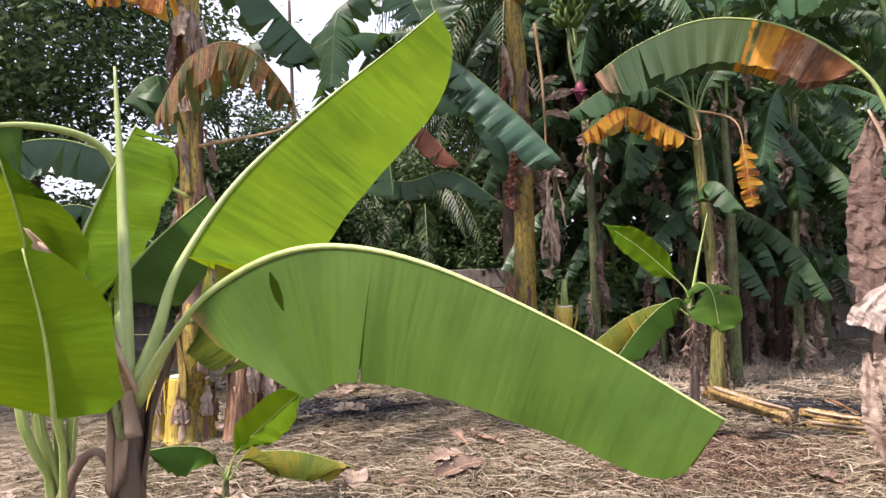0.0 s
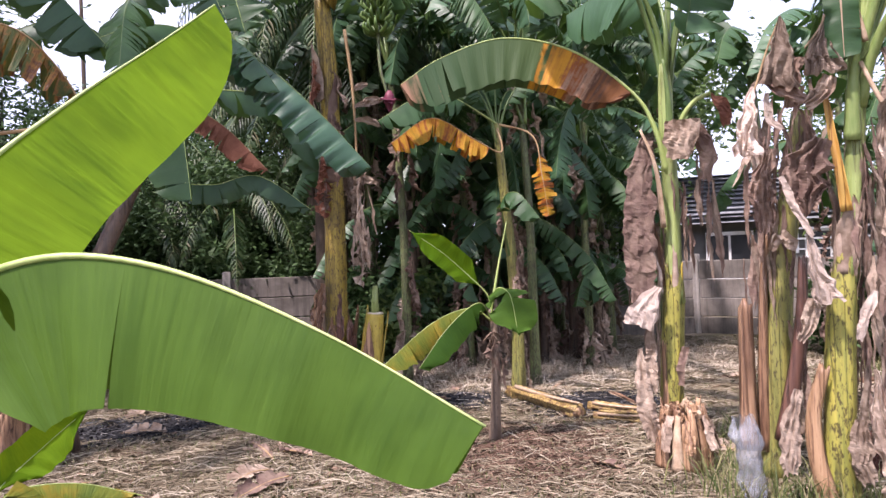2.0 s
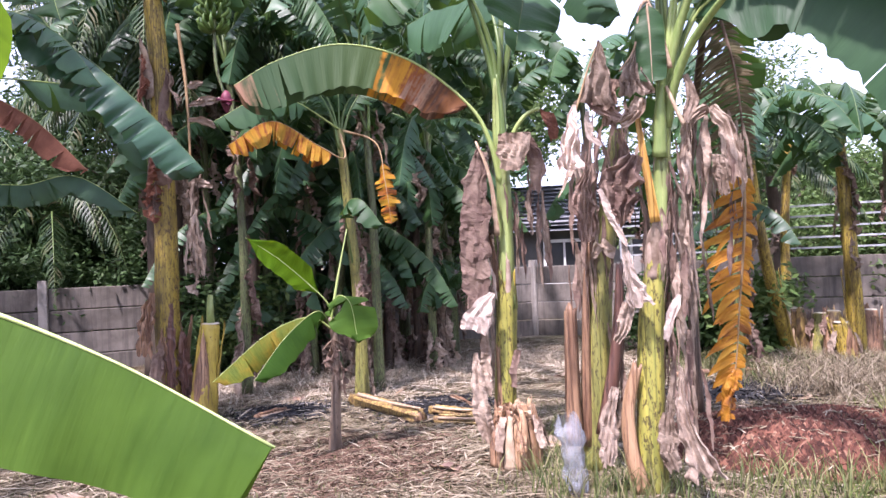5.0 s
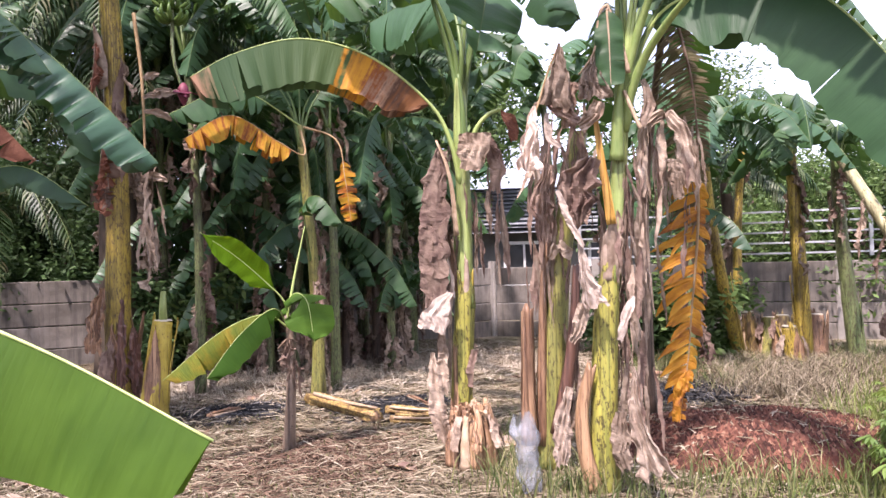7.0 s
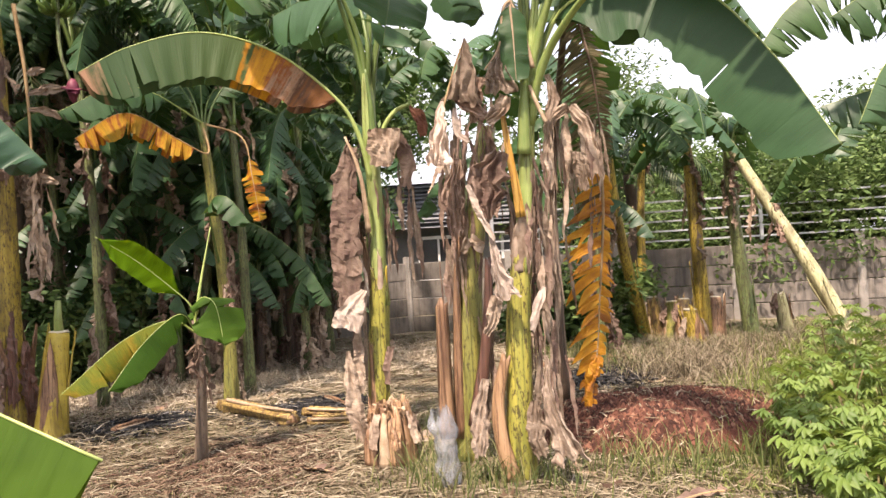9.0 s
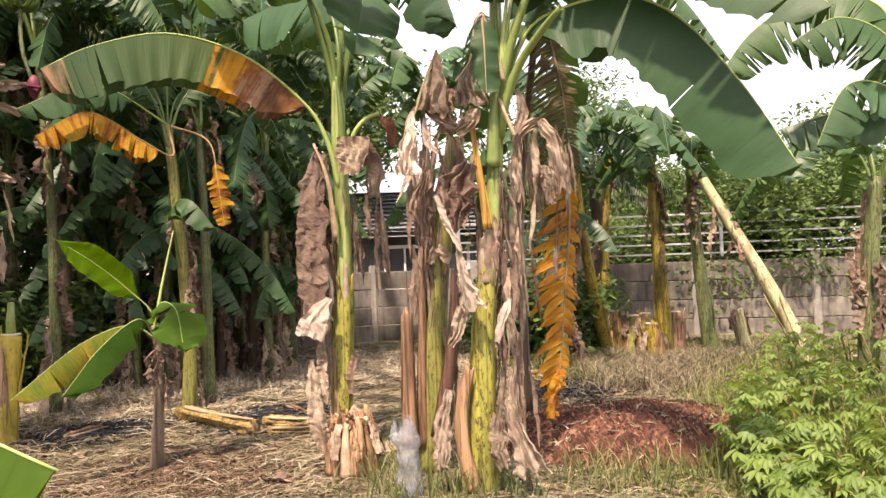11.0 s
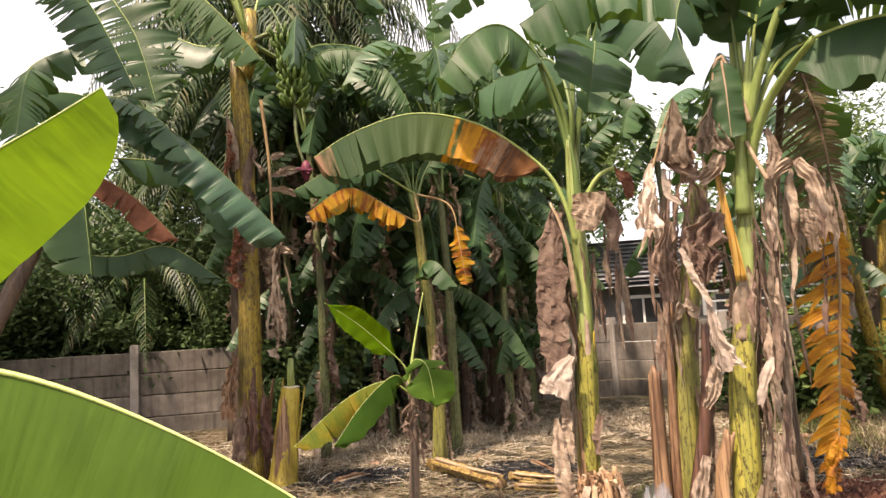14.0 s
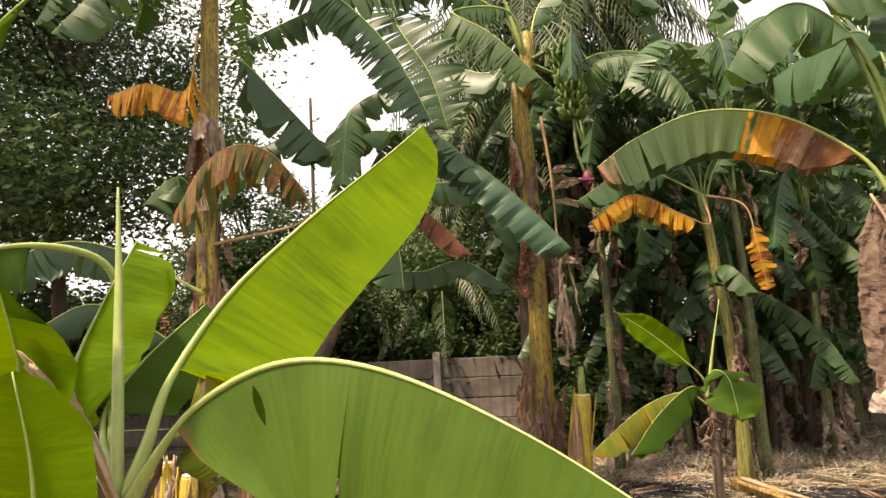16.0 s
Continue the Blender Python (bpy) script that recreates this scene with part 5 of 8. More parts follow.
# ---- two plants with hanging dry leaves ----
def arch_plant():
    b = (3.040, 5.156, 0.000)
    p = thing("banana_plant", b, "banana plant with an arching half-browned leaf and dry hanging leaves", "banana plant")
    stem(p, [(b[0], b[1], -0.05), (3.051, 5.129, 0.604), (3.075, 5.115, 1.077), (3.100, 5.100, 1.552), (3.103, 5.098, 1.839)], 0.098, 0.083, STEMBRIGHT, seed=6, neck=0.45)
    stem(p, [(3.093, 5.105, 1.266), (3.097, 5.102, 1.935), (3.096, 5.102, 2.366), (3.086, 5.109, 2.751), (3.098, 5.101, 3.233)], 0.072, 0.056, LIME, "upper_stem", seed=7, label="light green upper stem")
    top = Vector((3.092, 5.105, 2.992))
    leaf(p, [(3.066, 5.083, 2.326), (2.975, 5.079, 2.682), (2.805, 5.117, 2.997), (2.339, 5.233, 3.363), (1.789, 5.337, 3.481), (1.272, 5.377, 3.317), (0.923, 5.344, 3.085)], 0.80, ARCHLEAF, 0.24, 0.03, PETIOLE, "arching green leaf, orange and brown towards its stalk", out=((0.03, -0.25, -1), (0.03, 0.4, -1)), hang=0.35, curl=4, tears=7, gap=0.03, ragged=7, blunt=4, wave=0.02)
    # leaves of the crown
    leaf(p, [top, (3.035, 5.091, 3.486), (2.846, 5.083, 3.914), (2.577, 5.053, 4.155), (2.358, 5.046, 4.170), (2.109, 5.043, 3.990), (1.888, 5.020, 3.675)], 0.70, GREEN, 0.42, 0.034, DARKRIB, "drooping green leaf folded along its midrib", out=((0.1, -0.45, -1), (0.2, 0.75, -0.7)), curl=6, tears=5, gap=0.03, ragged=9, blunt=3, wave=0.035, waves=20, hang=0.4)
    leaf(p, [top, (3.062, 5.018, 3.516), (3.103, 5.341, 4.039), (3.008, 5.844, 4.156), (2.808, 6.377, 4.084)], 0.95, DEEP, 0.35, 0.03, DARKRIB, "", fold=(50, 60), tears=5, gap=0.08)
    leaf(p, [top, (3.156, 5.019, 3.475), (3.156, 4.842, 3.814), (3.053, 4.552, 3.884), (2.783, 4.250, 3.386), (2.722, 4.230, 3.161)], 0.62, DEEP, 0.42, 0.03, DARKRIB, "dark green leaf seen from below", out=((1, -0.3, 0), (-1, -0.3, 0)), tears=3)
    leaf(p, [top, (3.227, 5.034, 4.566), (3.462, 5.000, 5.192), (3.793, 4.759, 5.228), (3.948, 4.504, 4.528)], 0.7, GREEN, 0.3, 0.026, DARKRIB, fold=(40, 40), tears=8, gap=0.1)
    leaf(p, [top, (3.279, 4.762, 4.267), (3.405, 4.301, 4.026), (3.473, 3.989, 3.435)], 0.7, DEEP, 0.3, 0.026, DARKRIB, fold=(60, 60), tears=5, gap=0.1)
    leaf(p, [top, (3.295, 5.343, 4.657), (3.220, 5.846, 5.361), (2.845, 6.360, 5.375), (2.357, 6.655, 4.841)], 0.7, DEEP, 0.3, 0.026, DARKRIB, fold=(40, 40), tears=12, gap=0.15)
    # stalks that fan from the top
    channel(p, [(3.088, 5.107, 2.847), (3.061, 5.100, 3.131), (2.998, 5.113, 3.437), (2.873, 5.114, 3.820), (2.757, 5.118, 4.173)], 0.066, 0.028, SHADEDSTALK, "petiole", open_to=(0.63, 0.78, 0), arc=4.4, seed=1)
    channel(p, [(3.100, 5.100, 2.847), (3.119, 5.066, 3.156), (3.138, 5.008, 3.433), (3.182, 4.933, 3.780), (3.214, 4.854, 4.191)], 0.066, 0.028, SHADEDSTALK, "petiole", open_to=(0.63, 0.78, 0), arc=4.4, seed=2)
    channel(p, [(3.092, 5.059, 2.504), (3.057, 5.010, 2.946), (3.022, 5.007, 3.249)], 0.09, 0.02, SHADEDSTALK, "petiole", "green pointed leaf base", open_to=(0.63, 0.78, 0), arc=4.4, seed=3)
    channel(p, [(3.093, 4.988, 2.495), (3.119, 4.925, 2.748), (3.199, 4.852, 2.884), (3.294, 4.790, 2.930)], 0.05, 0.03, PETIOLE, "petiole", "bent pale stalk", open_to=(0.63, 0.78, 0), arc=4.4, seed=4)
    rnd = random.Random(11)
    for k in range(3):
        w = 3.6 + 0.95 * k
        q = Vector((3.085, 5.109, 1.124))
        o = Vector((math.cos(w), math.sin(w), 0))
        channel(p, [q + o * 0.03, q + o * 0.05 + Vector((0, 0, 0.2)), q + o * 0.075 + Vector((0, 0, 0.36)), q + o * 0.08 + Vector((0, 0, 0.46 + 0.12 * (k % 2)))], 0.11, 0.03, (STEMBRIGHT, DEADMID, STEMYELLOW)[k], "sheath", open_to=(-math.cos(w), -math.sin(w), 0), seed=55 + k, fray=0.08)
    # the long dry leaf beside the stem, its pale end and the grey flag
    sheet(p, [(2.879, 5.053, 2.607), (2.827, 5.081, 2.305), (2.787, 5.069, 1.887), (2.769, 5.056, 1.566), (2.762, 5.059, 1.292)], [(0.05, 0.05), (0.12, 0.10), (0.11, 0.13), (0.12, 0.12), (0.13, 0.12), (0.09, 0.10)], DEADDARK, folds=1.2, depth=0.12, crumple=0.03, ragged=0.2, seed=41, label="long brown dry hanging leaf")
    channel(p, [(2.809, 5.034, 2.678), (2.866, 4.980, 2.481), (2.918, 4.975, 2.252), (2.970, 5.014, 1.884)], 0.02, 0.05, CHIP, "sheath", "pale yellow drying stalk", seed=5)
    sheet(p, [(2.861, 4.960, 1.417), (2.768, 4.966, 1.273), (2.724, 4.989, 1.100)], [(0.03, 0.03), (0.10, 0.09), (0.17, 0.10)], DEADPALE, folds=1.1, depth=0.16, crumple=0.012, seed=42, label="pale curled dry leaf end")
    sheet(p, [(3.098, 4.891, 2.736), (3.080, 4.879, 2.574), (3.060, 4.891, 2.416)], [(0.12, 0.13), (0.14, 0.13), (0.10, 0.06)], DEAD, folds=1.6, depth=0.14, crumple=0.014, seed=43, label="grey-brown dry leaf flag")
    sheet(p, [(3.294, 4.790, 2.930), (3.346, 4.707, 2.793), (3.373, 4.688, 2.652)], [(0.01, 0.01), (0.05, 0.06), (0.05, 0.02)], RUST, folds=1.3, depth=0.3, seed=44)
    sheet(p, [(3.199, 4.864, 2.684), (3.280, 4.811, 2.484), (3.247, 4.833, 2.250)], [(0.04, 0.04), (0.09, 0.05), (0.05, 0.04)], DEADDARK, folds=2, depth=0.3, seed=45)
    side = Vector((0.78, -0.63, 0))
    foot = Vector((b[0], b[1], 0))
    for k in range(22):
        q = foot + side * (0.08 + 0.34 * rnd.random() ** 1.6) + Vector((rnd.uniform(-0.08, 0.05), rnd.uniform(-0.1, 0.05), rnd.uniform(1.95, 2.5)))
        ribbon(p, q, rnd.uniform(0.25, 0.65), rnd.uniform(0.015, 0.05), rnd.choice((DEAD, DEADDARK, DEADDARK, DEADDARK)), rnd)
    for k in range(12):
        q = foot + side * rnd.uniform(-0.24, 0.02) + Vector((rnd.uniform(-0.1, -0.02), -0.08, rnd.uniform(1.2, 2.3)))
        ribbon(p, q, rnd.uniform(0.3, 0.7), rnd.uniform(0.02, 0.05), rnd.choice((DEAD, DEADDARK, DEADPALE)), rnd)
    sheet(p, [(2.745, 5.068, 0.929), (2.754, 5.041, 0.568), (2.795, 4.997, 0.207)], [(0.02, 0.02), (0.05, 0.05), (0.07, 0.06), (0.05, 0.07)], DEAD, folds=1.6, depth=0.4, seed=46, label="grey dry leaf at the stem's foot")
    sheet(p, [(2.827, 5.048, 1.105), (2.832, 5.045, 0.830), (2.840, 5.040, 0.555)], [(0.03, 0.03), (0.05, 0.04), (0.03, 0.03)], DEAD, folds=1.6, depth=0.4, seed=47)
    sheet(p, [(3.093, 4.988, 0.920), (3.077, 4.998, 0.757), (3.061, 5.007, 0.618)], [(0.02, 0.03), (0.04, 0.02), (0.02, 0.02)], DEADDARK, folds=1.3, depth=0.4, seed=48)
    for k in range(4):
        z = 1.55 + 0.13 * k
        x = b[0] + 0.03 + 0.01 * k
        sheath(p, [(x, b[1], z - 0.25), (x, b[1], z), (x - 0.01, b[1], z + 0.3)], 0.084, 2.2 * k + 0.8, 1.7, (DEAD, SHEATH, DEADDARK, LIME)[k], 0.08, 150 + k)
    channel(p, [(b[0] - 0.05, b[1] - 0.05, 0.0), (b[0] - 0.05, b[1] - 0.06, 0.5), (b[0] - 0.06, b[1] - 0.06, 0.95)], 0.15, 0.05, SHEATH, open_to=(0.63, 0.78, 0), seed=8, fray=0.05)
    return p


ARCHLEAF = None


def arch_material():
    """Green towards the tip, orange and brown towards the stalk, in bands."""
    m = Nodes("leaf_arch")
    sep = m.n.new("ShaderNodeSeparateXYZ")
    m.tree.links.new(m.coords("UV"), sep.inputs[0])
    wrap = m.math("MODULO", sep.outputs[0], 3.1)
    bands = m.noise(m.coords("UV", (11, 0.3, 1)), 1.0, 3.0, 0.6)
    veins = m.noise(m.coords("UV", (90, 1.5, 1)), 1.0, 2.0, 0.5)
    blot = m.noise(m.coords("Object"), 12.0, 5.0, 0.7)
    f = m.math("ADD", wrap, m.math("MULTIPLY", m.math("SUBTRACT", bands, 0.5), 0.9))
    f = m.math("ADD", f, m.math("MULTIPLY", m.math("SUBTRACT", blot, 0.5), 0.3))
    col = m.ramp(m.math("DIVIDE", f, 2.2), [(0.0, (0.13, 0.06, 0.035)), (0.08, (0.20, 0.085, 0.03)), (0.14, (0.10, 0.05, 0.03)), (0.19, (0.34, 0.21, 0.13)), (0.23, (0.24, 0.075, 0.02)), (0.28, (0.58, 0.29, 0.02)), (0.34, (0.44, 0.20, 0.02)), (0.38, (0.06, 0.10, 0.03)), (0.9, (0.036, 0.078, 0.028)), (1.0, (0.35, 0.2, 0.12))])
    col = m.mix(m.math("MULTIPLY", veins, 0.12), col, [0.3, 0.3, 0.22], "MULTIPLY")
    m.base(col, 0.6, 0.25)
    nrm = m.bump(m.math("ADD", m.math("MULTIPLY", veins, 0.3), bands), 0.45, 0.015)
    m.glow_through(col, 0.3, nrm)
    return m.mat


ARCHLEAF = arch_material()
arch_plant()


def dry_pair():
    b1, b2 = (3.514, 4.527, 0.000), (3.467, 3.868, 0.000)
    p = thing("banana_plant", b2, "banana plant with a yellow-green stem hung with dry leaves", "banana plant")
    stem(p, [(b2[0], b2[1], -0.05), (3.482, 3.840, 0.540), (3.503, 3.822, 1.119), (3.540, 3.788, 1.617), (3.564, 3.766, 1.950)], 0.104, 0.080, STEMBRIGHT, seed=8, neck=0.42)
    stem(p, [(3.536, 3.792, 1.451), (3.583, 3.749, 2.074), (3.606, 3.727, 2.408), (3.619, 3.715, 2.784), (3.628, 3.706, 3.162), (3.634, 3.701, 3.626), (3.637, 3.698, 4.007)], 0.062, 0.040, LIME, "upper_stem", seed=9, label="light green upper stem")
    top = Vector((3.626, 3.680, 3.030))
    # stalks that fan from the top
    channel(p, [(3.616, 3.704, 2.719), (3.629, 3.650, 2.981), (3.652, 3.571, 3.236), (3.654, 3.398, 3.534), (3.680, 3.223, 3.839)], 0.078, 0.042, LEAFSTALK, "petiole", open_to=(0.63, 0.78, 0), arc=4.4, seed=11)
    channel(p, [(3.605, 3.687, 2.569), (3.605, 3.590, 2.841), (3.609, 3.444, 3.062), (3.571, 3.194, 3.218), (3.507, 2.966, 3.289)], 0.078, 0.042, LEAFSTALK, "petiole", open_to=(0.63, 0.78, 0), arc=4.4, seed=12)
    channel(p, [(3.535, 3.684, 2.356), (3.524, 3.639, 2.759), (3.569, 3.597, 3.126)], 0.11, 0.02, LEAFSTALK, "petiole", "pale green pointed leaf base", open_to=(0.63, 0.78, 0), arc=4.4, seed=13)
    # leaves of the crown
    leaf(p, [top - Vector((0, 0, 0.2)), (3.739, 3.605, 3.197), (3.812, 3.382, 3.419), (4.012, 2.900, 3.451), (4.098, 2.505, 3.217), (4.097, 2.102, 2.702), (4.044, 1.748, 2.133)], 0.92, OVERHEAD, 0.18, 0.034, PETIOLE, "large dark green leaf with a scorched tip", fold=(62, 50), curl=14, tears=3, gap=0.006, ragged=4, blunt=4, wave=0.03, waves=13, taper=0.18)
    leaf(p, [top - Vector((0, 0, 0.1)), (3.708, 3.493, 3.824), (3.821, 3.064, 3.900), (3.921, 2.411, 3.712), (3.958, 1.933, 3.390), (3.930, 1.500, 2.927)], 0.85, OVERHEAD, 0.15, 0.034, PETIOLE, "large torn green leaf", fold=(50, 40), curl=20, tears=9, gap=0.08, ragged=6)
    leaf(p, [(3.563, 3.575, 2.956), (3.509, 3.599, 3.219), (3.441, 3.635, 3.416), (3.417, 3.602, 3.184), (3.407, 3.585, 2.848)], 0.20, GREEN, 0.48, 0.02, CHIP, "green leaf folded over and yellow at its end", out=((0.78, -0.63, 0), (-0.78, 0.63, 0)), curl=16, tears=1, gap=0.02, ragged=4, blunt=9, wave=0.012, step=0.02)
    leaf(p, [top, (3.725, 3.759, 3.985), (3.800, 4.101, 4.707), (3.705, 4.574, 4.954), (3.529, 4.954, 4.399)], 0.75, GREEN, 0.2, 0.03, PETIOLE, "", fold=(40, 40), tears=8)
    leaf(p, [top, (3.659, 3.544, 3.887), (3.704, 3.497, 4.524), (3.775, 3.273, 4.732), (3.857, 2.687, 4.286)], 0.75, GREEN, 0.2, 0.03, PETIOLE, "", fold=(40, 40), tears=8)
    leaf(p, [top, (3.539, 3.660, 3.818), (3.179, 3.582, 3.872), (2.907, 3.420, 3.513), (2.903, 3.292, 3.136)], 0.5, DEEP, 0.25, 0.026, DARKRIB, "", fold=(60, 60), tears=4)
    leaf(p, [top, (3.491, 3.635, 4.085), (3.138, 3.812, 4.068), (2.665, 4.032, 4.082), (2.223, 4.230, 3.806)], 0.80, GREEN, 0.2, 0.03, DARKRIB, "pleated green leaf arching over", out=((0.1, -0.3, -1), (0.2, 0.9, -0.5)), curl=4, tears=9, gap=0.05, ragged=10, blunt=4, wave=0.035, hang=0.3)
    crown(p, top, 3, 2.2, 0.7, 77, (GREEN,), (0.5, 0.9), 0.4, arc=(0.0, 2.6))
    for k in range(4):
        w = 3.4 + 0.85 * k
        q = Vector((3.531, 3.797, 1.368))
        o = Vector((math.cos(w), math.sin(w), 0))
        channel(p, [q + o * 0.03, q + o * 0.05 + Vector((0.01, 0, 0.2)), q + o * 0.078 + Vector((0.02, 0, 0.36)), q + o * 0.085 + Vector((0.03, 0, 0.46 + 0.1 * (k % 2)))], 0.11, 0.03, (DEADMID, DEAD, STEMBRIGHT, DEADMID)[k], "sheath", open_to=(-math.cos(w), -math.sin(w), 0), seed=50 + k, fray=0.1)
    # drying leaf base, orange above and light green below, and a broken stalk
    channel(p, [(3.401, 3.751, 2.677), (3.416, 3.725, 2.415), (3.442, 3.701, 2.148), (3.470, 3.690, 1.903)], 0.035, 0.07, ORANGEBASE, "sheath", "orange drying leaf base", seed=15)
    channel(p, [(3.539, 3.598, 2.835), (3.553, 3.543, 2.695), (3.585, 3.497, 2.553)], 0.025, 0.03, CHIP, "petiole", "pale broken stalk", open_to=(0.63, 0.78, 0), arc=4.4, seed=17)
    # torn dry leaves of the upper stem, one by one
    tan_rib = bmesh.new()
    c, _ = spline([(2.922, 3.978, 2.416), (3.038, 3.943, 2.743), (3.127, 3.913, 3.012), (3.202, 3.880, 3.200)], 14)
    tube(tan_rib, c, [0.010 - 0.0003 * i for i in range(15)], 6)
    part("midrib", tan_rib, RIBDRY, p)
    bent = bmesh.new()
    c, _ = spline([(3.453, 3.637, 3.411), (3.442, 3.647, 3.437), (3.398, 3.674, 3.371), (3.354, 3.686, 3.114), (3.271, 3.758, 2.956)], 20)
    tube(bent, c, [0.014 - 0.0004 * i for i in range(21)], 6)
    part("midrib", bent, CHIP, p)
    torn_leaves = []

    def torn(pts, widths, mt, folds):
        k = len(torn_leaves)
        torn_leaves.append(sheet(p, pts, widths, mt, folds=folds, depth=0.30 + 0.06 * (k % 3), crumple=0.012, ragged=0.45, seed=300 + k, cell=0.016, label="pale dry leaf" if mt is DEADPALE else ""))

    torn(((3.189, 3.864, 3.202), (3.178, 3.860, 3.007), (3.127, 3.875, 2.740)), ((0.008, 0.008), (0.05, 0.06), (0.08, 0.09), (0.13, 0.15)), DEAD, 1.4)
    torn(((3.358, 3.683, 3.130), (3.325, 3.686, 2.947), (3.314, 3.682, 2.776)), ((0.008, 0.008), (0.06, 0.07), (0.10, 0.12)), DEADMID, 1.8)
    torn(((2.983, 3.909, 2.738), (2.947, 3.910, 2.548), (2.934, 3.920, 2.290)), ((0.008, 0.015), (0.04, 0.06), (0.06, 0.05), (0.09, 0.10)), DEADPALE, 1.3)
    torn(((3.102, 3.958, 2.814), (3.196, 3.859, 2.716), (3.294, 3.765, 2.628)), ((0.02, 0.05), (0.06, 0.06), (0.04, 0.02)), DEADDARK, 1.5)
    torn(((3.303, 3.862, 2.943), (3.279, 3.881, 2.778), (3.262, 3.895, 2.614)), ((0.03, 0.04), (0.07, 0.05), (0.03, 0.06)), DEADDARK, 2.0)
    torn(((3.369, 3.673, 2.769), (3.330, 3.707, 2.649), (3.262, 3.766, 2.600)), ((0.04, 0.04), (0.06, 0.06), (0.03, 0.04)), DEAD, 2.0)
    torn(((3.119, 3.945, 2.711), (3.134, 3.933, 2.547), (3.176, 3.900, 2.464)), ((0.01, 0.02), (0.03, 0.03), (0.01, 0.02)), DEADPALE, 1.0)
    torn(((3.324, 3.739, 2.383), (3.257, 3.770, 2.169), (3.243, 3.781, 1.888)), ((0.03, 0.08), (0.15, 0.12), (0.13, 0.12), (0.04, 0.06)), DEADDARK, 1.4)
    torn(((3.113, 3.835, 2.142), (3.167, 3.780, 1.939), (3.232, 3.725, 1.753)), ((0.015, 0.02), (0.03, 0.02), (0.01, 0.02)), DEADPALE, 1.0)
    torn(((3.213, 4.061, 2.364), (3.180, 4.086, 2.113), (3.185, 4.082, 1.799)), ((0.03, 0.05), (0.09, 0.07), (0.05, 0.06)), DEADDARK, 2.2)
    torn(((3.240, 3.758, 1.778), (3.246, 3.727, 1.546), (3.263, 3.686, 1.324)), ((0.015, 0.02), (0.03, 0.05), (0.06, 0.13)), DEADPALE, 1.5)
    torn(((3.266, 3.762, 1.353), (3.231, 3.791, 1.187), (3.204, 3.839, 1.086)), ((0.04, 0.04), (0.06, 0.05), (0.02, 0.02)), DEAD, 2.2)
    torn(((3.548, 3.575, 1.392), (3.493, 3.600, 1.255), (3.454, 3.636, 1.096)), ((0.02, 0.02), (0.04, 0.03), (0.01, 0.02)), DEADPALE, 1.0)
    torn(((3.199, 3.882, 0.761), (3.145, 3.887, 0.489), (3.125, 3.877, 0.205)), ((0.02, 0.03), (0.06, 0.05), (0.07, 0.06), (0.05, 0.04)), DEADMID, 2.6)
    torn(((3.530, 3.592, 0.910), (3.520, 3.533, 0.521), (3.570, 3.427, 0.189)), ((0.012, 0.012), (0.04, 0.03), (0.07, 0.06), (0.12, 0.11)), DEADMID, 1.6)
    torn(((3.493, 3.669, 0.584), (3.462, 3.657, 0.391), (3.474, 3.632, 0.206)), ((0.04, 0.03), (0.07, 0.06), (0.05, 0.06)), DEAD, 2.5)
    torn(((3.653, 3.542, 2.911), (3.678, 3.517, 2.753), (3.656, 3.539, 2.570)), ((0.01, 0.03), (0.03, 0.05), (0.03, 0.02)), DEADMID, 1.2)
    torn(((3.759, 3.719, 2.246), (3.803, 3.675, 2.575), (3.902, 3.572, 2.687), (3.987, 3.480, 2.560), (4.017, 3.446, 2.186)), ((0.02, 0.02), (0.04, 0.03), (0.06, 0.04), (0.08, 0.04), (0.07, 0.05)), DEADMID, 1.6)
    torn(((3.943, 3.528, 2.361), (3.945, 3.525, 2.233), (3.953, 3.517, 2.085)), ((0.05, 0.05), (0.06, 0.05), (0.03, 0.04)), DEAD, 2.0)
    # ribbons: a loose curtain on one side, a tangle on the other
    rnd = random.Random(15)
    side = Vector((0.78, -0.63, 0))
    foot = Vector((b2[0], b2[1], 0))
    for k in range(60):
        z = rnd.choice((rnd.uniform(1.5, 2.75), rnd.uniform(0.7, 2.2)))
        L = min(z - 0.05, rnd.uniform(0.25, 0.8))
        q = foot + side * (0.11 + abs(rnd.gauss(0, 0.12)) + 0.05 * z / 2.5) + Vector((rnd.uniform(-0.08, 0.08), rnd.uniform(-0.08, 0.08), z))
        ribbon(p, q, L, rnd.uniform(0.018, 0.06), rnd.choice((DEAD, DEAD, DEADDARK, DEADDARK, DEADMID)), rnd)
    for k in range(26):
        z = rnd.uniform(2.35, 2.85)
        q = foot + side * rnd.uniform(-0.42, 0.05) + Vector((rnd.uniform(0.0, 0.2), rnd.uniform(0.0, 0.2), z))
        ribbon(p, q, rnd.uniform(0.2, 0.6), rnd.uniform(0.02, 0.06), rnd.choice((DEAD, DEADDARK, DEADDARK, DEADMID)), rnd, 0.14)
    for k in range(9):
        q = Vector((3.941, 3.530, 2.522)) + side * rnd.uniform(-0.12, 0.18) + Vector((0, 0, rnd.uniform(-0.1, 0.1)))
        ribbon(p, q, rnd.uniform(0.2, 0.5), rnd.uniform(0.02, 0.05), rnd.choice((DEAD, DEADDARK)), rnd)
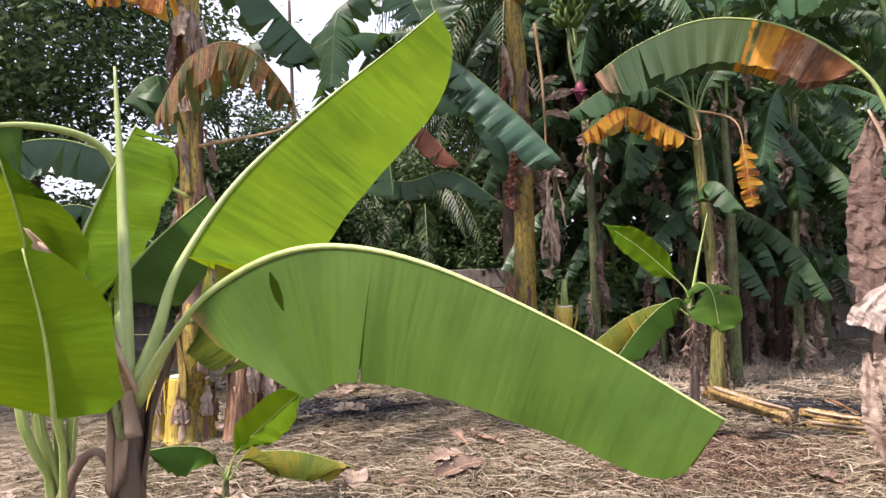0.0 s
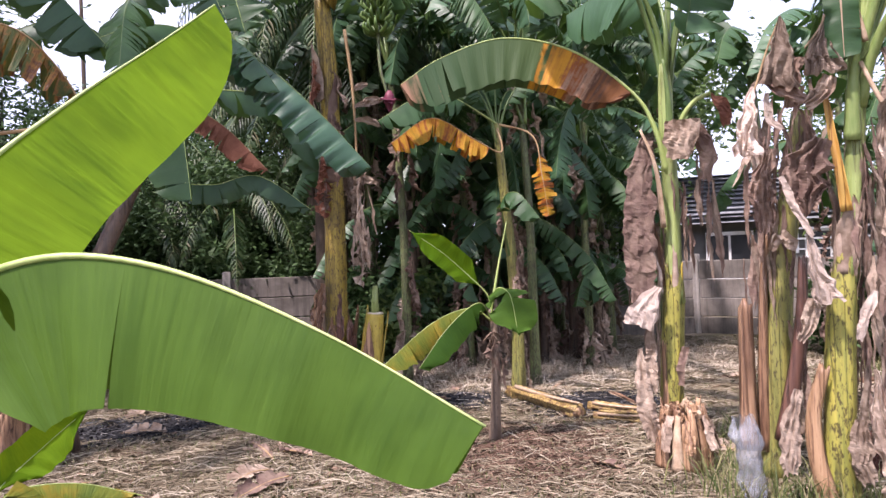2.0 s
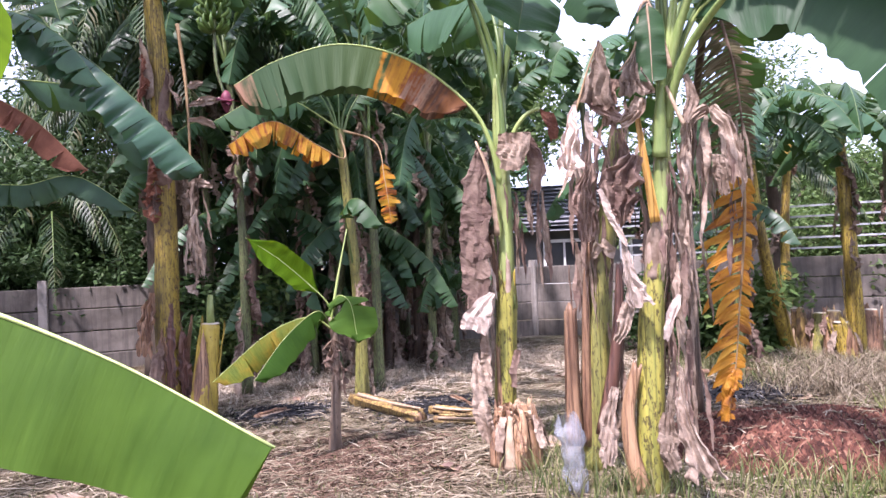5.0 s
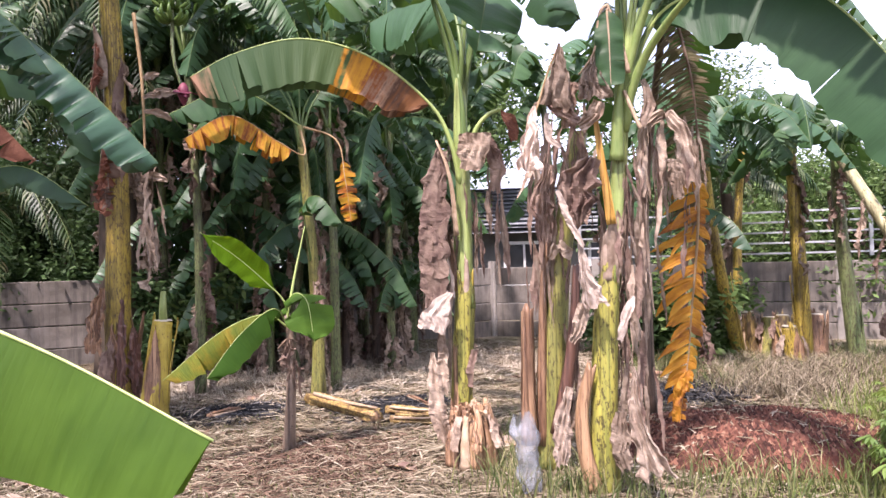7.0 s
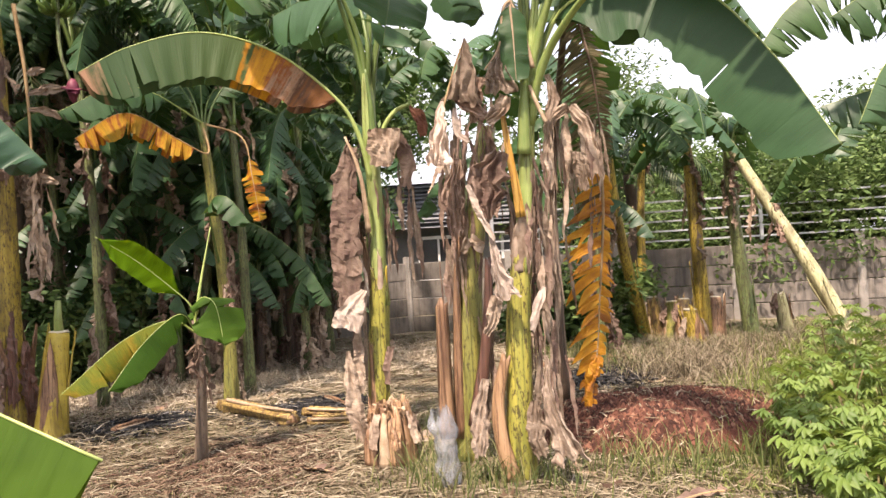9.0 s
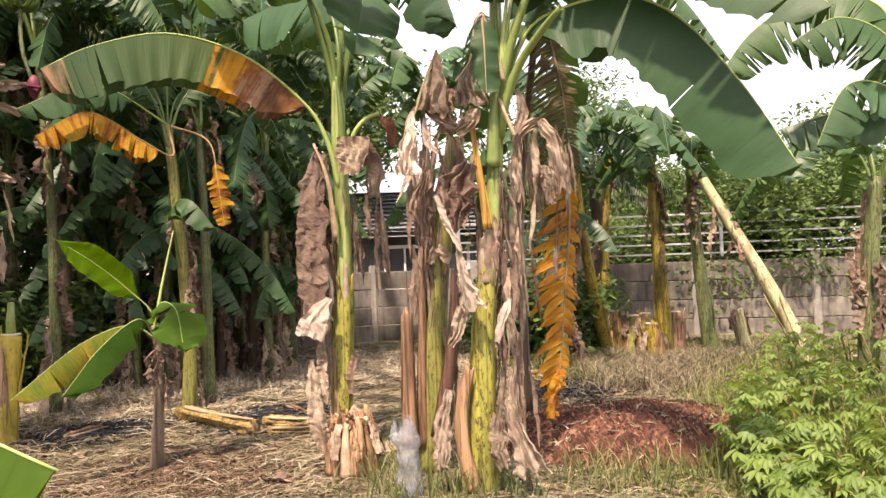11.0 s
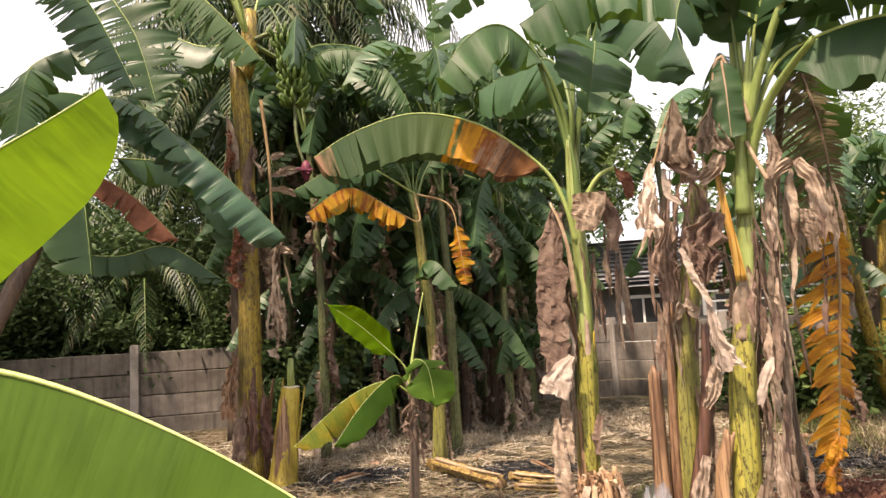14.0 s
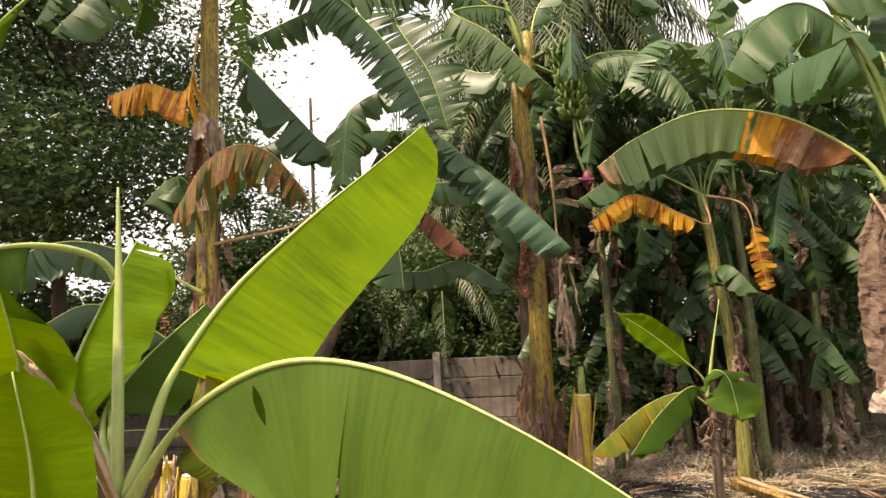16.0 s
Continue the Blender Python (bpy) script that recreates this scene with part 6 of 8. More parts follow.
    for k in range(4):
        z = 1.68 + 0.10 * k
        x = b2[0] + 0.08 + 0.015 * k
        sheath(p, [(x, b2[1] - 0.06, z - 0.2), (x + 0.01, b2[1] - 0.065, z), (x + 0.02, b2[1] - 0.07, z + 0.25)], 0.086, 2.3 * k + 3.9, 1.7, (DEAD, DEADMID, DEADDARK, DEAD)[k], 0.08, 250 + k)
    channel(p, [(3.358, 3.815, -0.002), (3.304, 3.861, 0.323), (3.299, 3.865, 0.607), (3.344, 3.801, 0.913)], 0.15, 0.085, TAN, "sheath", "tan peeling leaf base", open_to=(0.9, 0.4, 0), seed=18, fray=0.12)
    channel(p, [(b2[0] + 0.07, b2[1] - 0.06, 0.0), (b2[0] + 0.08, b2[1] - 0.06, 0.45), (b2[0] + 0.09, b2[1] - 0.07, 0.95)], 0.12, 0.03, STEMBRIGHT, open_to=(0.2, 0.9, 0), seed=19)

    o = thing("banana_plant", b1, "olive banana stem wrapped in peeling brown sheaths", "banana plant")
    stem(o, [(b1[0], b1[1], -0.05), (3.529, 4.512, 0.430), (3.567, 4.483, 1.071), (3.608, 4.451, 1.669), (3.675, 4.398, 2.130), (3.743, 4.342, 2.685)], 0.110, 0.075, STEM, seed=12)
    channel(o, [(3.291, 4.501, 0.204), (3.290, 4.501, 0.471), (3.293, 4.499, 0.872), (3.297, 4.497, 1.284)], 0.14, 0.105, SHEATH, "sheath", "tan peeling leaf base", open_to=(0.7, 0.7, 0), seed=20, fray=0.16)
    channel(o, [(3.406, 4.492, 0.183), (3.425, 4.478, 0.904), (3.448, 4.460, 1.537), (3.493, 4.427, 1.854)], 0.11, 0.04, SHEATH, open_to=(0.5, 0.9, 0), seed=21, fray=0.05)
    channel(o, [(3.472, 4.366, 0.283), (3.528, 4.297, 0.730), (3.578, 4.257, 1.174), (3.600, 4.239, 1.621)], 0.13, 0.06, REDSHEATH, "sheath", "dark red-brown peeling leaf base", open_to=(0.63, 0.78, 0), seed=22, fray=0.05)
    sheet(o, [(3.452, 4.382, 1.672), (3.488, 4.329, 1.769), (3.581, 4.255, 1.702)], [(0.02, 0.03), (0.04, 0.05), (0.05, 0.03)], DEADMID, folds=1.2, depth=0.3, seed=331)
    for k in range(16):
        q = Vector((b1[0], b1[1], 0)) + side * rnd.uniform(-0.16, 0.2) + Vector((-0.05, -0.08, rnd.uniform(1.6, 2.5)))
        ribbon(o, q, rnd.uniform(0.3, 0.9), rnd.uniform(0.02, 0.07), rnd.choice((DEAD, DEADDARK, DEADDARK)), rnd)
    for k in range(7):
        q = Vector((b1[0], b1[1], 0)) + side * rnd.uniform(0.06, 0.24) + Vector((-0.05, -0.1, rnd.uniform(0.5, 1.2)))
        ribbon(o, q, rnd.uniform(0.25, 0.5), rnd.uniform(0.03, 0.07), rnd.choice((DEAD, DEADDARK, REDSHEATH)), rnd)
    return p


dry_pair()


def orange_leaf():
    """The plant behind, of which a long orange leaf hangs down."""
    b = (5.497, 5.390, 0.000)
    p = thing("banana_plant", b, "dry banana plant with a long hanging orange shredded leaf", "banana plant")
    stem(p, [(b[0], b[1], -0.05), (b[0], b[1], 1.2), (b[0] + 0.02, b[1], 2.4), (4.513, 4.090, 3.818)], 0.06, 0.03, STEMDARK, seed=2)
    side = (0.78, -0.63, 0)
    shredded(p, [(4.520, 4.082, 3.841), (4.577, 4.019, 3.514), (4.631, 3.959, 3.091), (4.650, 3.937, 2.698), (4.650, 3.937, 2.309), (4.643, 3.945, 1.873)], (0.10, 0.38, 0.42, 0.34, 0.24), (0.05, 0.16, 0.14, 0.10, 0.05), 0.022, GREENBROWN, RIBDEAD, side, 61, 0.12, 0.35, "brown-green leaf torn into thin strips")
    shredded(p, [(4.614, 3.918, 2.306), (4.604, 3.913, 1.968), (4.568, 3.925, 1.585), (4.540, 3.956, 1.204), (4.515, 3.984, 0.823), (4.461, 4.043, 0.337)], (0.34, 0.44, 0.42, 0.36, 0.28, 0.20, 0.14), (0.10, 0.12, 0.12, 0.14, 0.12, 0.08, 0.06), 0.050, ORANGE, RIBDRY, side, 62, 0.04, 0.55, "long orange shredded leaf")
    sheet(p, [(4.490, 3.967, 0.732), (4.430, 4.003, 0.547), (4.411, 4.023, 0.320)], [(0.03, 0.04), (0.06, 0.05), (0.04, 0.02)], ORANGE, folds=2.0, depth=0.3, seed=332)
    rnd = random.Random(3)
    for k in range(16):
        q = Vector((4.433, 4.029, 2.310)) + Vector(side) * rnd.uniform(-0.2, 0.2) + Vector((0, 0, rnd.uniform(-0.5, 0.5)))
        ribbon(p, q, rnd.uniform(0.3, 0.8), rnd.uniform(0.02, 0.05), rnd.choice((DEAD, DEADDARK, DEADDARK)), rnd, 0.1)


orange_leaf()


# ---- plants on the far right ----
def lean_plant(base, mids, r, material, n, length, seed, label, crown_kw=None, dead=6):
    p = thing("banana_plant", base, label, "banana plant", "plants by the east wall")
    pts = [(base[0], base[1], -0.05), *mids]
    stem(p, pts, r, r * 0.62, material, seed=seed)
    top = Vector(mids[-1])
    crown(p, top, n, length, 0.5, seed, (GREEN, DEEP), **(crown_kw or {}))
    rnd = random.Random(seed)
    for k in range(dead):
        w = rnd.uniform(0, 6.28)
        q = Vector(mids[0]).lerp(top, rnd.uniform(0.2, 1.0))
        dead_leaf(p, (q.x + 0.1 * math.cos(w), q.y + 0.1 * math.sin(w), q.z), rnd.uniform(0.35, 0.9), rnd.uniform(0.1, 0.24), rnd.choice((DEAD, DEADDARK)), (0.1 * math.cos(w), 0.1 * math.sin(w)))
    for k in range(3):
        sheath(p, [pts[0], Vector(pts[0]).lerp(Vector(mids[0]), 0.5), Vector(pts[0]).lerp(Vector(mids[0]), 0.9)], r, 2 * k + seed, 1.3, material, 0.06, seed + k)
    return p


lean_plant((9.201, 7.150, -0.000), [(8.289, 6.762, 1.505), (8.067, 6.717, 2.425), (7.883, 6.624, 3.082)], 0.10, STEMGOLD, 8, 1.9, 41, "leaning yellow-stemmed banana plant by the wall", None, 2)
lean_plant((9.751, 6.472, 0.000), [(9.652, 6.439, 1.428), (9.628, 6.475, 2.406), (9.606, 6.508, 3.165)], 0.12, STEMGOLD, 8, 1.9, 42, "yellow-stemmed banana plant with dry remains by the wall", None, 8)
lean_plant((10.376, 6.042, 0.000), [(10.229, 6.092, 1.299), (10.111, 6.095, 2.190), (10.016, 6.058, 3.021)], 0.12, STEMGREEN, 5, 1.8, 43, "green-stemmed banana plant by the wall")
lean_plant((9.856, 4.196, 0.000), [(9.813, 4.768, 1.130), (9.785, 5.258, 1.992), (9.678, 5.844, 3.085)], 0.115, STEMPALE, 4, 1.6, 44, "strongly leaning pale banana plant by the wall", None, 3)
lean_plant((8.185, 2.972, 0.000), [(8.200, 2.931, 1.214), (8.223, 2.866, 1.933), (8.239, 2.820, 2.409)], 0.11, STEMGREEN, 5, 1.8, 45, "banana plant with drying leaves by the wall", None, 8)
def right_plant():
    b = (6.604, 2.048, 0.000)
    p = thing("banana_plant", b, "banana plant with torn green leaves reaching over the cassava", "banana plant")
    top = Vector((6.644, 1.917, 2.743))
    stem(p, [(b[0], b[1], -0.05), (b[0], b[1], 1.4), top], 0.12, 0.07, STEMGREEN, seed=3)
    leaf(p, [top, (6.382, 2.085, 3.593), (6.107, 2.534, 3.749), (5.843, 2.869, 3.542), (5.629, 3.062, 3.195)], 0.85, GREEN, 0.2, 0.03, PETIOLE, "torn green leaf", fold=(60, 60), tears=26, gap=0.3)
    leaf(p, [top, (6.210, 1.970, 3.264), (5.909, 2.222, 3.469), (5.596, 2.457, 3.281)], 0.8, GREEN, 0.2, 0.03, PETIOLE, "torn green leaf", fold=(55, 55), tears=20, gap=0.25)
    leaf(p, [top, (6.391, 2.058, 2.751), (6.174, 2.368, 2.781), (5.912, 2.728, 2.678)], 0.6, DEEP, 0.2, 0.025, PETIOLE, "", fold=(60, 60), tears=8)
    leaf(p, [top, (6.088, 2.019, 2.924), (5.818, 2.181, 2.893), (5.650, 2.330, 2.450)], 0.6, DEEP, 0.2, 0.025, PETIOLE, "", fold=(60, 60), tears=14)


right_plant()
for q, h, r, mat in (((9.417, 7.110, 0.000), 0.76, 0.15, STEMOLD), ((9.396, 6.804, 0.000), 0.68, 0.14, STEM), ((9.249, 6.496, 0.000), 0.74, 0.12, STEMOLD), ((9.371, 6.320, 0.000), 0.6, 0.13, STEMGOLD), ((9.926, 6.388, 0.000), 0.72, 0.13, SHEATH), ((11.060, 5.842, 0.000), 0.7, 0.1, STEMPALE)):
    cut_stem(q, h, r, mat, (0.14 * math.sin(31 * h + 90 * r), 0.05), 0, "cut banana stump with fibrous brown sheaths", "stumps by the wall")


# ---- rows of plants further back ----
def back_plant(base, h, r, n, length, seed, material=STEMGREEN, dead=5, mats=(DEEP, GREEN, DEEP), w=0.5, up=(0.2, 0.8), skirt=True):
    p = thing("banana_plant", base, "dark green banana plant in the thicket by the wall", "banana plant", "plants in the thicket")
    rnd = random.Random(seed)
    top = Vector((base[0] + rnd.uniform(-0.15, 0.15), base[1] + rnd.uniform(-0.1, 0.1), h))
    stem(p, [(base[0], base[1], -0.05), (base[0], base[1], h * 0.5), top], r, r * 0.6, material, seed=seed, sides=10)
    crown(p, top, n, length, w, seed, mats, up)
    if h > 1.8 and skirt:
        crown(p, Vector((base[0], base[1], h * 0.68)), max(3, n // 2), length * 0.85, w, seed + 500, mats, (-0.5, 0.1), 0.7)
    for k in range(dead):
        a = rnd.uniform(0, 6.28)
        z = 0.5 + (h - 0.6) * rnd.random() ** 1.5
        dead_leaf(p, (base[0] + 0.12 * math.cos(a), base[1] + 0.12 * math.sin(a), z), rnd.uniform(0.35, 1.0), rnd.uniform(0.12, 0.30), rnd.choice((DEAD, DEADDARK, DEADMID)), (0.14 * math.cos(a), 0.14 * math.sin(a)), rib=False)
    return p


back_plant((3.405, 10.053, 0.000), 2.9, 0.08, 8, 2.0, 51, STEMDARK, 12)
back_plant((3.245, 10.524, 0.000), 2.4, 0.10, 7, 1.9, 52, STEMGREEN)
back_plant((4.730, 10.831, 0.000), 2.5, 0.11, 7, 1.9, 53, STEMDARK, 9)
back_plant((5.032, 10.916, 0.000), 2.2, 0.10, 6, 1.8, 54, STEMDARK, 9)
back_plant((2.815, 11.264, 0.000), 2.0, 0.10, 8, 1.8, 55, STEMDARK, 8)
back_plant((2.483, 11.953, 0.000), 1.7, 0.10, 8, 1.8, 56, STEMGREEN, 6)
back_plant((5.515, 11.129, 0.000), 2.6, 0.11, 8, 1.5, 57, STEMGREEN, 6)
back_plant((4.524, 11.777, 0.000), 1.5, 0.09, 7, 1.6, 58, STEMGREEN, 4)
back_plant((1.992, 10.825, 0.000), 3.2, 0.12, 8, 2.1, 59, STEMDARK, 4)
back_plant((3.229, 12.087, 0.000), 3.4, 0.12, 8, 2.2, 60, STEMGREEN, 4)
back_plant((4.924, 11.943, 0.000), 3.6, 0.12, 8, 2.2, 61, STEMGREEN, 4)
back_plant((7.696, 6.770, 0.000), 3.0, 0.07, 7, 1.4, 62, STEMGREEN, 6)


for k, (q, h) in enumerate((((3.009, 11.671, 0.000), 4.55), ((4.156, 11.747, 0.000), 4.8), ((4.933, 10.904, 0.000), 4.45), ((6.184, 10.605, 0.000), 4.75), ((7.961, 8.562, 0.000), 4.1), ((2.282, 11.197, 0.000), 4.6), ((2.364, 12.322, 0.000), 4.9), ((1.340, 12.356, 0.000), 5.3), ((2.817, 10.557, 0.000), 5.0), ((0.78, 13.30, 0.000), 5.6), ((1.434, 11.451, 0.000), 5.0))):
    back_plant(q, h, 0.075, 9, 2.3, 700 + k, STEMGREEN, 18, (GREEN, DEEP, DEEP), 0.62, (0.1, 0.9), k % 2 == 0)


def special_back_leaves():
    b = (2.873, 8.439, 0.000)
    p = thing("banana_plant", b, "banana plant with a bright yellow drying leaf", "banana plant", "plants in the thicket")
    top = Vector((2.666, 8.312, 3.396))
    stem(p, [(b[0], b[1], -0.05), (b[0], b[1], 1.2), top], 0.085, 0.05, STEM, seed=7)
    for k in range(10):
        dead_leaf(p, (b[0] + 0.08 * math.cos(k), b[1] + 0.08 * math.sin(k), 0.6 + 0.22 * k), 0.6, 0.14, DEADDARK if k % 2 else DEAD, (0.08 * math.cos(k), 0.05 * math.sin(k)))
    leaf(p, [top, (2.654, 8.106, 3.004), (2.306, 8.002, 3.125), (1.754, 7.934, 3.378), (1.230, 7.827, 3.059)], 0.56, YELLOWED, 0.3, 0.018, RIBDRY, "yellow leaf with brown bars", out=((0.05, -0.3, -1), (0.05, 0.5, -1)), hang=0.5, curl=4, tears=14, gap=0.2, ragged=8)
    leaf(p, [top, (3.050, 8.068, 3.200), (3.105, 7.944, 2.720), (3.160, 7.904, 2.180)], 0.30, YELLOWED, 0.5, 0.016, RIBDRY, "", out=((1, 0, -0.3), (-0.4, 1, 0)), tears=14, gap=0.3)
    leaf(p, [(2.80, 8.39, 1.7), (2.60, 8.0, 2.35), (2.70, 7.722, 2.46), (2.892, 7.492, 2.127)], 0.42, GREEN, 0.42, 0.016, DARKRIB, "", fold=(45, 45), tears=4)
    leaf(p, [top, (2.046, 7.968, 3.626), (1.600, 7.761, 3.599), (1.061, 7.649, 3.278)], 0.55, GREEN, 0.3, 0.016, None, "", fold=(60, 60), tears=8)
    leaf(p, [(3.095, 8.412, 3.419), (3.109, 8.407, 4.397), (3.142, 8.501, 5.202), (3.160, 8.601, 6.438)], 0.5, GREEN, 0.3, 0.022, DARKRIB, "upright torn leaf", out=((0.5, -0.8, 0), (0.2, 0.9, 0)), tears=30, gap=0.35, ragged=10, curl=20)
    leaf(p, [(3.127, 8.613, 3.458), (2.841, 8.813, 4.649), (2.688, 8.964, 5.397), (2.428, 9.138, 6.324)], 0.55, GREEN, 0.3, 0.022, DARKRIB, "", out=((-0.9, -0.3, -0.3), (0.5, 0.8, -0.2)), tears=30, gap=0.35, ragged=10, curl=14)
    crown(p, top, 7, 1.7, 0.5, 91, (DEEP, GREEN), (0.4, 1.0), -1.7, arc=(0.0, 3.6))


special_back_leaves()


# ---- ground things: heap of red soil, ash, stems, stump, bag ----
def mound(name, centre, rx, ry, h, material, label, category, seed, turn=0.0, rough=0.10):
    bm = bmesh.new()
    n, k = 16, 40
    c = Vector(centre)
    rings = []
    for i in range(n + 1):
        f = i / n
        ring = []
        for j in range(k):
            w = 6.28319 * j / k
            e = 1 + 0.22 * noise.noise(Vector((math.cos(w) * 1.3, math.sin(w) * 1.3, seed)))
            x, y = rx * f * e * math.cos(w), ry * f * e * math.sin(w)
            x, y = x * math.cos(turn) - y * math.sin(turn), x * math.sin(turn) + y * math.cos(turn)
            q = Vector((c.x + x, c.y + y, 0))
            z = h * (1 - f ** 2.2) + rough * h * (noise.noise(q * 5 + Vector((0, 0, seed))) + 0.7 * noise.noise(q * 14)) * (1 - f) ** 0.4
            q.z = ground_height(q.x, q.y) + z + 0.012 - 0.05 * (f == 1)
            ring.append(bm.verts.new(q))
            if i == 0:
                break
        rings.append(ring)
    for j in range(k):
        bm.faces.new((rings[0][0], rings[1][j], rings[1][(j + 1) % k]))
    for a, b in zip(rings[1:], rings[2:]):
        for j in range(k):
            bm.faces.new((a[j], b[j], b[(j + 1) % k], a[(j + 1) % k]))
    return tagged(part(name, bm, material, None, "", True, (c.x, c.y, 0)), label, category)


REDSOIL = plain_material("red_soil", (0.080, 0.030, 0.020), (0.135, 0.054, 0.036), 7.0, 0.95, 1.0, 0.1, (1, 1, 1), 0.0, 45.0)
ASH = plain_material("ash", (0.012, 0.012, 0.013), (0.042, 0.041, 0.041), 6.0, 0.95, 1.0, 0.1, (1, 1, 1), 0.0, 38.0)
mound("soil_mound", (5.45, 4.0, 0), 1.38, 0.95, 0.28, REDSOIL, "low heap of loose red-brown soil", "soil heap", 3.0, -0.6, 0.10)
mound("ash_patch", (3.41, 7.31, 0), 0.85, 0.62, 0.03, ASH, "burnt black ash patch on the ground", "ash", 5.0, 0.2, 1.2)
mound("ash_patch", (1.82, 8.14, 0), 0.75, 0.38, 0.03, ASH, "burnt grey ash patch on the ground", "ash", 6.0, 0.1, 1.2)
mound("ash_patch", (6.847, 6.004, 0.000), 1.1, 0.5, 0.018, ASH, "burnt grey ash patch beside the soil heap", "ash", 7.0, -0.7, 1.2)
mound("ash_patch", (-1.654, 8.036, 0.000), 1.0, 0.5, 0.018, ASH, "burnt grey ash patch behind the young plant", "ash", 8.0, 0.1, 1.2)


def log(a, b, r, material, label, seed):
    a, b = Vector(a), Vector(b)
    a.z = b.z = r * 0.6
    t = thing("banana_log", (a + b) / 2, label, "banana log", "cut stems on the ground")
    c, _ = spline([a, (a + b) / 2 + Vector((0.02, 0.03, 0.01)), b], 10)
    bm = bmesh.new()
    tube(bm, c, [r * (0.9 + 0.15 * math.sin(i * 1.3 + seed)) for i in range(11)], 14, 0.34, seed, True, 4)
    part("stem_piece", bm, material, t)
    d = (b - a).normalized()
    bm = bmesh.new()
    tube(bm, [b + d * 0.003, b + d * 0.02], [r * 0.78, r * 0.62], 12, 0.35, 3)
    part("cut_face", bm, TAN, t)
    # split layers that gape from the stem
    up = Vector((0, 0, 1))
    side = d.cross(up)
    for k in range(3):
        w = -0.9 + 0.8 * k + 0.3 * seed
        o = (up * math.cos(w) + side * math.sin(w)) * r
        bm = bmesh.new()
        strip, _ = spline([a.lerp(b, 0.1) + o * 1.02, a.lerp(b, 0.6) + o * 1.05, b + d * 0.06 * (k % 3) + o * (1.15 + 0.25 * (k % 2))], 8)
        tube(bm, strip, [r * (0.30 - 0.02 * i) for i in range(9)], 6, 0.3, seed + k)
        part("split_layer", bm, CHIP if k % 2 else material, t)


log((2.659, 8.096, 0.000), (2.908, 6.702, 0.000), 0.088, LOGSKIN, "cut brownish banana stem lying on the ground", 1)
log((3.184, 7.018, 0.000), (3.495, 6.499, 0.000), 0.062, LOGSKIN, "split pale banana stem lying beside the ash", 2)
log((3.042, 6.615, 0.000), (3.425, 6.256, 0.000), 0.055, LOGSKIN, "split pale banana stem lying beside the ash", 3)
log((3.778, 7.722, 0.000), (3.730, 6.991, 0.000), 0.03, SHEATH, "thin pale stem piece on the ash", 4)
log((1.450, 7.961, -0.000), (1.828, 8.166, 0.000), 0.04, SHEATH, "pinkish brown sheath piece on the ground", 5)
log((7.576, 6.849, -0.000), (8.361, 6.373, 0.000), 0.05, TAN, "pale stem lying behind the ash", 6)
log((6.830, 7.117, 0.000), (7.532, 6.916, 0.000), 0.045, SHEATH, "pale stem lying behind the ash", 7)


def stump():
    b = (3.019, 4.936, 0.000)
    t = thing("banana_stump", b, "brown banana stump with a frayed top", "banana stump")
    stem(t, [(b[0], b[1], -0.04), (b[0], b[1], 0.2), (b[0], b[1], 0.38)], 0.19, 0.15, SHEATH, seed=31)
    rnd = random.Random(2)
    for k in range(15):
        w = 0.42 * k + rnd.uniform(-0.12, 0.12)
        o = Vector((math.cos(w), math.sin(w), 0))
        q = Vector((b[0], b[1], 0)) + o * (0.20 if k % 2 else 0.185)
        h = rnd.uniform(0.34, 0.52)
        channel(t, [q, q + Vector((0, 0, h * 0.55)), q - o * 0.03 + Vector((0, 0, h * 0.85)), q - o * rnd.uniform(0.02, 0.09) + Vector((0, 0, h))], 0.12, 0.05, rnd.choice((TAN, SHEATH, CHIP, TAN)), "sheath", open_to=tuple(-o), seed=70 + k, n=10, fray=0.06)
    for k in range(90):
        w, r = rnd.uniform(0, 6.28), 0.165 * math.sqrt(rnd.random())
        bm = bmesh.new()
        box(bm, (b[0] + r * math.cos(w), b[1] + r * math.sin(w), 0.40 + 0.5 * (0.165 - r) + rnd.uniform(-0.02, 0.03)), (rnd.uniform(0.015, 0.05), rnd.uniform(0.008, 0.022), rnd.uniform(0.02, 0.07)), w, 0.014, k)
        part("frayed_chip", bm, (TAN, CHIP, SHEATH)[k % 3], t, smooth=False)
    for k in range(4):
        a = -2.7 + 0.75 * k
        q = Vector((b[0] + 0.19 * math.cos(a), b[1] + 0.19 * math.sin(a), 0.42 - 0.03 * (k % 2)))
        sheet(t, [q, q + Vector((0.05 * math.cos(a), 0.05 * math.sin(a), -0.10)), q + Vector((0.09 * math.cos(a), 0.09 * math.sin(a), -0.24))], [(0.02, 0.03), (0.05, 0.045), (0.03, 0.045)], (DEAD, TAN, DEADMID)[k % 3], (-math.sin(a), math.cos(a), 0), 1.2, 0.25, curl=0.5, cell=0.016)


stump()


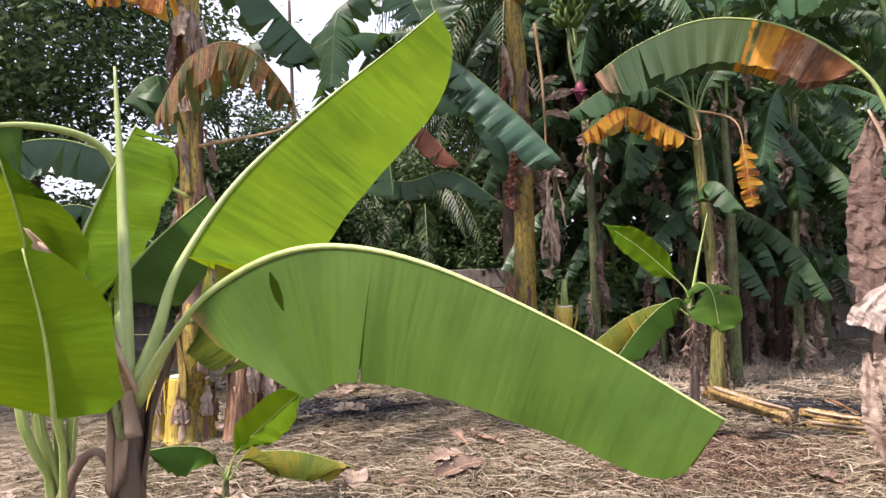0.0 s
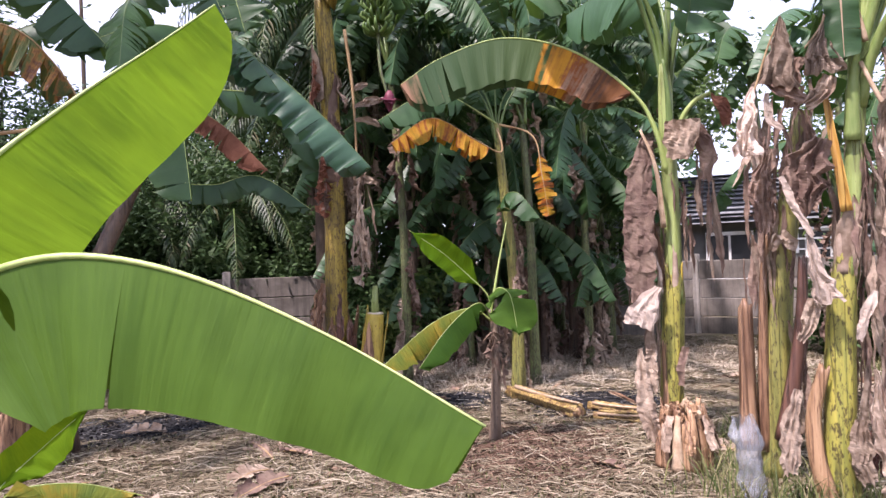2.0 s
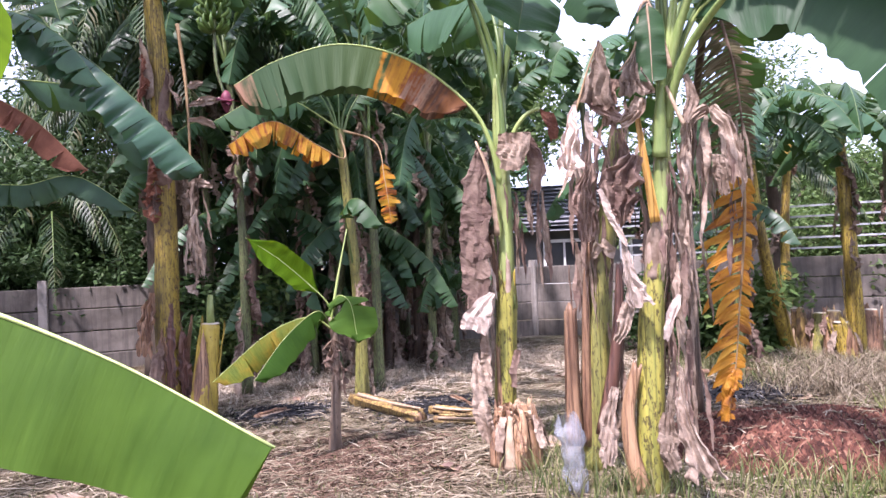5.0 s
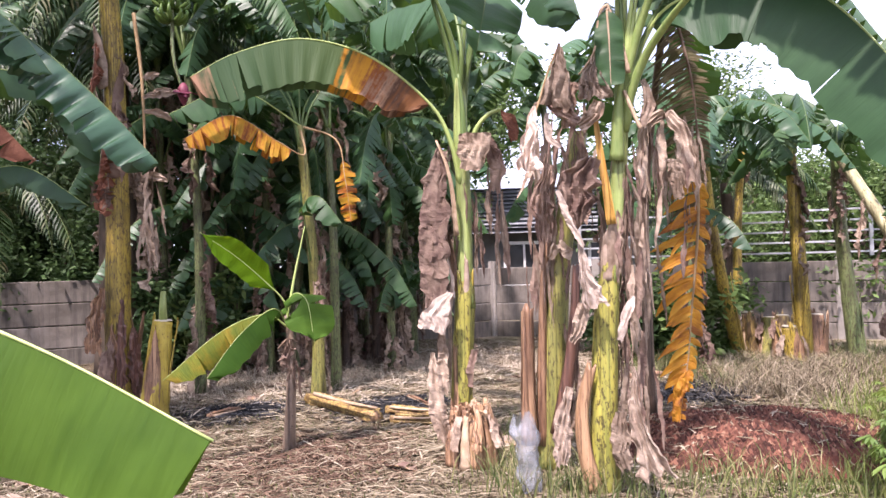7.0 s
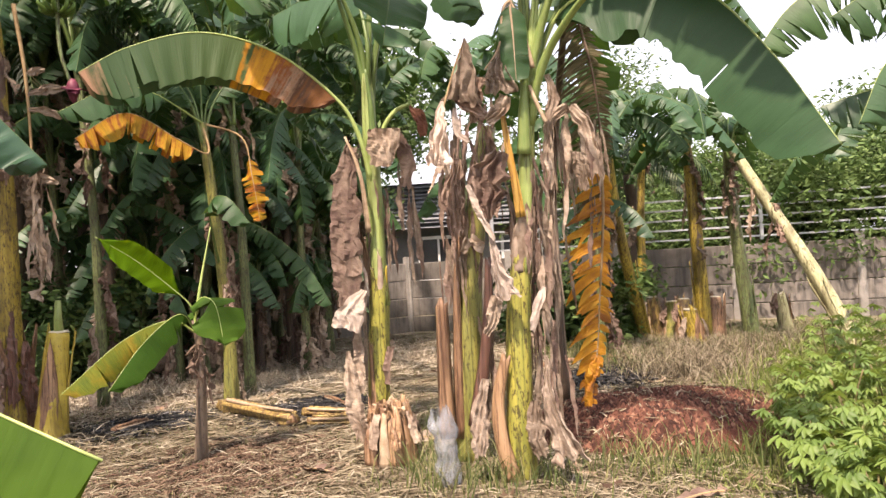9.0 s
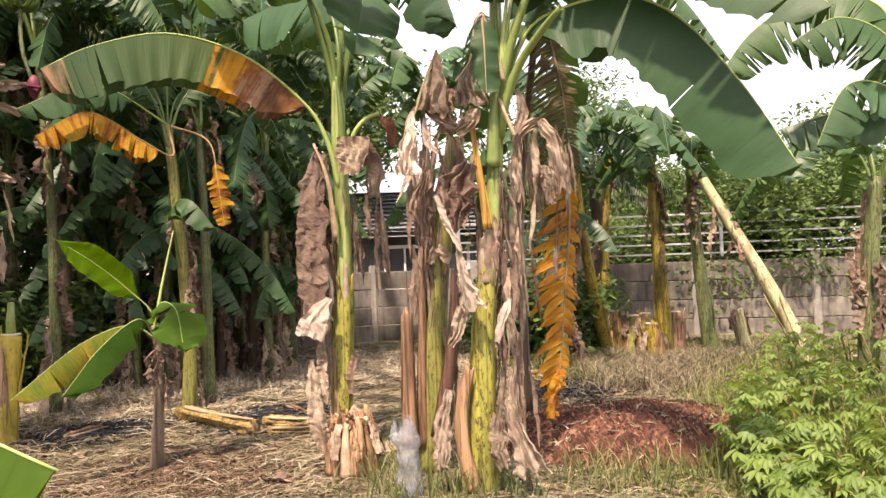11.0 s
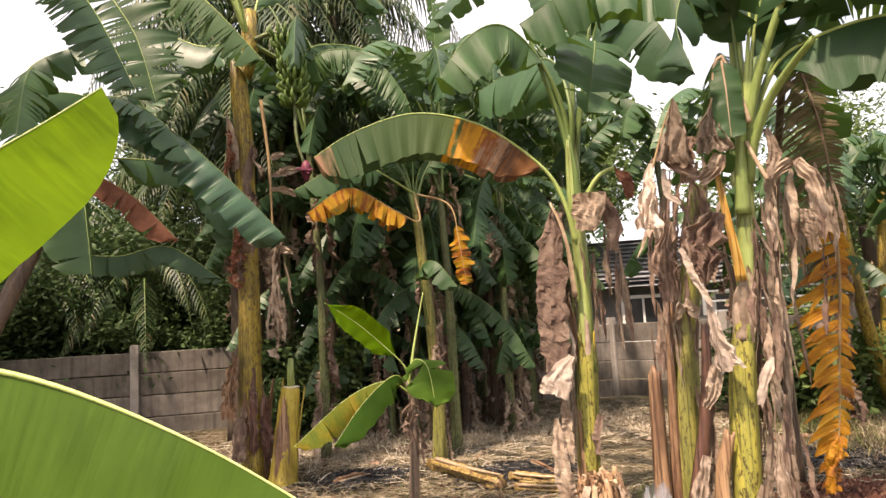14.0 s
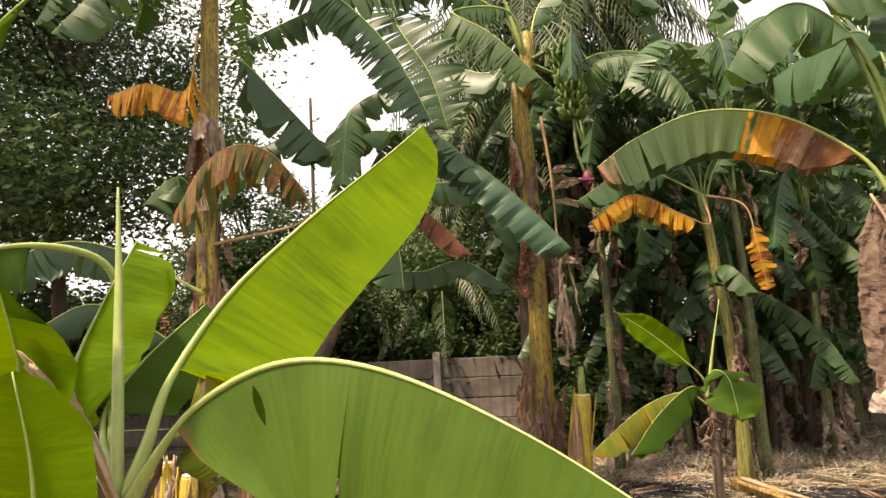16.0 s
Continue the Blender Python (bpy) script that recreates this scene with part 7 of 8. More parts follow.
def plastic_bag():
    m = Nodes("clear_plastic")
    m.base((0.33, 0.35, 0.38), 0.16, 0.5)
    m.bsdf.inputs["Alpha"].default_value = 0.42
    m.bump(m.noise(m.coords("Object"), 30.0, 4.0), 0.8, 0.02)
    b = Vector((2.961, 4.078, 0.000))
    bm = bmesh.new()
    rings = []
    n, k = 26, 30
    for i in range(n + 1):
        f = i / n
        ring = []
        for j in range(k):
            w = 6.28319 * j / k
            d = Vector((math.cos(w), math.sin(w), 0))
            fold = noise.noise(Vector((d.x * 2.2, d.y * 2.2, f * 5))) + 0.6 * abs(noise.noise(Vector((d.x * 5, d.y * 5, f * 3 + 7))))
            r = (0.058 + 0.034 * min(1, f * 1.5) + 0.012 * math.sin(f * 9)) * (1 + 0.5 * fold)
            z = 0.56 * f - 0.02
            if f > 0.8:
                r *= 1 - (f - 0.8) * 1.7
                z += 0.10 * (f - 0.8) / 0.2 * noise.noise(d * 1.7 + Vector((3, 1, 0)))
            ring.append(bm.verts.new(b + Vector((r * d.x - 0.07 * f + 0.05, 0.7 * r * d.y, z)) + noise.noise_vector(Vector((d.x * 4, d.y * 4, f * 9))) * 0.012))
        rings.append(ring)
    for a, c in zip(rings, rings[1:]):
        for j in range(k):
            bm.faces.new((a[j], a[(j + 1) % k], c[(j + 1) % k], c[j]))
    bm.faces.new(rings[0][::-1])
    tagged(part("plastic_bag", bm, m.mat, None, "", True, b), "crumpled clear plastic bag standing at the plant's foot", "plastic bag")


plastic_bag()


def fallen_leaf(x, y, turn, length, width, material, seed):
    z = ground_height(x, y) + 0.03
    d = Vector((math.cos(turn), math.sin(turn), 0))
    c = Vector((x, y, z))
    pts = [c - d * length / 2, c - d * length * 0.15 + Vector((0, 0, 0.03)), c + d * length * 0.2 + Vector((0, 0, 0.02)), c + d * length / 2]
    t = thing("fallen_leaf", (x, y, 0), "dry brown banana leaf lying on the straw", "dry leaf", "fallen leaves")
    part("blade", blade(pts, width, fold=(-12, 8), curl=-25, tears=4, gap=0.2, ragged=14, crumple=0.02, seed=seed, blunt=1.4, cells=4, notch=0.3), material, t, smooth=False)
    bm = bmesh.new()
    s, _ = spline(pts, 8)
    tube(bm, s, [0.010 - 0.0009 * i for i in range(9)], 5)
    part("midrib", bm, RIBDRY, t)


rnd = random.Random(31)
for k in range(34):
    w, r = radians(rnd.uniform(-22, 60)), rnd.uniform(4.6, 11.0)
    x, y = r * math.sin(w), r * math.cos(w)
    if math.hypot(x - 5.45, y - 4.0) > 1.4:
        fallen_leaf(x, y, rnd.uniform(0, 6.28), rnd.uniform(0.3, 0.8), rnd.uniform(0.08, 0.22), rnd.choice((DEAD, DEADDARK, DEAD, DEADMID)), 900 + k)


# ---- cassava bushes ----
CASSAVA = leaf_material("cassava_leaf", (0.095, 0.165, 0.036), (0.175, 0.26, 0.065), (0.32, 0.41, 0.07), 0.38, 0.5, 0.35)
CASSTEM = plain_material("cassava_stem", (0.16, 0.13, 0.06), (0.24, 0.20, 0.09), 9.0, 0.7)


def cassava_leaf_mesh(seed):
    rnd = random.Random(seed)
    bm = bmesh.new()
    uv = bm.loops.layers.uv.new("UVMap")
    for k in range(7):
        w = radians(-110 + 220 * k / 6)
        L = 0.135 * (1 - 0.4 * abs(k - 3) / 3) * rnd.uniform(0.9, 1.1)
        d, s = Vector((math.sin(w), math.cos(w), 0)), Vector((math.cos(w), -math.sin(w), 0))
        mids, ls, rs = [], [], []
        for i in range(5):
            f = i / 4
            hw = 0.020 * math.sin(math.pi * min(1, 0.08 + f * 0.92)) ** 0.8
            z = 0.02 - 0.05 * f * f - 0.012 * abs(k - 3)
            c = d * (L * f) + Vector((0, 0, z))
            mids.append(bm.verts.new(c))
            ls.append(bm.verts.new(c + s * hw + Vector((0, 0, 0.006))))
            rs.append(bm.verts.new(c - s * hw + Vector((0, 0, 0.006))))
        for i in range(4):
            for quad in ((mids[i], ls[i], ls[i + 1], mids[i + 1]), (mids[i], mids[i + 1], rs[i + 1], rs[i])):
                f = bm.faces.new(quad)
                for j, lp in enumerate(f.loops):
                    lp[uv].uv = (0.1 * k + 0.03 * (i + j // 2), j / 4)
    me = bpy.data.meshes.new("leaf")
    bm.to_mesh(me)
    bm.free()
    for p in me.polygons:
        p.use_smooth = True
    me.materials.append(CASSAVA)
    return me


CASS_MESH = [cassava_leaf_mesh(k) for k in range(3)]


def cassava(base, h, n, seed, size=1.0):
    rnd = random.Random(seed)
    base = Vector((base[0], base[1], 0))
    p = thing("cassava_bush", base, "bright green cassava bush with fingered leaves", "bush", "cassava bushes")
    for s in range(3):
        w = rnd.uniform(0, 6.28)
        tip = base + Vector((0.25 * h * math.cos(w), 0.25 * h * math.sin(w), h * rnd.uniform(0.75, 1.0)))
        c, _ = spline([base - Vector((0, 0, 0.03)), base.lerp(tip, 0.5) + Vector((0, 0, 0.05)), tip], 8)
        bm = bmesh.new()
        tube(bm, c, [0.012 - 0.0008 * i for i in range(9)], 6)
        part("stem", bm, CASSTEM, p)
        for k in range(n // 3):
            q = c[rnd.randint(3, 8)]
            a = rnd.uniform(0, 6.28)
            out = Vector((math.cos(a), math.sin(a), rnd.uniform(-0.1, 0.5))) * rnd.uniform(0.10, 0.30)
            ob = new("leaf", CASS_MESH[k % 3])
            ob.parent = p
            ob.matrix_basis = Matrix.Translation(q + out - base) @ Euler((rnd.uniform(-0.7, 0.25), rnd.uniform(-0.3, 0.3), a - 1.57)).to_matrix().to_4x4() @ Matrix.Scale(size * rnd.uniform(0.8, 1.25), 4)


rnd = random.Random(12)
for k, (x, y, h) in enumerate(((6.2, 2.7, 0.75), (7.0, 3.3, 0.85), (7.9, 4.0, 0.8), (6.9, 2.2, 0.85), (7.8, 2.9, 0.9), (8.8, 3.6, 0.9), (9.6, 4.6, 0.8), (5.6, 2.1, 0.6), (6.0, 1.5, 0.7), (8.9, 2.4, 1.0), (10.4, 3.6, 0.95), (5.0, 2.5, 0.5), (10.9, 5.2, 0.6), (7.2, 1.4, 0.95), (4.6, 1.7, 0.6), (5.3, 1.9, 0.7), (4.2, 1.9, 0.45), (4.5, 2.3, 0.4), (5.9, 2.9, 0.6), (6.6, 3.2, 0.75), (5.35, 2.95, 0.4), (5.75, 3.15, 0.5), (4.35, 2.3, 0.4), (4.7, 2.55, 0.45), (4.1, 1.95, 0.4), (6.3, 3.5, 0.6))):
    cassava((x + 0.25, y - 0.15), h * 0.9, 42, 200 + k, 0.72)


# ---- trees, palms and houses beyond ----
TREELEAF = island_material("tree_leaves", [(0.0, (0.03, 0.06, 0.02)), (0.5, (0.055, 0.11, 0.033)), (1.0, (0.10, 0.17, 0.055))], 0.6, 0.25)
TREELIGHT = island_material("tree_leaves_light", [(0.0, (0.06, 0.10, 0.03)), (0.5, (0.11, 0.19, 0.05)), (1.0, (0.20, 0.29, 0.09))], 0.6, 0.3)
FROND = island_material("palm_leaflets", [(0.0, (0.02, 0.05, 0.018)), (0.5, (0.045, 0.085, 0.03)), (0.85, (0.08, 0.12, 0.045)), (1.0, (0.17, 0.16, 0.08))], 0.45, 0.2)


def tree(base, h, spread, n, size, seed, material=TREELEAF, trunk_r=0.16, low=0.35, label="dark leafy tree behind the wall"):
    rnd = random.Random(seed)
    base = Vector(base)
    t = thing("tree", base, label, "tree", "trees beyond the wall")
    bm = bmesh.new()
    fork = base + Vector((0, 0, h * 0.35))
    c, _ = spline([base - Vector((0, 0, 0.05)), base + Vector((0.1, 0, h * 0.2)), fork, base + Vector((0, 0.1, h * 0.8))], 12)
    tube(bm, c, [trunk_r * (1 - 0.065 * i) for i in range(13)], 9, 0.1, seed)
    part("trunk", bm, BARK, t)
    clumps = []
    for k in range(22):
        bm = bmesh.new()
        w, e = rnd.uniform(0, 6.28), rnd.uniform(low, 1.0)
        rr = spread * math.sqrt(max(0.05, 1 - ((e - 0.6) / 0.55) ** 2)) * rnd.uniform(0.5, 1.0)
        tip = base + Vector((rr * math.cos(w), rr * math.sin(w), h * e))
        c, _ = spline([base + Vector((0, 0, h * min(0.7, e * 0.7))), base.lerp(tip, 0.6) + Vector((0, 0, 0.25 * h * e)), tip], 6)
        tube(bm, c, [trunk_r * (0.35 - 0.05 * i) for i in range(7)], 5)
        clumps.append(tip)
        clumps.append(c[4])
        part("limb", bm, BARK, t)
    rng = np.random.default_rng(seed)
    tips = np.array([tuple(c - base) for c in clumps])
    q = tips[rng.integers(0, len(tips), n)] + rng.normal(0, 1, (n, 3)) * (spread * 0.17, spread * 0.17, spread * 0.12)
    d = rng.normal(0, 1, (n, 3)) * (1, 1, 0.5) + (0, 0, -0.3)
    d /= np.linalg.norm(d, axis=1, keepdims=True)
    s = np.cross(d, rng.normal(0, 1, (n, 3)))
    s /= np.linalg.norm(s, axis=1, keepdims=True)
    L = size * rng.uniform(0.6, 1.3, (n, 1))
    verts = np.stack([q, q + d * L * 0.5 + s * L * 0.2, q + d * L, q + d * L * 0.45 - s * L * 0.2], 1).reshape(-1, 3)
    me = bpy.data.meshes.new("crown")
    me.from_pydata(verts.tolist(), [], np.arange(4 * n).reshape(-1, 4).tolist())
    me.materials.append(material)
    ob = new("crown", me)
    ob.parent = t
    tagged(ob, kind="stuff")
    return t


def palm(base, h, n, length, seed, droop=0.6, label="palm with drooping feathery fronds", dry=3):
    rnd = random.Random(seed)
    base = Vector(base)
    t = thing("palm", base, label, "palm", "palms beyond")
    top = base + Vector((rnd.uniform(-0.2, 0.2), 0, h))
    c, _ = spline([base - Vector((0, 0, 0.05)), base.lerp(top, 0.5) + Vector((0.08, 0, 0)), top], 14)
    bm = bmesh.new()
    tube(bm, c, [0.15 - 0.003 * i for i in range(15)], 10, 0.12, seed)
    part("trunk", bm, BARK, t)
    for k in range(n):
        w = 6.283 * k / n + rnd.uniform(-0.3, 0.3)
        L = length * rnd.uniform(0.8, 1.1)
        rise = rnd.uniform(-0.15, 0.75)
        d = Vector((math.sin(w), math.cos(w), 0))
        pts = [top, top + d * (0.3 * L) + Vector((0, 0, (0.15 + 0.3 * rise) * L)), top + d * (0.65 * L) + Vector((0, 0, (-0.05 + 0.4 * rise - 0.2 * droop) * L)), top + d * (0.85 * L) + Vector((0, 0, (-0.35 + 0.4 * rise - 0.35 * droop) * L))]
        rib, total = spline(pts, 34)
        bm = bmesh.new()
        tube(bm, rib, [0.022 * (1 - i / 36) for i in range(35)], 5)
        fr = part("rachis", bm, DARKRIB, t)
        bm = bmesh.new()
        for i in range(3, 34):
            tn = (rib[i + 1] - rib[i - 1]).normalized()
            side = tn.cross(Vector((0, 0, 1))).normalized()
            ll = 0.62 * math.sin(math.pi * min(1, 0.15 + i / 38)) * rnd.uniform(0.85, 1.1) * length / 2.4
            for sg in (-1, 1):
                p0 = rib[i]
                out = (side * sg * 0.75 + tn * 0.5 - Vector((0, 0, 0.35 + 0.4 * rnd.random()))).normalized()
                p1 = p0 + out * ll * 0.5
                p2 = p1 + (out * 0.5 - Vector((0, 0, 0.7))).normalized() * ll * 0.5
                hw = tn * 0.028
                a = [bm.verts.new(v) for v in (p0 - hw * 0.5, p0 + hw * 0.5, p1 + hw, p1 - hw)]
                bm.faces.new(a)
                e = bm.verts.new(p2)
                bm.faces.new((a[3], a[2], e))
        ob = part("foliage", bm, FROND, fr)
        tagged(ob, kind="stuff")
    return t


palm((-0.965, 15.583, 0.000), 2.6, 15, 2.4, 301)
palm((-2.860, 15.751, 0.000), 2.8, 15, 2.5, 302)
palm((0.729, 15.801, 0.000), 5.2, 18, 3.0, 303)
palm((1.980, 16.100, 0.000), 4.6, 18, 2.8, 304)
palm((11.067, 8.735, 0.000), 3.0, 12, 2.0, 305)
palm((3.775, 17.114, 0.000), 6.0, 18, 3.0, 306)
palm((-3.122, 17.731, 0.000), 4.2, 15, 2.8, 307)

tree((-7.112, 10.950, 0.000), 10.5, 3.4, 66000, 0.125, 401, label="large dark tree with fine leaves")
tree((-8.041, 9.008, 0.000), 10.5, 3.4, 54000, 0.125, 402, label="large dark tree with fine leaves")
tree((-6.136, 18.008, 0.000), 4.6, 2.4, 19380, 0.17, 403)
tree((-3.109, 19.758, 0.000), 5.0, 2.8, 19380, 0.18, 404)
tree((-2.381, 16.842, 0.000), 4.0, 2.6, 19380, 0.17, 405)
tree((1.958, 17.914, 0.000), 6.0, 3.0, 22610, 0.18, 406)
tree((7.095, 17.659, 0.000), 6.0, 3.0, 22610, 0.18, 408)
tree((7.497, 18.600, 0.000), 6.2, 2.8, 19380, 0.19, 409, TREELIGHT, label="light green tree behind the wall")
tree((0.376, 21.014, 0.000), 8.5, 3.4, 25840, 0.21, 416)
tree((4.243, 20.592, 0.000), 9.0, 3.6, 29070, 0.21, 417, low=0.55)
tree((5.927, 19.131, 0.000), 8.5, 3.4, 25840, 0.21, 418, TREELIGHT, low=0.55, label="light green tree behind the wall")
tree((9.089, 17.854, 0.000), 8.0, 3.2, 25840, 0.21, 419, TREELIGHT, low=0.56, label="light green tree behind the wall")
tree((15.124, 14.701, 0.000), 7.0, 3.0, 13300, 0.17, 420, TREELIGHT, label="light green tree behind the wall")
tree((15.142, 11.640, 0.000), 4.0, 2.6, 19380, 0.17, 410, TREELIGHT, low=0.2, label="light green tree behind the railing")
tree((14.905, 8.396, 0.000), 4.0, 2.4, 22610, 0.15, 411, TREELIGHT, low=0.2, label="light green tree behind the railing")
tree((16.556, 7.342, 0.000), 4.2, 2.6, 22610, 0.15, 412, TREELIGHT, low=0.2, label="light green tree behind the railing")
tree((18.234, 5.735, 0.000), 4.6, 2.6, 19380, 0.15, 413, TREELIGHT, low=0.2, label="light green tree behind the railing")
tree((-6.260, 17.881, 0.000), 7.6, 1.7, 17000, 0.15, 461, trunk_r=0.12, low=0.3)
tree((-4.772, 19.361, 0.000), 6.4, 1.6, 15000, 0.15, 462, trunk_r=0.12, low=0.3)

# low bushes along the foot of the wall
for k, (q, h) in enumerate((((-8.892, 13.012, 0.000), 3.3), ((-9.641, 12.472, 0.000), 3.2), ((-7.976, 13.819, 0.000), 3.0), ((-2.207, 15.453, 0.000), 3.0), ((-3.474, 15.420, 0.000), 3.2), ((0.031, 15.416, 0.000), 2.8), ((-1.268, 15.360, 0.000), 2.7), ((1.073, 15.582, 0.000), 3.0), ((-3.541, 15.614, 0.000), 3.0), ((-5.655, 14.998, 0.000), 2.8))):
    tree(q, h, 1.4, 9000 if k > 2 else 16000, 0.15, 430 + k, TREELEAF, 0.05, 0.25, "dark bush behind the wall")


# every other bush gets lighter leaf colour to make up for the canopy's shade
for k, (q, h) in enumerate((((1.397, 11.519, 0.000), 1.5), ((1.959, 11.338, 0.000), 1.7), ((2.583, 11.421, 0.000), 1.5), ((8.863, 7.631, 0.000), 1.3), ((8.516, 8.859, 0.000), 1.3))):
    tree(q, h, 0.9, 4600, 0.15, 450 + k, TREELIGHT if k % 2 else TREELEAF, 0.04, 0.12, "dark low bush before the wall")
for k, q in enumerate(((2.388, 10.951, 0.000), (3.248, 11.357, 0.000), (4.107, 10.652, 0.000), (4.791, 10.146, 0.000), (4.912, 10.860, 0.000))):
    back_plant(q, 1.1 + 0.25 * (k % 3), 0.09, 6, 1.3, 740 + k, STEMDARK, 10, (DEEP, DEEP, GREEN), 0.42, (0.0, 0.7))
palm((0.609, 12.222, 0.000), 5.3, 24, 2.6, 311, 0.9, "dark palm with long drooping fronds")
palm((1.951, 12.901, 0.000), 5.6, 24, 2.6, 312, 0.9, "dark palm with long drooping fronds")
for k, (q, h) in enumerate((((1.648, 9.587, 0.000), 4.7), ((3.257, 8.845, 0.000), 4.5), ((4.571, 9.923, 0.000), 5.2), ((4.817, 11.605, 0.000), 5.8))):
    back_plant(q, h, 0.07, 9, 2.5, 760 + k, STEMGREEN, 12, (GREEN, DEEP, DEEP), 0.62, (0.3, 1.0), k > 1)
back_plant((9.893, 7.701, 0.000), 3.7, 0.09, 8, 1.9, 771, STEMGOLD, 6, (GREEN, GREEN, DEEP), 0.55, (0.3, 0.9), False)
back_plant((7.146, 9.046, 0.000), 4.3, 0.08, 8, 1.8, 772, STEMGREEN, 6, (GREEN, DEEP, DEEP), 0.6, (0.3, 0.9), False)
palm((0.894, 11.395, 0.000), 6.0, 24, 2.8, 314, 1.0, "dark palm with long drooping fronds")
palm((2.720, 13.149, 0.000), 7.0, 22, 2.8, 315, 0.9, "dark palm with long drooping fronds")
palm((0.70, 12.75, 0.000), 7.4, 22, 3.0, 321, 0.9, "dark palm with long drooping fronds")
palm((1.20, 13.07, 0.000), 8.0, 22, 3.0, 322, 0.9, "dark palm with long drooping fronds")
palm((2.47, 12.48, 0.000), 7.6, 22, 3.0, 323, 0.9, "dark palm with long drooping fronds")
palm((4.324, 13.383, 0.000), 6.2, 20, 2.8, 313, 0.8, "dark palm with long drooping fronds")


PLASTER = plain_material("plaster", (0.13, 0.13, 0.125), (0.20, 0.20, 0.19), 2.0, 0.85, 0.2)
ROOFGREY = plain_material("roof_grey", (0.16, 0.17, 0.18), (0.24, 0.25, 0.27), 3.0, 0.8, 0.4)
ROOFRED = plain_material("roof_red", (0.36, 0.11, 0.065), (0.48, 0.18, 0.11), 6.0, 0.8, 0.6)
GLASS = plain_material("dark_glass", (0.015, 0.017, 0.02), (0.03, 0.033, 0.036), 1.0, 0.1, 0.0, 0.5)
WHITE = plain_material("white_paint", (0.68, 0.68, 0.66), (0.78, 0.78, 0.76), 4.0, 0.5, 0.1)


def house(centre, turn, w, d, h, pitch, roof_mat, label, windows=3):
    c = Vector(centre)
    t = thing("house", c, label, "house", "houses beyond the wall")
    m = Matrix.Translation(c) @ Matrix.Rotation(turn, 4, "Z")
    bm = bmesh.new()
    box(bm, (0, 0, h / 2), (w, d, h))
    bm.transform(m)
    part("wall", bm, PLASTER, t, smooth=False)
    bm = bmesh.new()
    o = 0.5
    pr = [(-w / 2 - o, -d / 2 - o, h - 0.1), (w / 2 + o, -d / 2 - o, h - 0.1), (w / 2 + o, d / 2 + o, h - 0.1), (-w / 2 - o, d / 2 + o, h - 0.1), (-w / 2 + 1, 0, h + pitch), (w / 2 - 1, 0, h + pitch)]
    for dz in (0, 0.14):
        v = [bm.verts.new((x, y, z + dz)) for x, y, z in pr]
        for f in ((0, 1, 5, 4), (1, 2, 5), (2, 3, 4, 5), (3, 0, 4)):
            bm.faces.new([v[k] for k in f])
    bm.transform(m)
    roof = part("roof", bm, roof_mat, t, smooth=False)
    rows = int((d / 2 + o) / 0.3)
    for k in range(rows):
        f = (k + 0.5) / rows
        y, z = -d / 2 - o + (d / 2 + o) * f, h - 0.1 + (pitch + 0.1) * f + 0.16
        bm = bmesh.new()
        box(bm, (0, y, z), ((w + 2 * o) * (1 - f) + (w - 2) * f, 0.30, 0.016))
        bm.transform(m)
        part("roof_strip", bm, roof_mat, roof, smooth=False)
    for k in range(windows):
        x = -w / 2 + w * (k + 0.5) / windows
        bm = bmesh.new()
        box(bm, (x, -d / 2 - 0.02, 1.55), (1.0, 0.05, 1.1))
        bm.transform(m)
        win = part("window", bm, GLASS, t, smooth=False)
        for sx, sz, ww, hh in ((0, 0.58, 1.16, 0.09), (0, -0.58, 1.16, 0.09), (-0.54, 0, 0.08, 1.2), (0.54, 0, 0.08, 1.2), (0, 0, 0.06, 1.1)):
            bm = bmesh.new()
            box(bm, (x + sx, -d / 2 - 0.05, 1.55 + sz), (ww, 0.08, hh))
            bm.transform(m)
            part("frame", bm, WHITE, win, smooth=False)


house((12.828, 17.921, 0.000), radians(-35), 7, 5, 2.5, 1.3, ROOFGREY, "grey-roofed house with white-framed dark windows")
house((-12.385, 20.619, 0.000), radians(15), 7, 6, 2.2, 1.1, ROOFRED, "small house with a red tiled roof")
house((19.421, 14.272, 0.000), radians(-55), 8, 5, 2.6, 1.2, ROOFGREY, "grey house behind the railing")


def pole():
    b = Vector((-7.271, 29.044, 0.000))
    t = thing("pole", b, "thin dark palm trunk standing against the sky", "pole")
    bm = bmesh.new()
    c, _ = spline([b, b + Vector((0.05, 0, 6)), b + Vector((0, 0, 13))], 14)
    tube(bm, c, [0.11 - 0.003 * i for i in range(15)], 8, 0.08)
    part("trunk", bm, BARK, t)


pole()


# ---- straw, grass and litter ----
STRAW = island_material("straw", [(0.0, (0.09, 0.066, 0.04)), (0.35, (0.18, 0.145, 0.092)), (0.75, (0.285, 0.24, 0.16)), (1.0, (0.44, 0.385, 0.285))], 0.85)
# pale dried stalks, lightened beyond STRAW to offset the shade under the thicket
PALESTRAW = island_material("pale_straw", [(0.0, (0.20, 0.15, 0.10)), (0.35, (0.36, 0.30, 0.22)), (0.75, (0.50, 0.44, 0.34)), (1.0, (0.62, 0.56, 0.46))], 0.85)
GRASS = island_material("grass", [(0.0, (0.06, 0.09, 0.025)), (0.4, (0.13, 0.17, 0.05)), (0.7, (0.24, 0.25, 0.09)), (1.0, (0.42, 0.37, 0.20))], 0.6, 0.25)
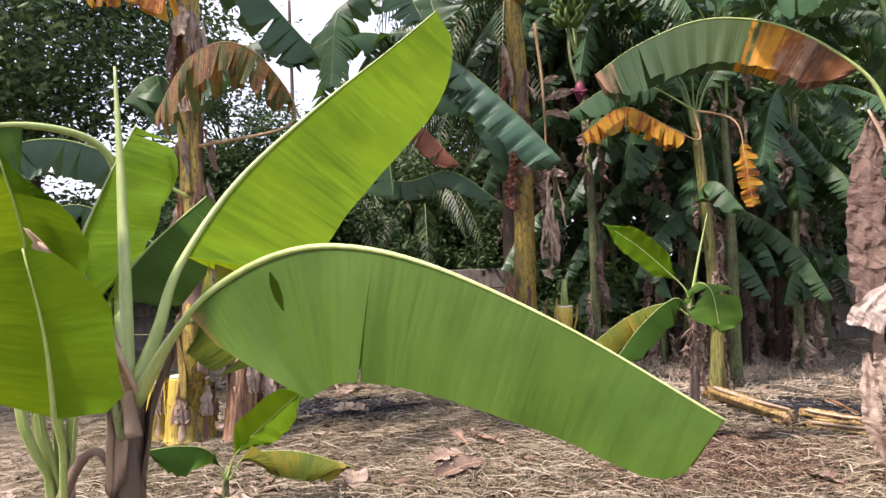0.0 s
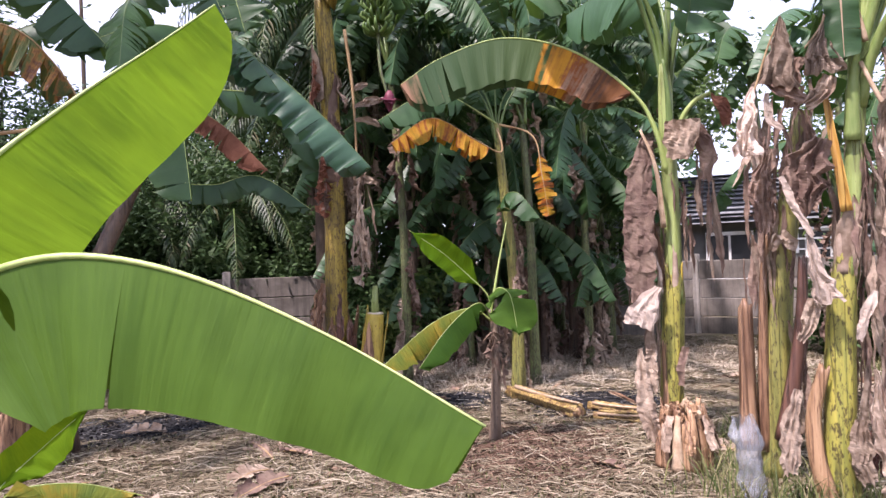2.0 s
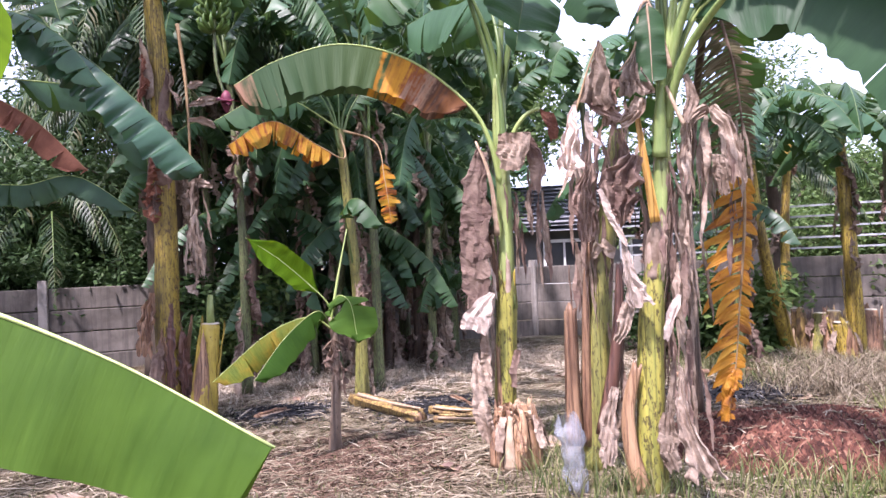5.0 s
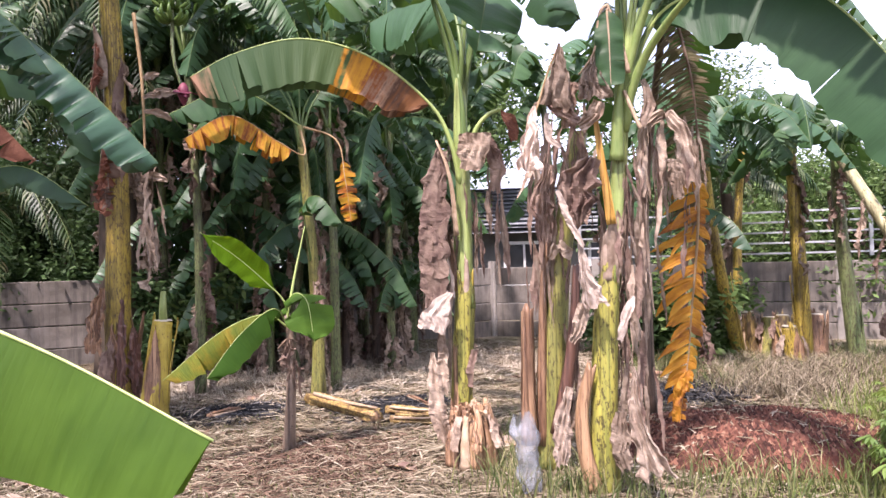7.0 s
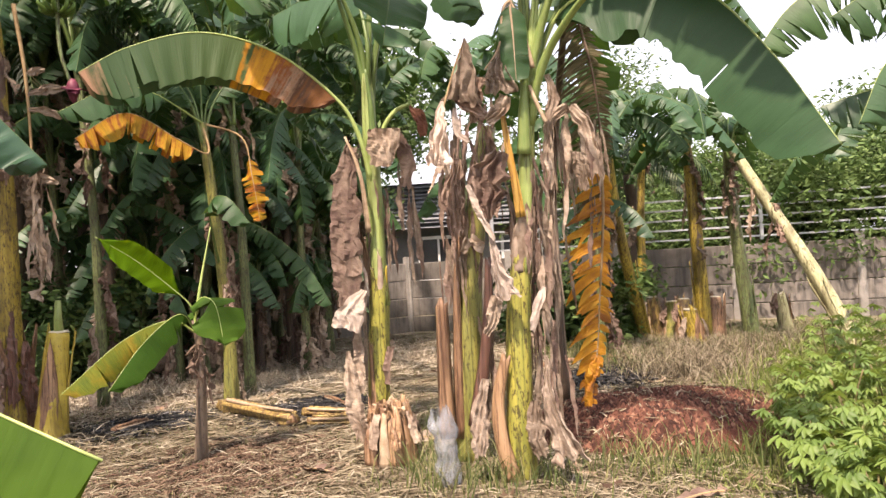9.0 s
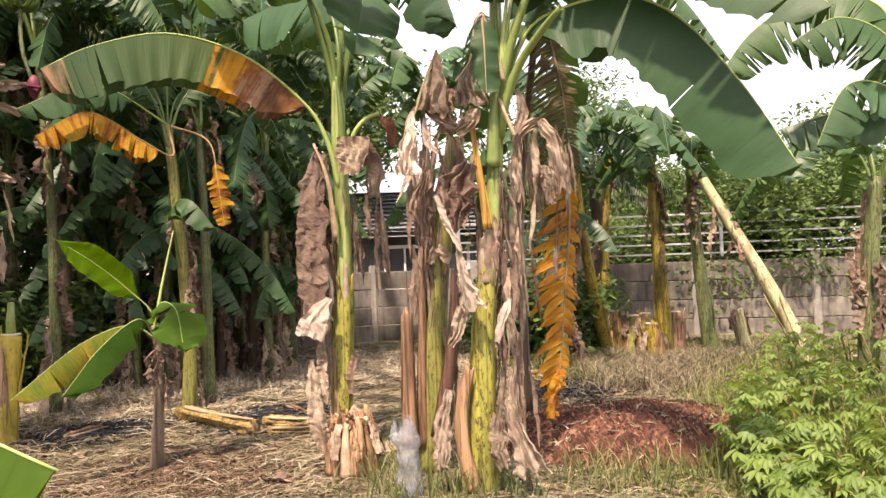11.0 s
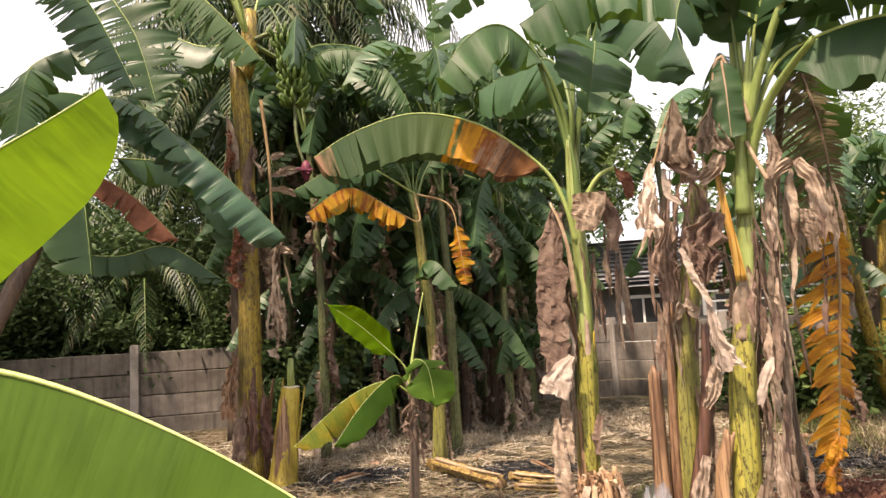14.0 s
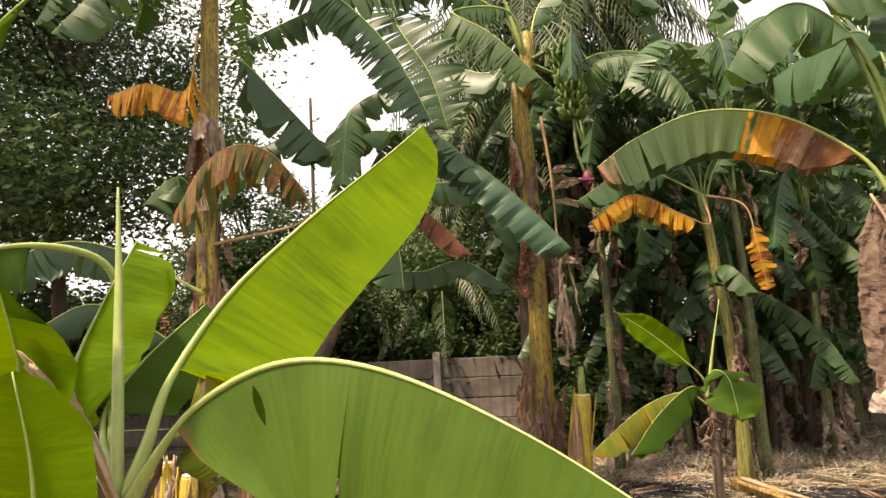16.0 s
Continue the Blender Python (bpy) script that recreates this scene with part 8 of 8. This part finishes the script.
LAWN = island_material("lawn", [(0.0, (0.10, 0.14, 0.03)), (0.4, (0.19, 0.25, 0.06)), (0.8, (0.33, 0.37, 0.11)), (1.0, (0.48, 0.45, 0.22))], 0.6, 0.3)
LITTER = island_material("litter", [(0.0, (0.07, 0.04, 0.025)), (0.4, (0.17, 0.11, 0.07)), (0.8, (0.32, 0.23, 0.16)), (1.0, (0.45, 0.36, 0.28))], 0.85)
REDSTRAW = island_material("red_straw", [(0.0, (0.06, 0.036, 0.024)), (0.6, (0.135, 0.080, 0.052)), (1.0, (0.27, 0.19, 0.13))], 0.9)
CLOD = island_material("clods", [(0.0, (0.035, 0.014, 0.010)), (0.5, (0.10, 0.040, 0.026)), (0.9, (0.19, 0.082, 0.053)), (1.0, (0.30, 0.17, 0.11))], 0.95)


def scatter(name, n, pick, make, material, label, category):
    verts, faces = [], []
    for k in range(n):
        make(pick(), verts, faces)
    me = bpy.data.meshes.new(name)
    me.from_pydata(verts, [], faces)
    me.materials.append(material)
    return tagged(new(name, me), label, category, "", "stuff")


SC = random.Random(77)


def field():
    """A place on the ground in view, more of them near the camera."""
    if SC.random() < 0.12:
        a, r = SC.uniform(0, 6.2832), abs(SC.gauss(0, 4.5))
    else:
        a, r = radians(SC.uniform(-30, 66) + SC.gauss(0, 9)), 1.0 + 14.0 * SC.random() ** 1.15
    return r * math.sin(a), r * math.cos(a)


BURNT = ((3.41, 7.31, 0.72, 0.58), (1.82, 8.14, 0.62, 0.34), (*(6.847, 6.004, 0.000)[:2], 0.9, 0.5), (*(-1.654, 8.036, 0.000)[:2], 0.9, 0.42), (5.45, 4.0, 0.95, 0.95))


def clear_field():
    """As field, but the burnt patches and the soil heap stay mostly bare."""
    while True:
        x, y = field()
        if all(((x - cx) / rx) ** 2 + ((y - cy) / ry) ** 2 > 1 for cx, cy, rx, ry in BURNT) or SC.random() < 0.06:
            return x, y


def lies(p, verts, faces, L=0.32, W=0.0023):
    x, y = p
    w = SC.uniform(0, 6.28)
    L = L * SC.uniform(0.35, 1.3)
    z = ground_height(x, y) + SC.uniform(0.004, 0.035)
    i = len(verts)
    dx, dy, nx, ny = math.cos(w) * L / 2, math.sin(w) * L / 2, -math.sin(w) * W, math.cos(w) * W
    b = SC.uniform(-0.03, 0.03)
    t = SC.uniform(0, 0.03)
    verts += [(x - dx - nx, y - dy - ny, z), (x - dx + nx, y - dy + ny, z + 0.004), (x + b * 2 - nx, y + b - ny, z + t), (x + b * 2 + nx, y + b + ny, z + t + 0.004), (x + dx - nx, y + dy - ny, z), (x + dx + nx, y + dy + ny, z + 0.004)]
    faces += [(i, i + 2, i + 3, i + 1), (i + 2, i + 4, i + 5, i + 3)]


def stands(p, verts, faces, h=0.16, lean=0.5):
    x, y = p
    w = SC.uniform(0, 6.28)
    hh = h * SC.uniform(0.4, 1.3)
    z = ground_height(x, y) - 0.01
    q = SC.uniform(0.1, lean) * hh
    ax, ay = q * math.cos(w), q * math.sin(w)
    u = SC.uniform(0, 6.28)
    nx, ny = 0.004 * math.cos(u), 0.004 * math.sin(u)
    i = len(verts)
    verts += [(x - nx, y - ny, z), (x + nx, y + ny, z), (x + ax * 0.4 - nx, y + ay * 0.4 - ny, z + hh * 0.65), (x + ax * 0.4 + nx, y + ay * 0.4 + ny, z + hh * 0.65), (x + ax, y + ay, z + hh)]
    faces += [(i, i + 1, i + 3, i + 2), (i + 2, i + 3, i + 4)]


def curls(p, verts, faces, size=0.09):
    """A scrap of dry leaf, cupped."""
    x, y = p
    w = SC.uniform(0, 6.28)
    s = size * SC.uniform(0.4, 1.6)
    z = ground_height(x, y) + 0.01
    i = len(verts)
    c, sn = math.cos(w), math.sin(w)
    for a in range(3):
        for b in range(3):
            px, py = (a - 1) * s, (b - 1) * s * 0.45
            verts.append((x + px * c - py * sn, y + px * sn + py * c, z + abs(b - 1) * s * SC.uniform(0.1, 0.5) + abs(a - 1) * s * SC.uniform(0, 0.3)))
    for a in range(2):
        for b in range(2):
            j = i + a * 3 + b
            faces.append((j, j + 3, j + 4, j + 1))


def near(centres, spread):
    def pick():
        c = SC.choice(centres)
        return c[0] + SC.gauss(0, spread), c[1] + SC.gauss(0, spread)
    return pick


scatter("straw", 150000, clear_field, lies, STRAW, "pale dry straw mulch spread over the ground", "straw")
scatter("leaf_litter", 3000, clear_field, lambda p, v, f: curls(p, v, f, 0.055), LITTER, "brown scraps of dry leaf on the ground", "leaf litter")
scatter("short_grass", 48000, clear_field, lambda p, v, f: stands(p, v, f, 0.07), GRASS, "short thin grass between the straw", "grass")
TUFTS = [(3.0, 4.2), (3.3, 3.9), (3.5, 3.75), (3.2, 4.7), (3.9, 5.3), (4.2, 3.5), (4.6, 3.2), (5.0, 2.8)]
scatter("grass_tufts", 1300, near(TUFTS, 0.2), lambda p, v, f: stands(p, v, f, 0.26, 1.0), GRASS, "green grass tufts round the stems", "grass")
scatter("grass_patch", 16000, near([(6.4, 2.9), (7.0, 2.5), (6.0, 2.0), (7.4, 3.4), (4.9, 3.0), (5.4, 2.6), (5.9, 2.2), (6.5, 1.8), (5.2, 3.1), (4.7, 2.6)], 0.45), lambda p, v, f: stands(p, v, f, 0.075, 1.4), LAWN, "short yellowing grass before the cassava", "grass")
scatter("wall_grass", 9000, near([(8.6, 7.2), (9.3, 7.6), (9.9, 6.6), (10.6, 6.4), (8.2, 6.8), (11.2, 5.8), (12.0, 5.2)], 0.6), lambda p, v, f: stands(p, v, f, 0.22, 1.2), GRASS, "long grass under the plants by the wall", "grass")
scatter("straw_heap", 6500, near([(9.6, 6.0), (10.2, 5.6), (9.0, 6.4), (10.9, 5.3), (8.7, 6.5), (8.7, 5.9), (9.1, 5.6), (7.7, 5.5), (8.0, 5.1), (8.0, 6.2)], 0.42), lambda p, v, f: stands(p, v, f, 0.26, 2.2), STRAW, "heap of dry grass under the plants by the wall", "straw")
scatter("dry_heap", 14000, near([(3.2, 9.4), (4.2, 9.6), (5.2, 9.8), (6.2, 10.0), (2.4, 9.6), (6.8, 9.0), (1.4, 9.8), (0.6, 10.4), (2.0, 10.8), (3.4, 10.8), (4.6, 11.0)], 0.65), lambda p, v, f: lies(p, v, f, 0.55, 0.006) if SC.random() < 0.7 else stands(p, v, f, 0.2, 2.4), PALESTRAW, "loose dry stalks heaped before the wall", "straw")
scatter("foot_straw", 5000, near([(3.2, 4.9), (3.5, 4.4), (3.9, 4.2), (3.0, 5.3), (4.4, 5.0), (4.6, 5.6)], 0.35), lambda p, v, f: lies(p, v, f, 0.5, 0.0045), STRAW, "dry straw round the foot of the plants", "straw")


scatter("tall_grass", 6000, near([(6.4, 2.6), (7.0, 3.2), (7.9, 3.8), (5.5, 2.4), (6.0, 1.8), (8.6, 3.2), (9.4, 4.4), (6.4, 3.4)], 0.4), lambda p, v, f: stands(p, v, f, 0.32, 0.9), LAWN, "long pale grass among the cassava", "grass")


def on_heap(x, y):
    u, v = x - 5.45, y - 4.0
    c, s = math.cos(0.6), math.sin(0.6)
    f = min(1.0, math.hypot((u * c - v * s) / 1.38, (u * s + v * c) / 0.95))
    return ground_height(x, y) + 0.28 * (1 - f ** 2.2) + 0.015


def clod(p, verts, faces):
    x, y = p
    r = 0.008 + 0.045 * SC.random() ** 2.5
    z = on_heap(x, y) + 0.03 * noise.noise(Vector((x * 6, y * 6, 0)))
    i = len(verts)
    for k in range(4):
        verts.append((x + r * math.cos(k * 1.57 + r * 90), y + r * math.sin(k * 1.57 + r * 90), z + SC.uniform(-0.3, 0.3) * r))
    verts += [(x, y, z + r), (x, y, z - r)]
    for k in range(4):
        faces.append((i + k, i + (k + 1) % 4, i + 4))
        faces.append((i + (k + 1) % 4, i + k, i + 5))


def heap_place():
    w, r = SC.uniform(0, 6.2832), math.sqrt(SC.random())
    u, v = 1.40 * r * math.cos(w), 0.97 * r * math.sin(w)
    return 5.45 + u * math.cos(0.6) + v * math.sin(0.6), 4.0 - u * math.sin(0.6) + v * math.cos(0.6)


def heap_straw(p, verts, faces):
    x, y = p
    i = len(verts)
    lies(p, verts, faces, 0.16, 0.004)
    up = on_heap(x, y) - ground_height(x, y) + 0.01
    for k in range(i, len(verts)):
        verts[k] = (verts[k][0], verts[k][1], verts[k][2] + up)


ASHBIT = island_material("charred_bits", [(0.0, (0.010, 0.010, 0.011)), (0.6, (0.024, 0.024, 0.025)), (0.9, (0.07, 0.07, 0.07)), (1.0, (0.24, 0.23, 0.22))], 0.9)
ASHES = [(c[0] + u * c[2] * 0.5, c[1] + v * c[3] * 0.5) for c in BURNT[:4] for u in (-1, 0, 1) for v in (-0.7, 0.7)]
scatter("charred_bits", 12000, near(ASHES, 0.22), lambda p, v, f: curls(p, v, f, 0.045), ASHBIT, "charred scraps and ash on the burnt patches", "ash")
scatter("charred_stalks", 3000, near(ASHES, 0.24), lambda p, v, f: lies(p, v, f, 0.3, 0.005), ASHBIT, "charred stalks on the burnt patches", "ash")
scatter("red_litter", 7000, near([(1.85, 6.1), (1.7, 5.8), (2.1, 5.9), (1.4, 5.9), (2.4, 6.0), (1.9, 5.4), (1.5, 5.3), (2.3, 5.5)], 0.32), lambda p, v, f: lies(p, v, f, 0.2, 0.0032), REDSTRAW, "reddish brown shredded litter under the sapling", "leaf litter")
scatter("soil_crumbs", 42000, heap_place, clod, CLOD, "red-brown crumbs on the soil heap", "soil")
scatter("heap_straw", 700, heap_place, heap_straw, STRAW, "bits of straw on the soil heap", "straw")
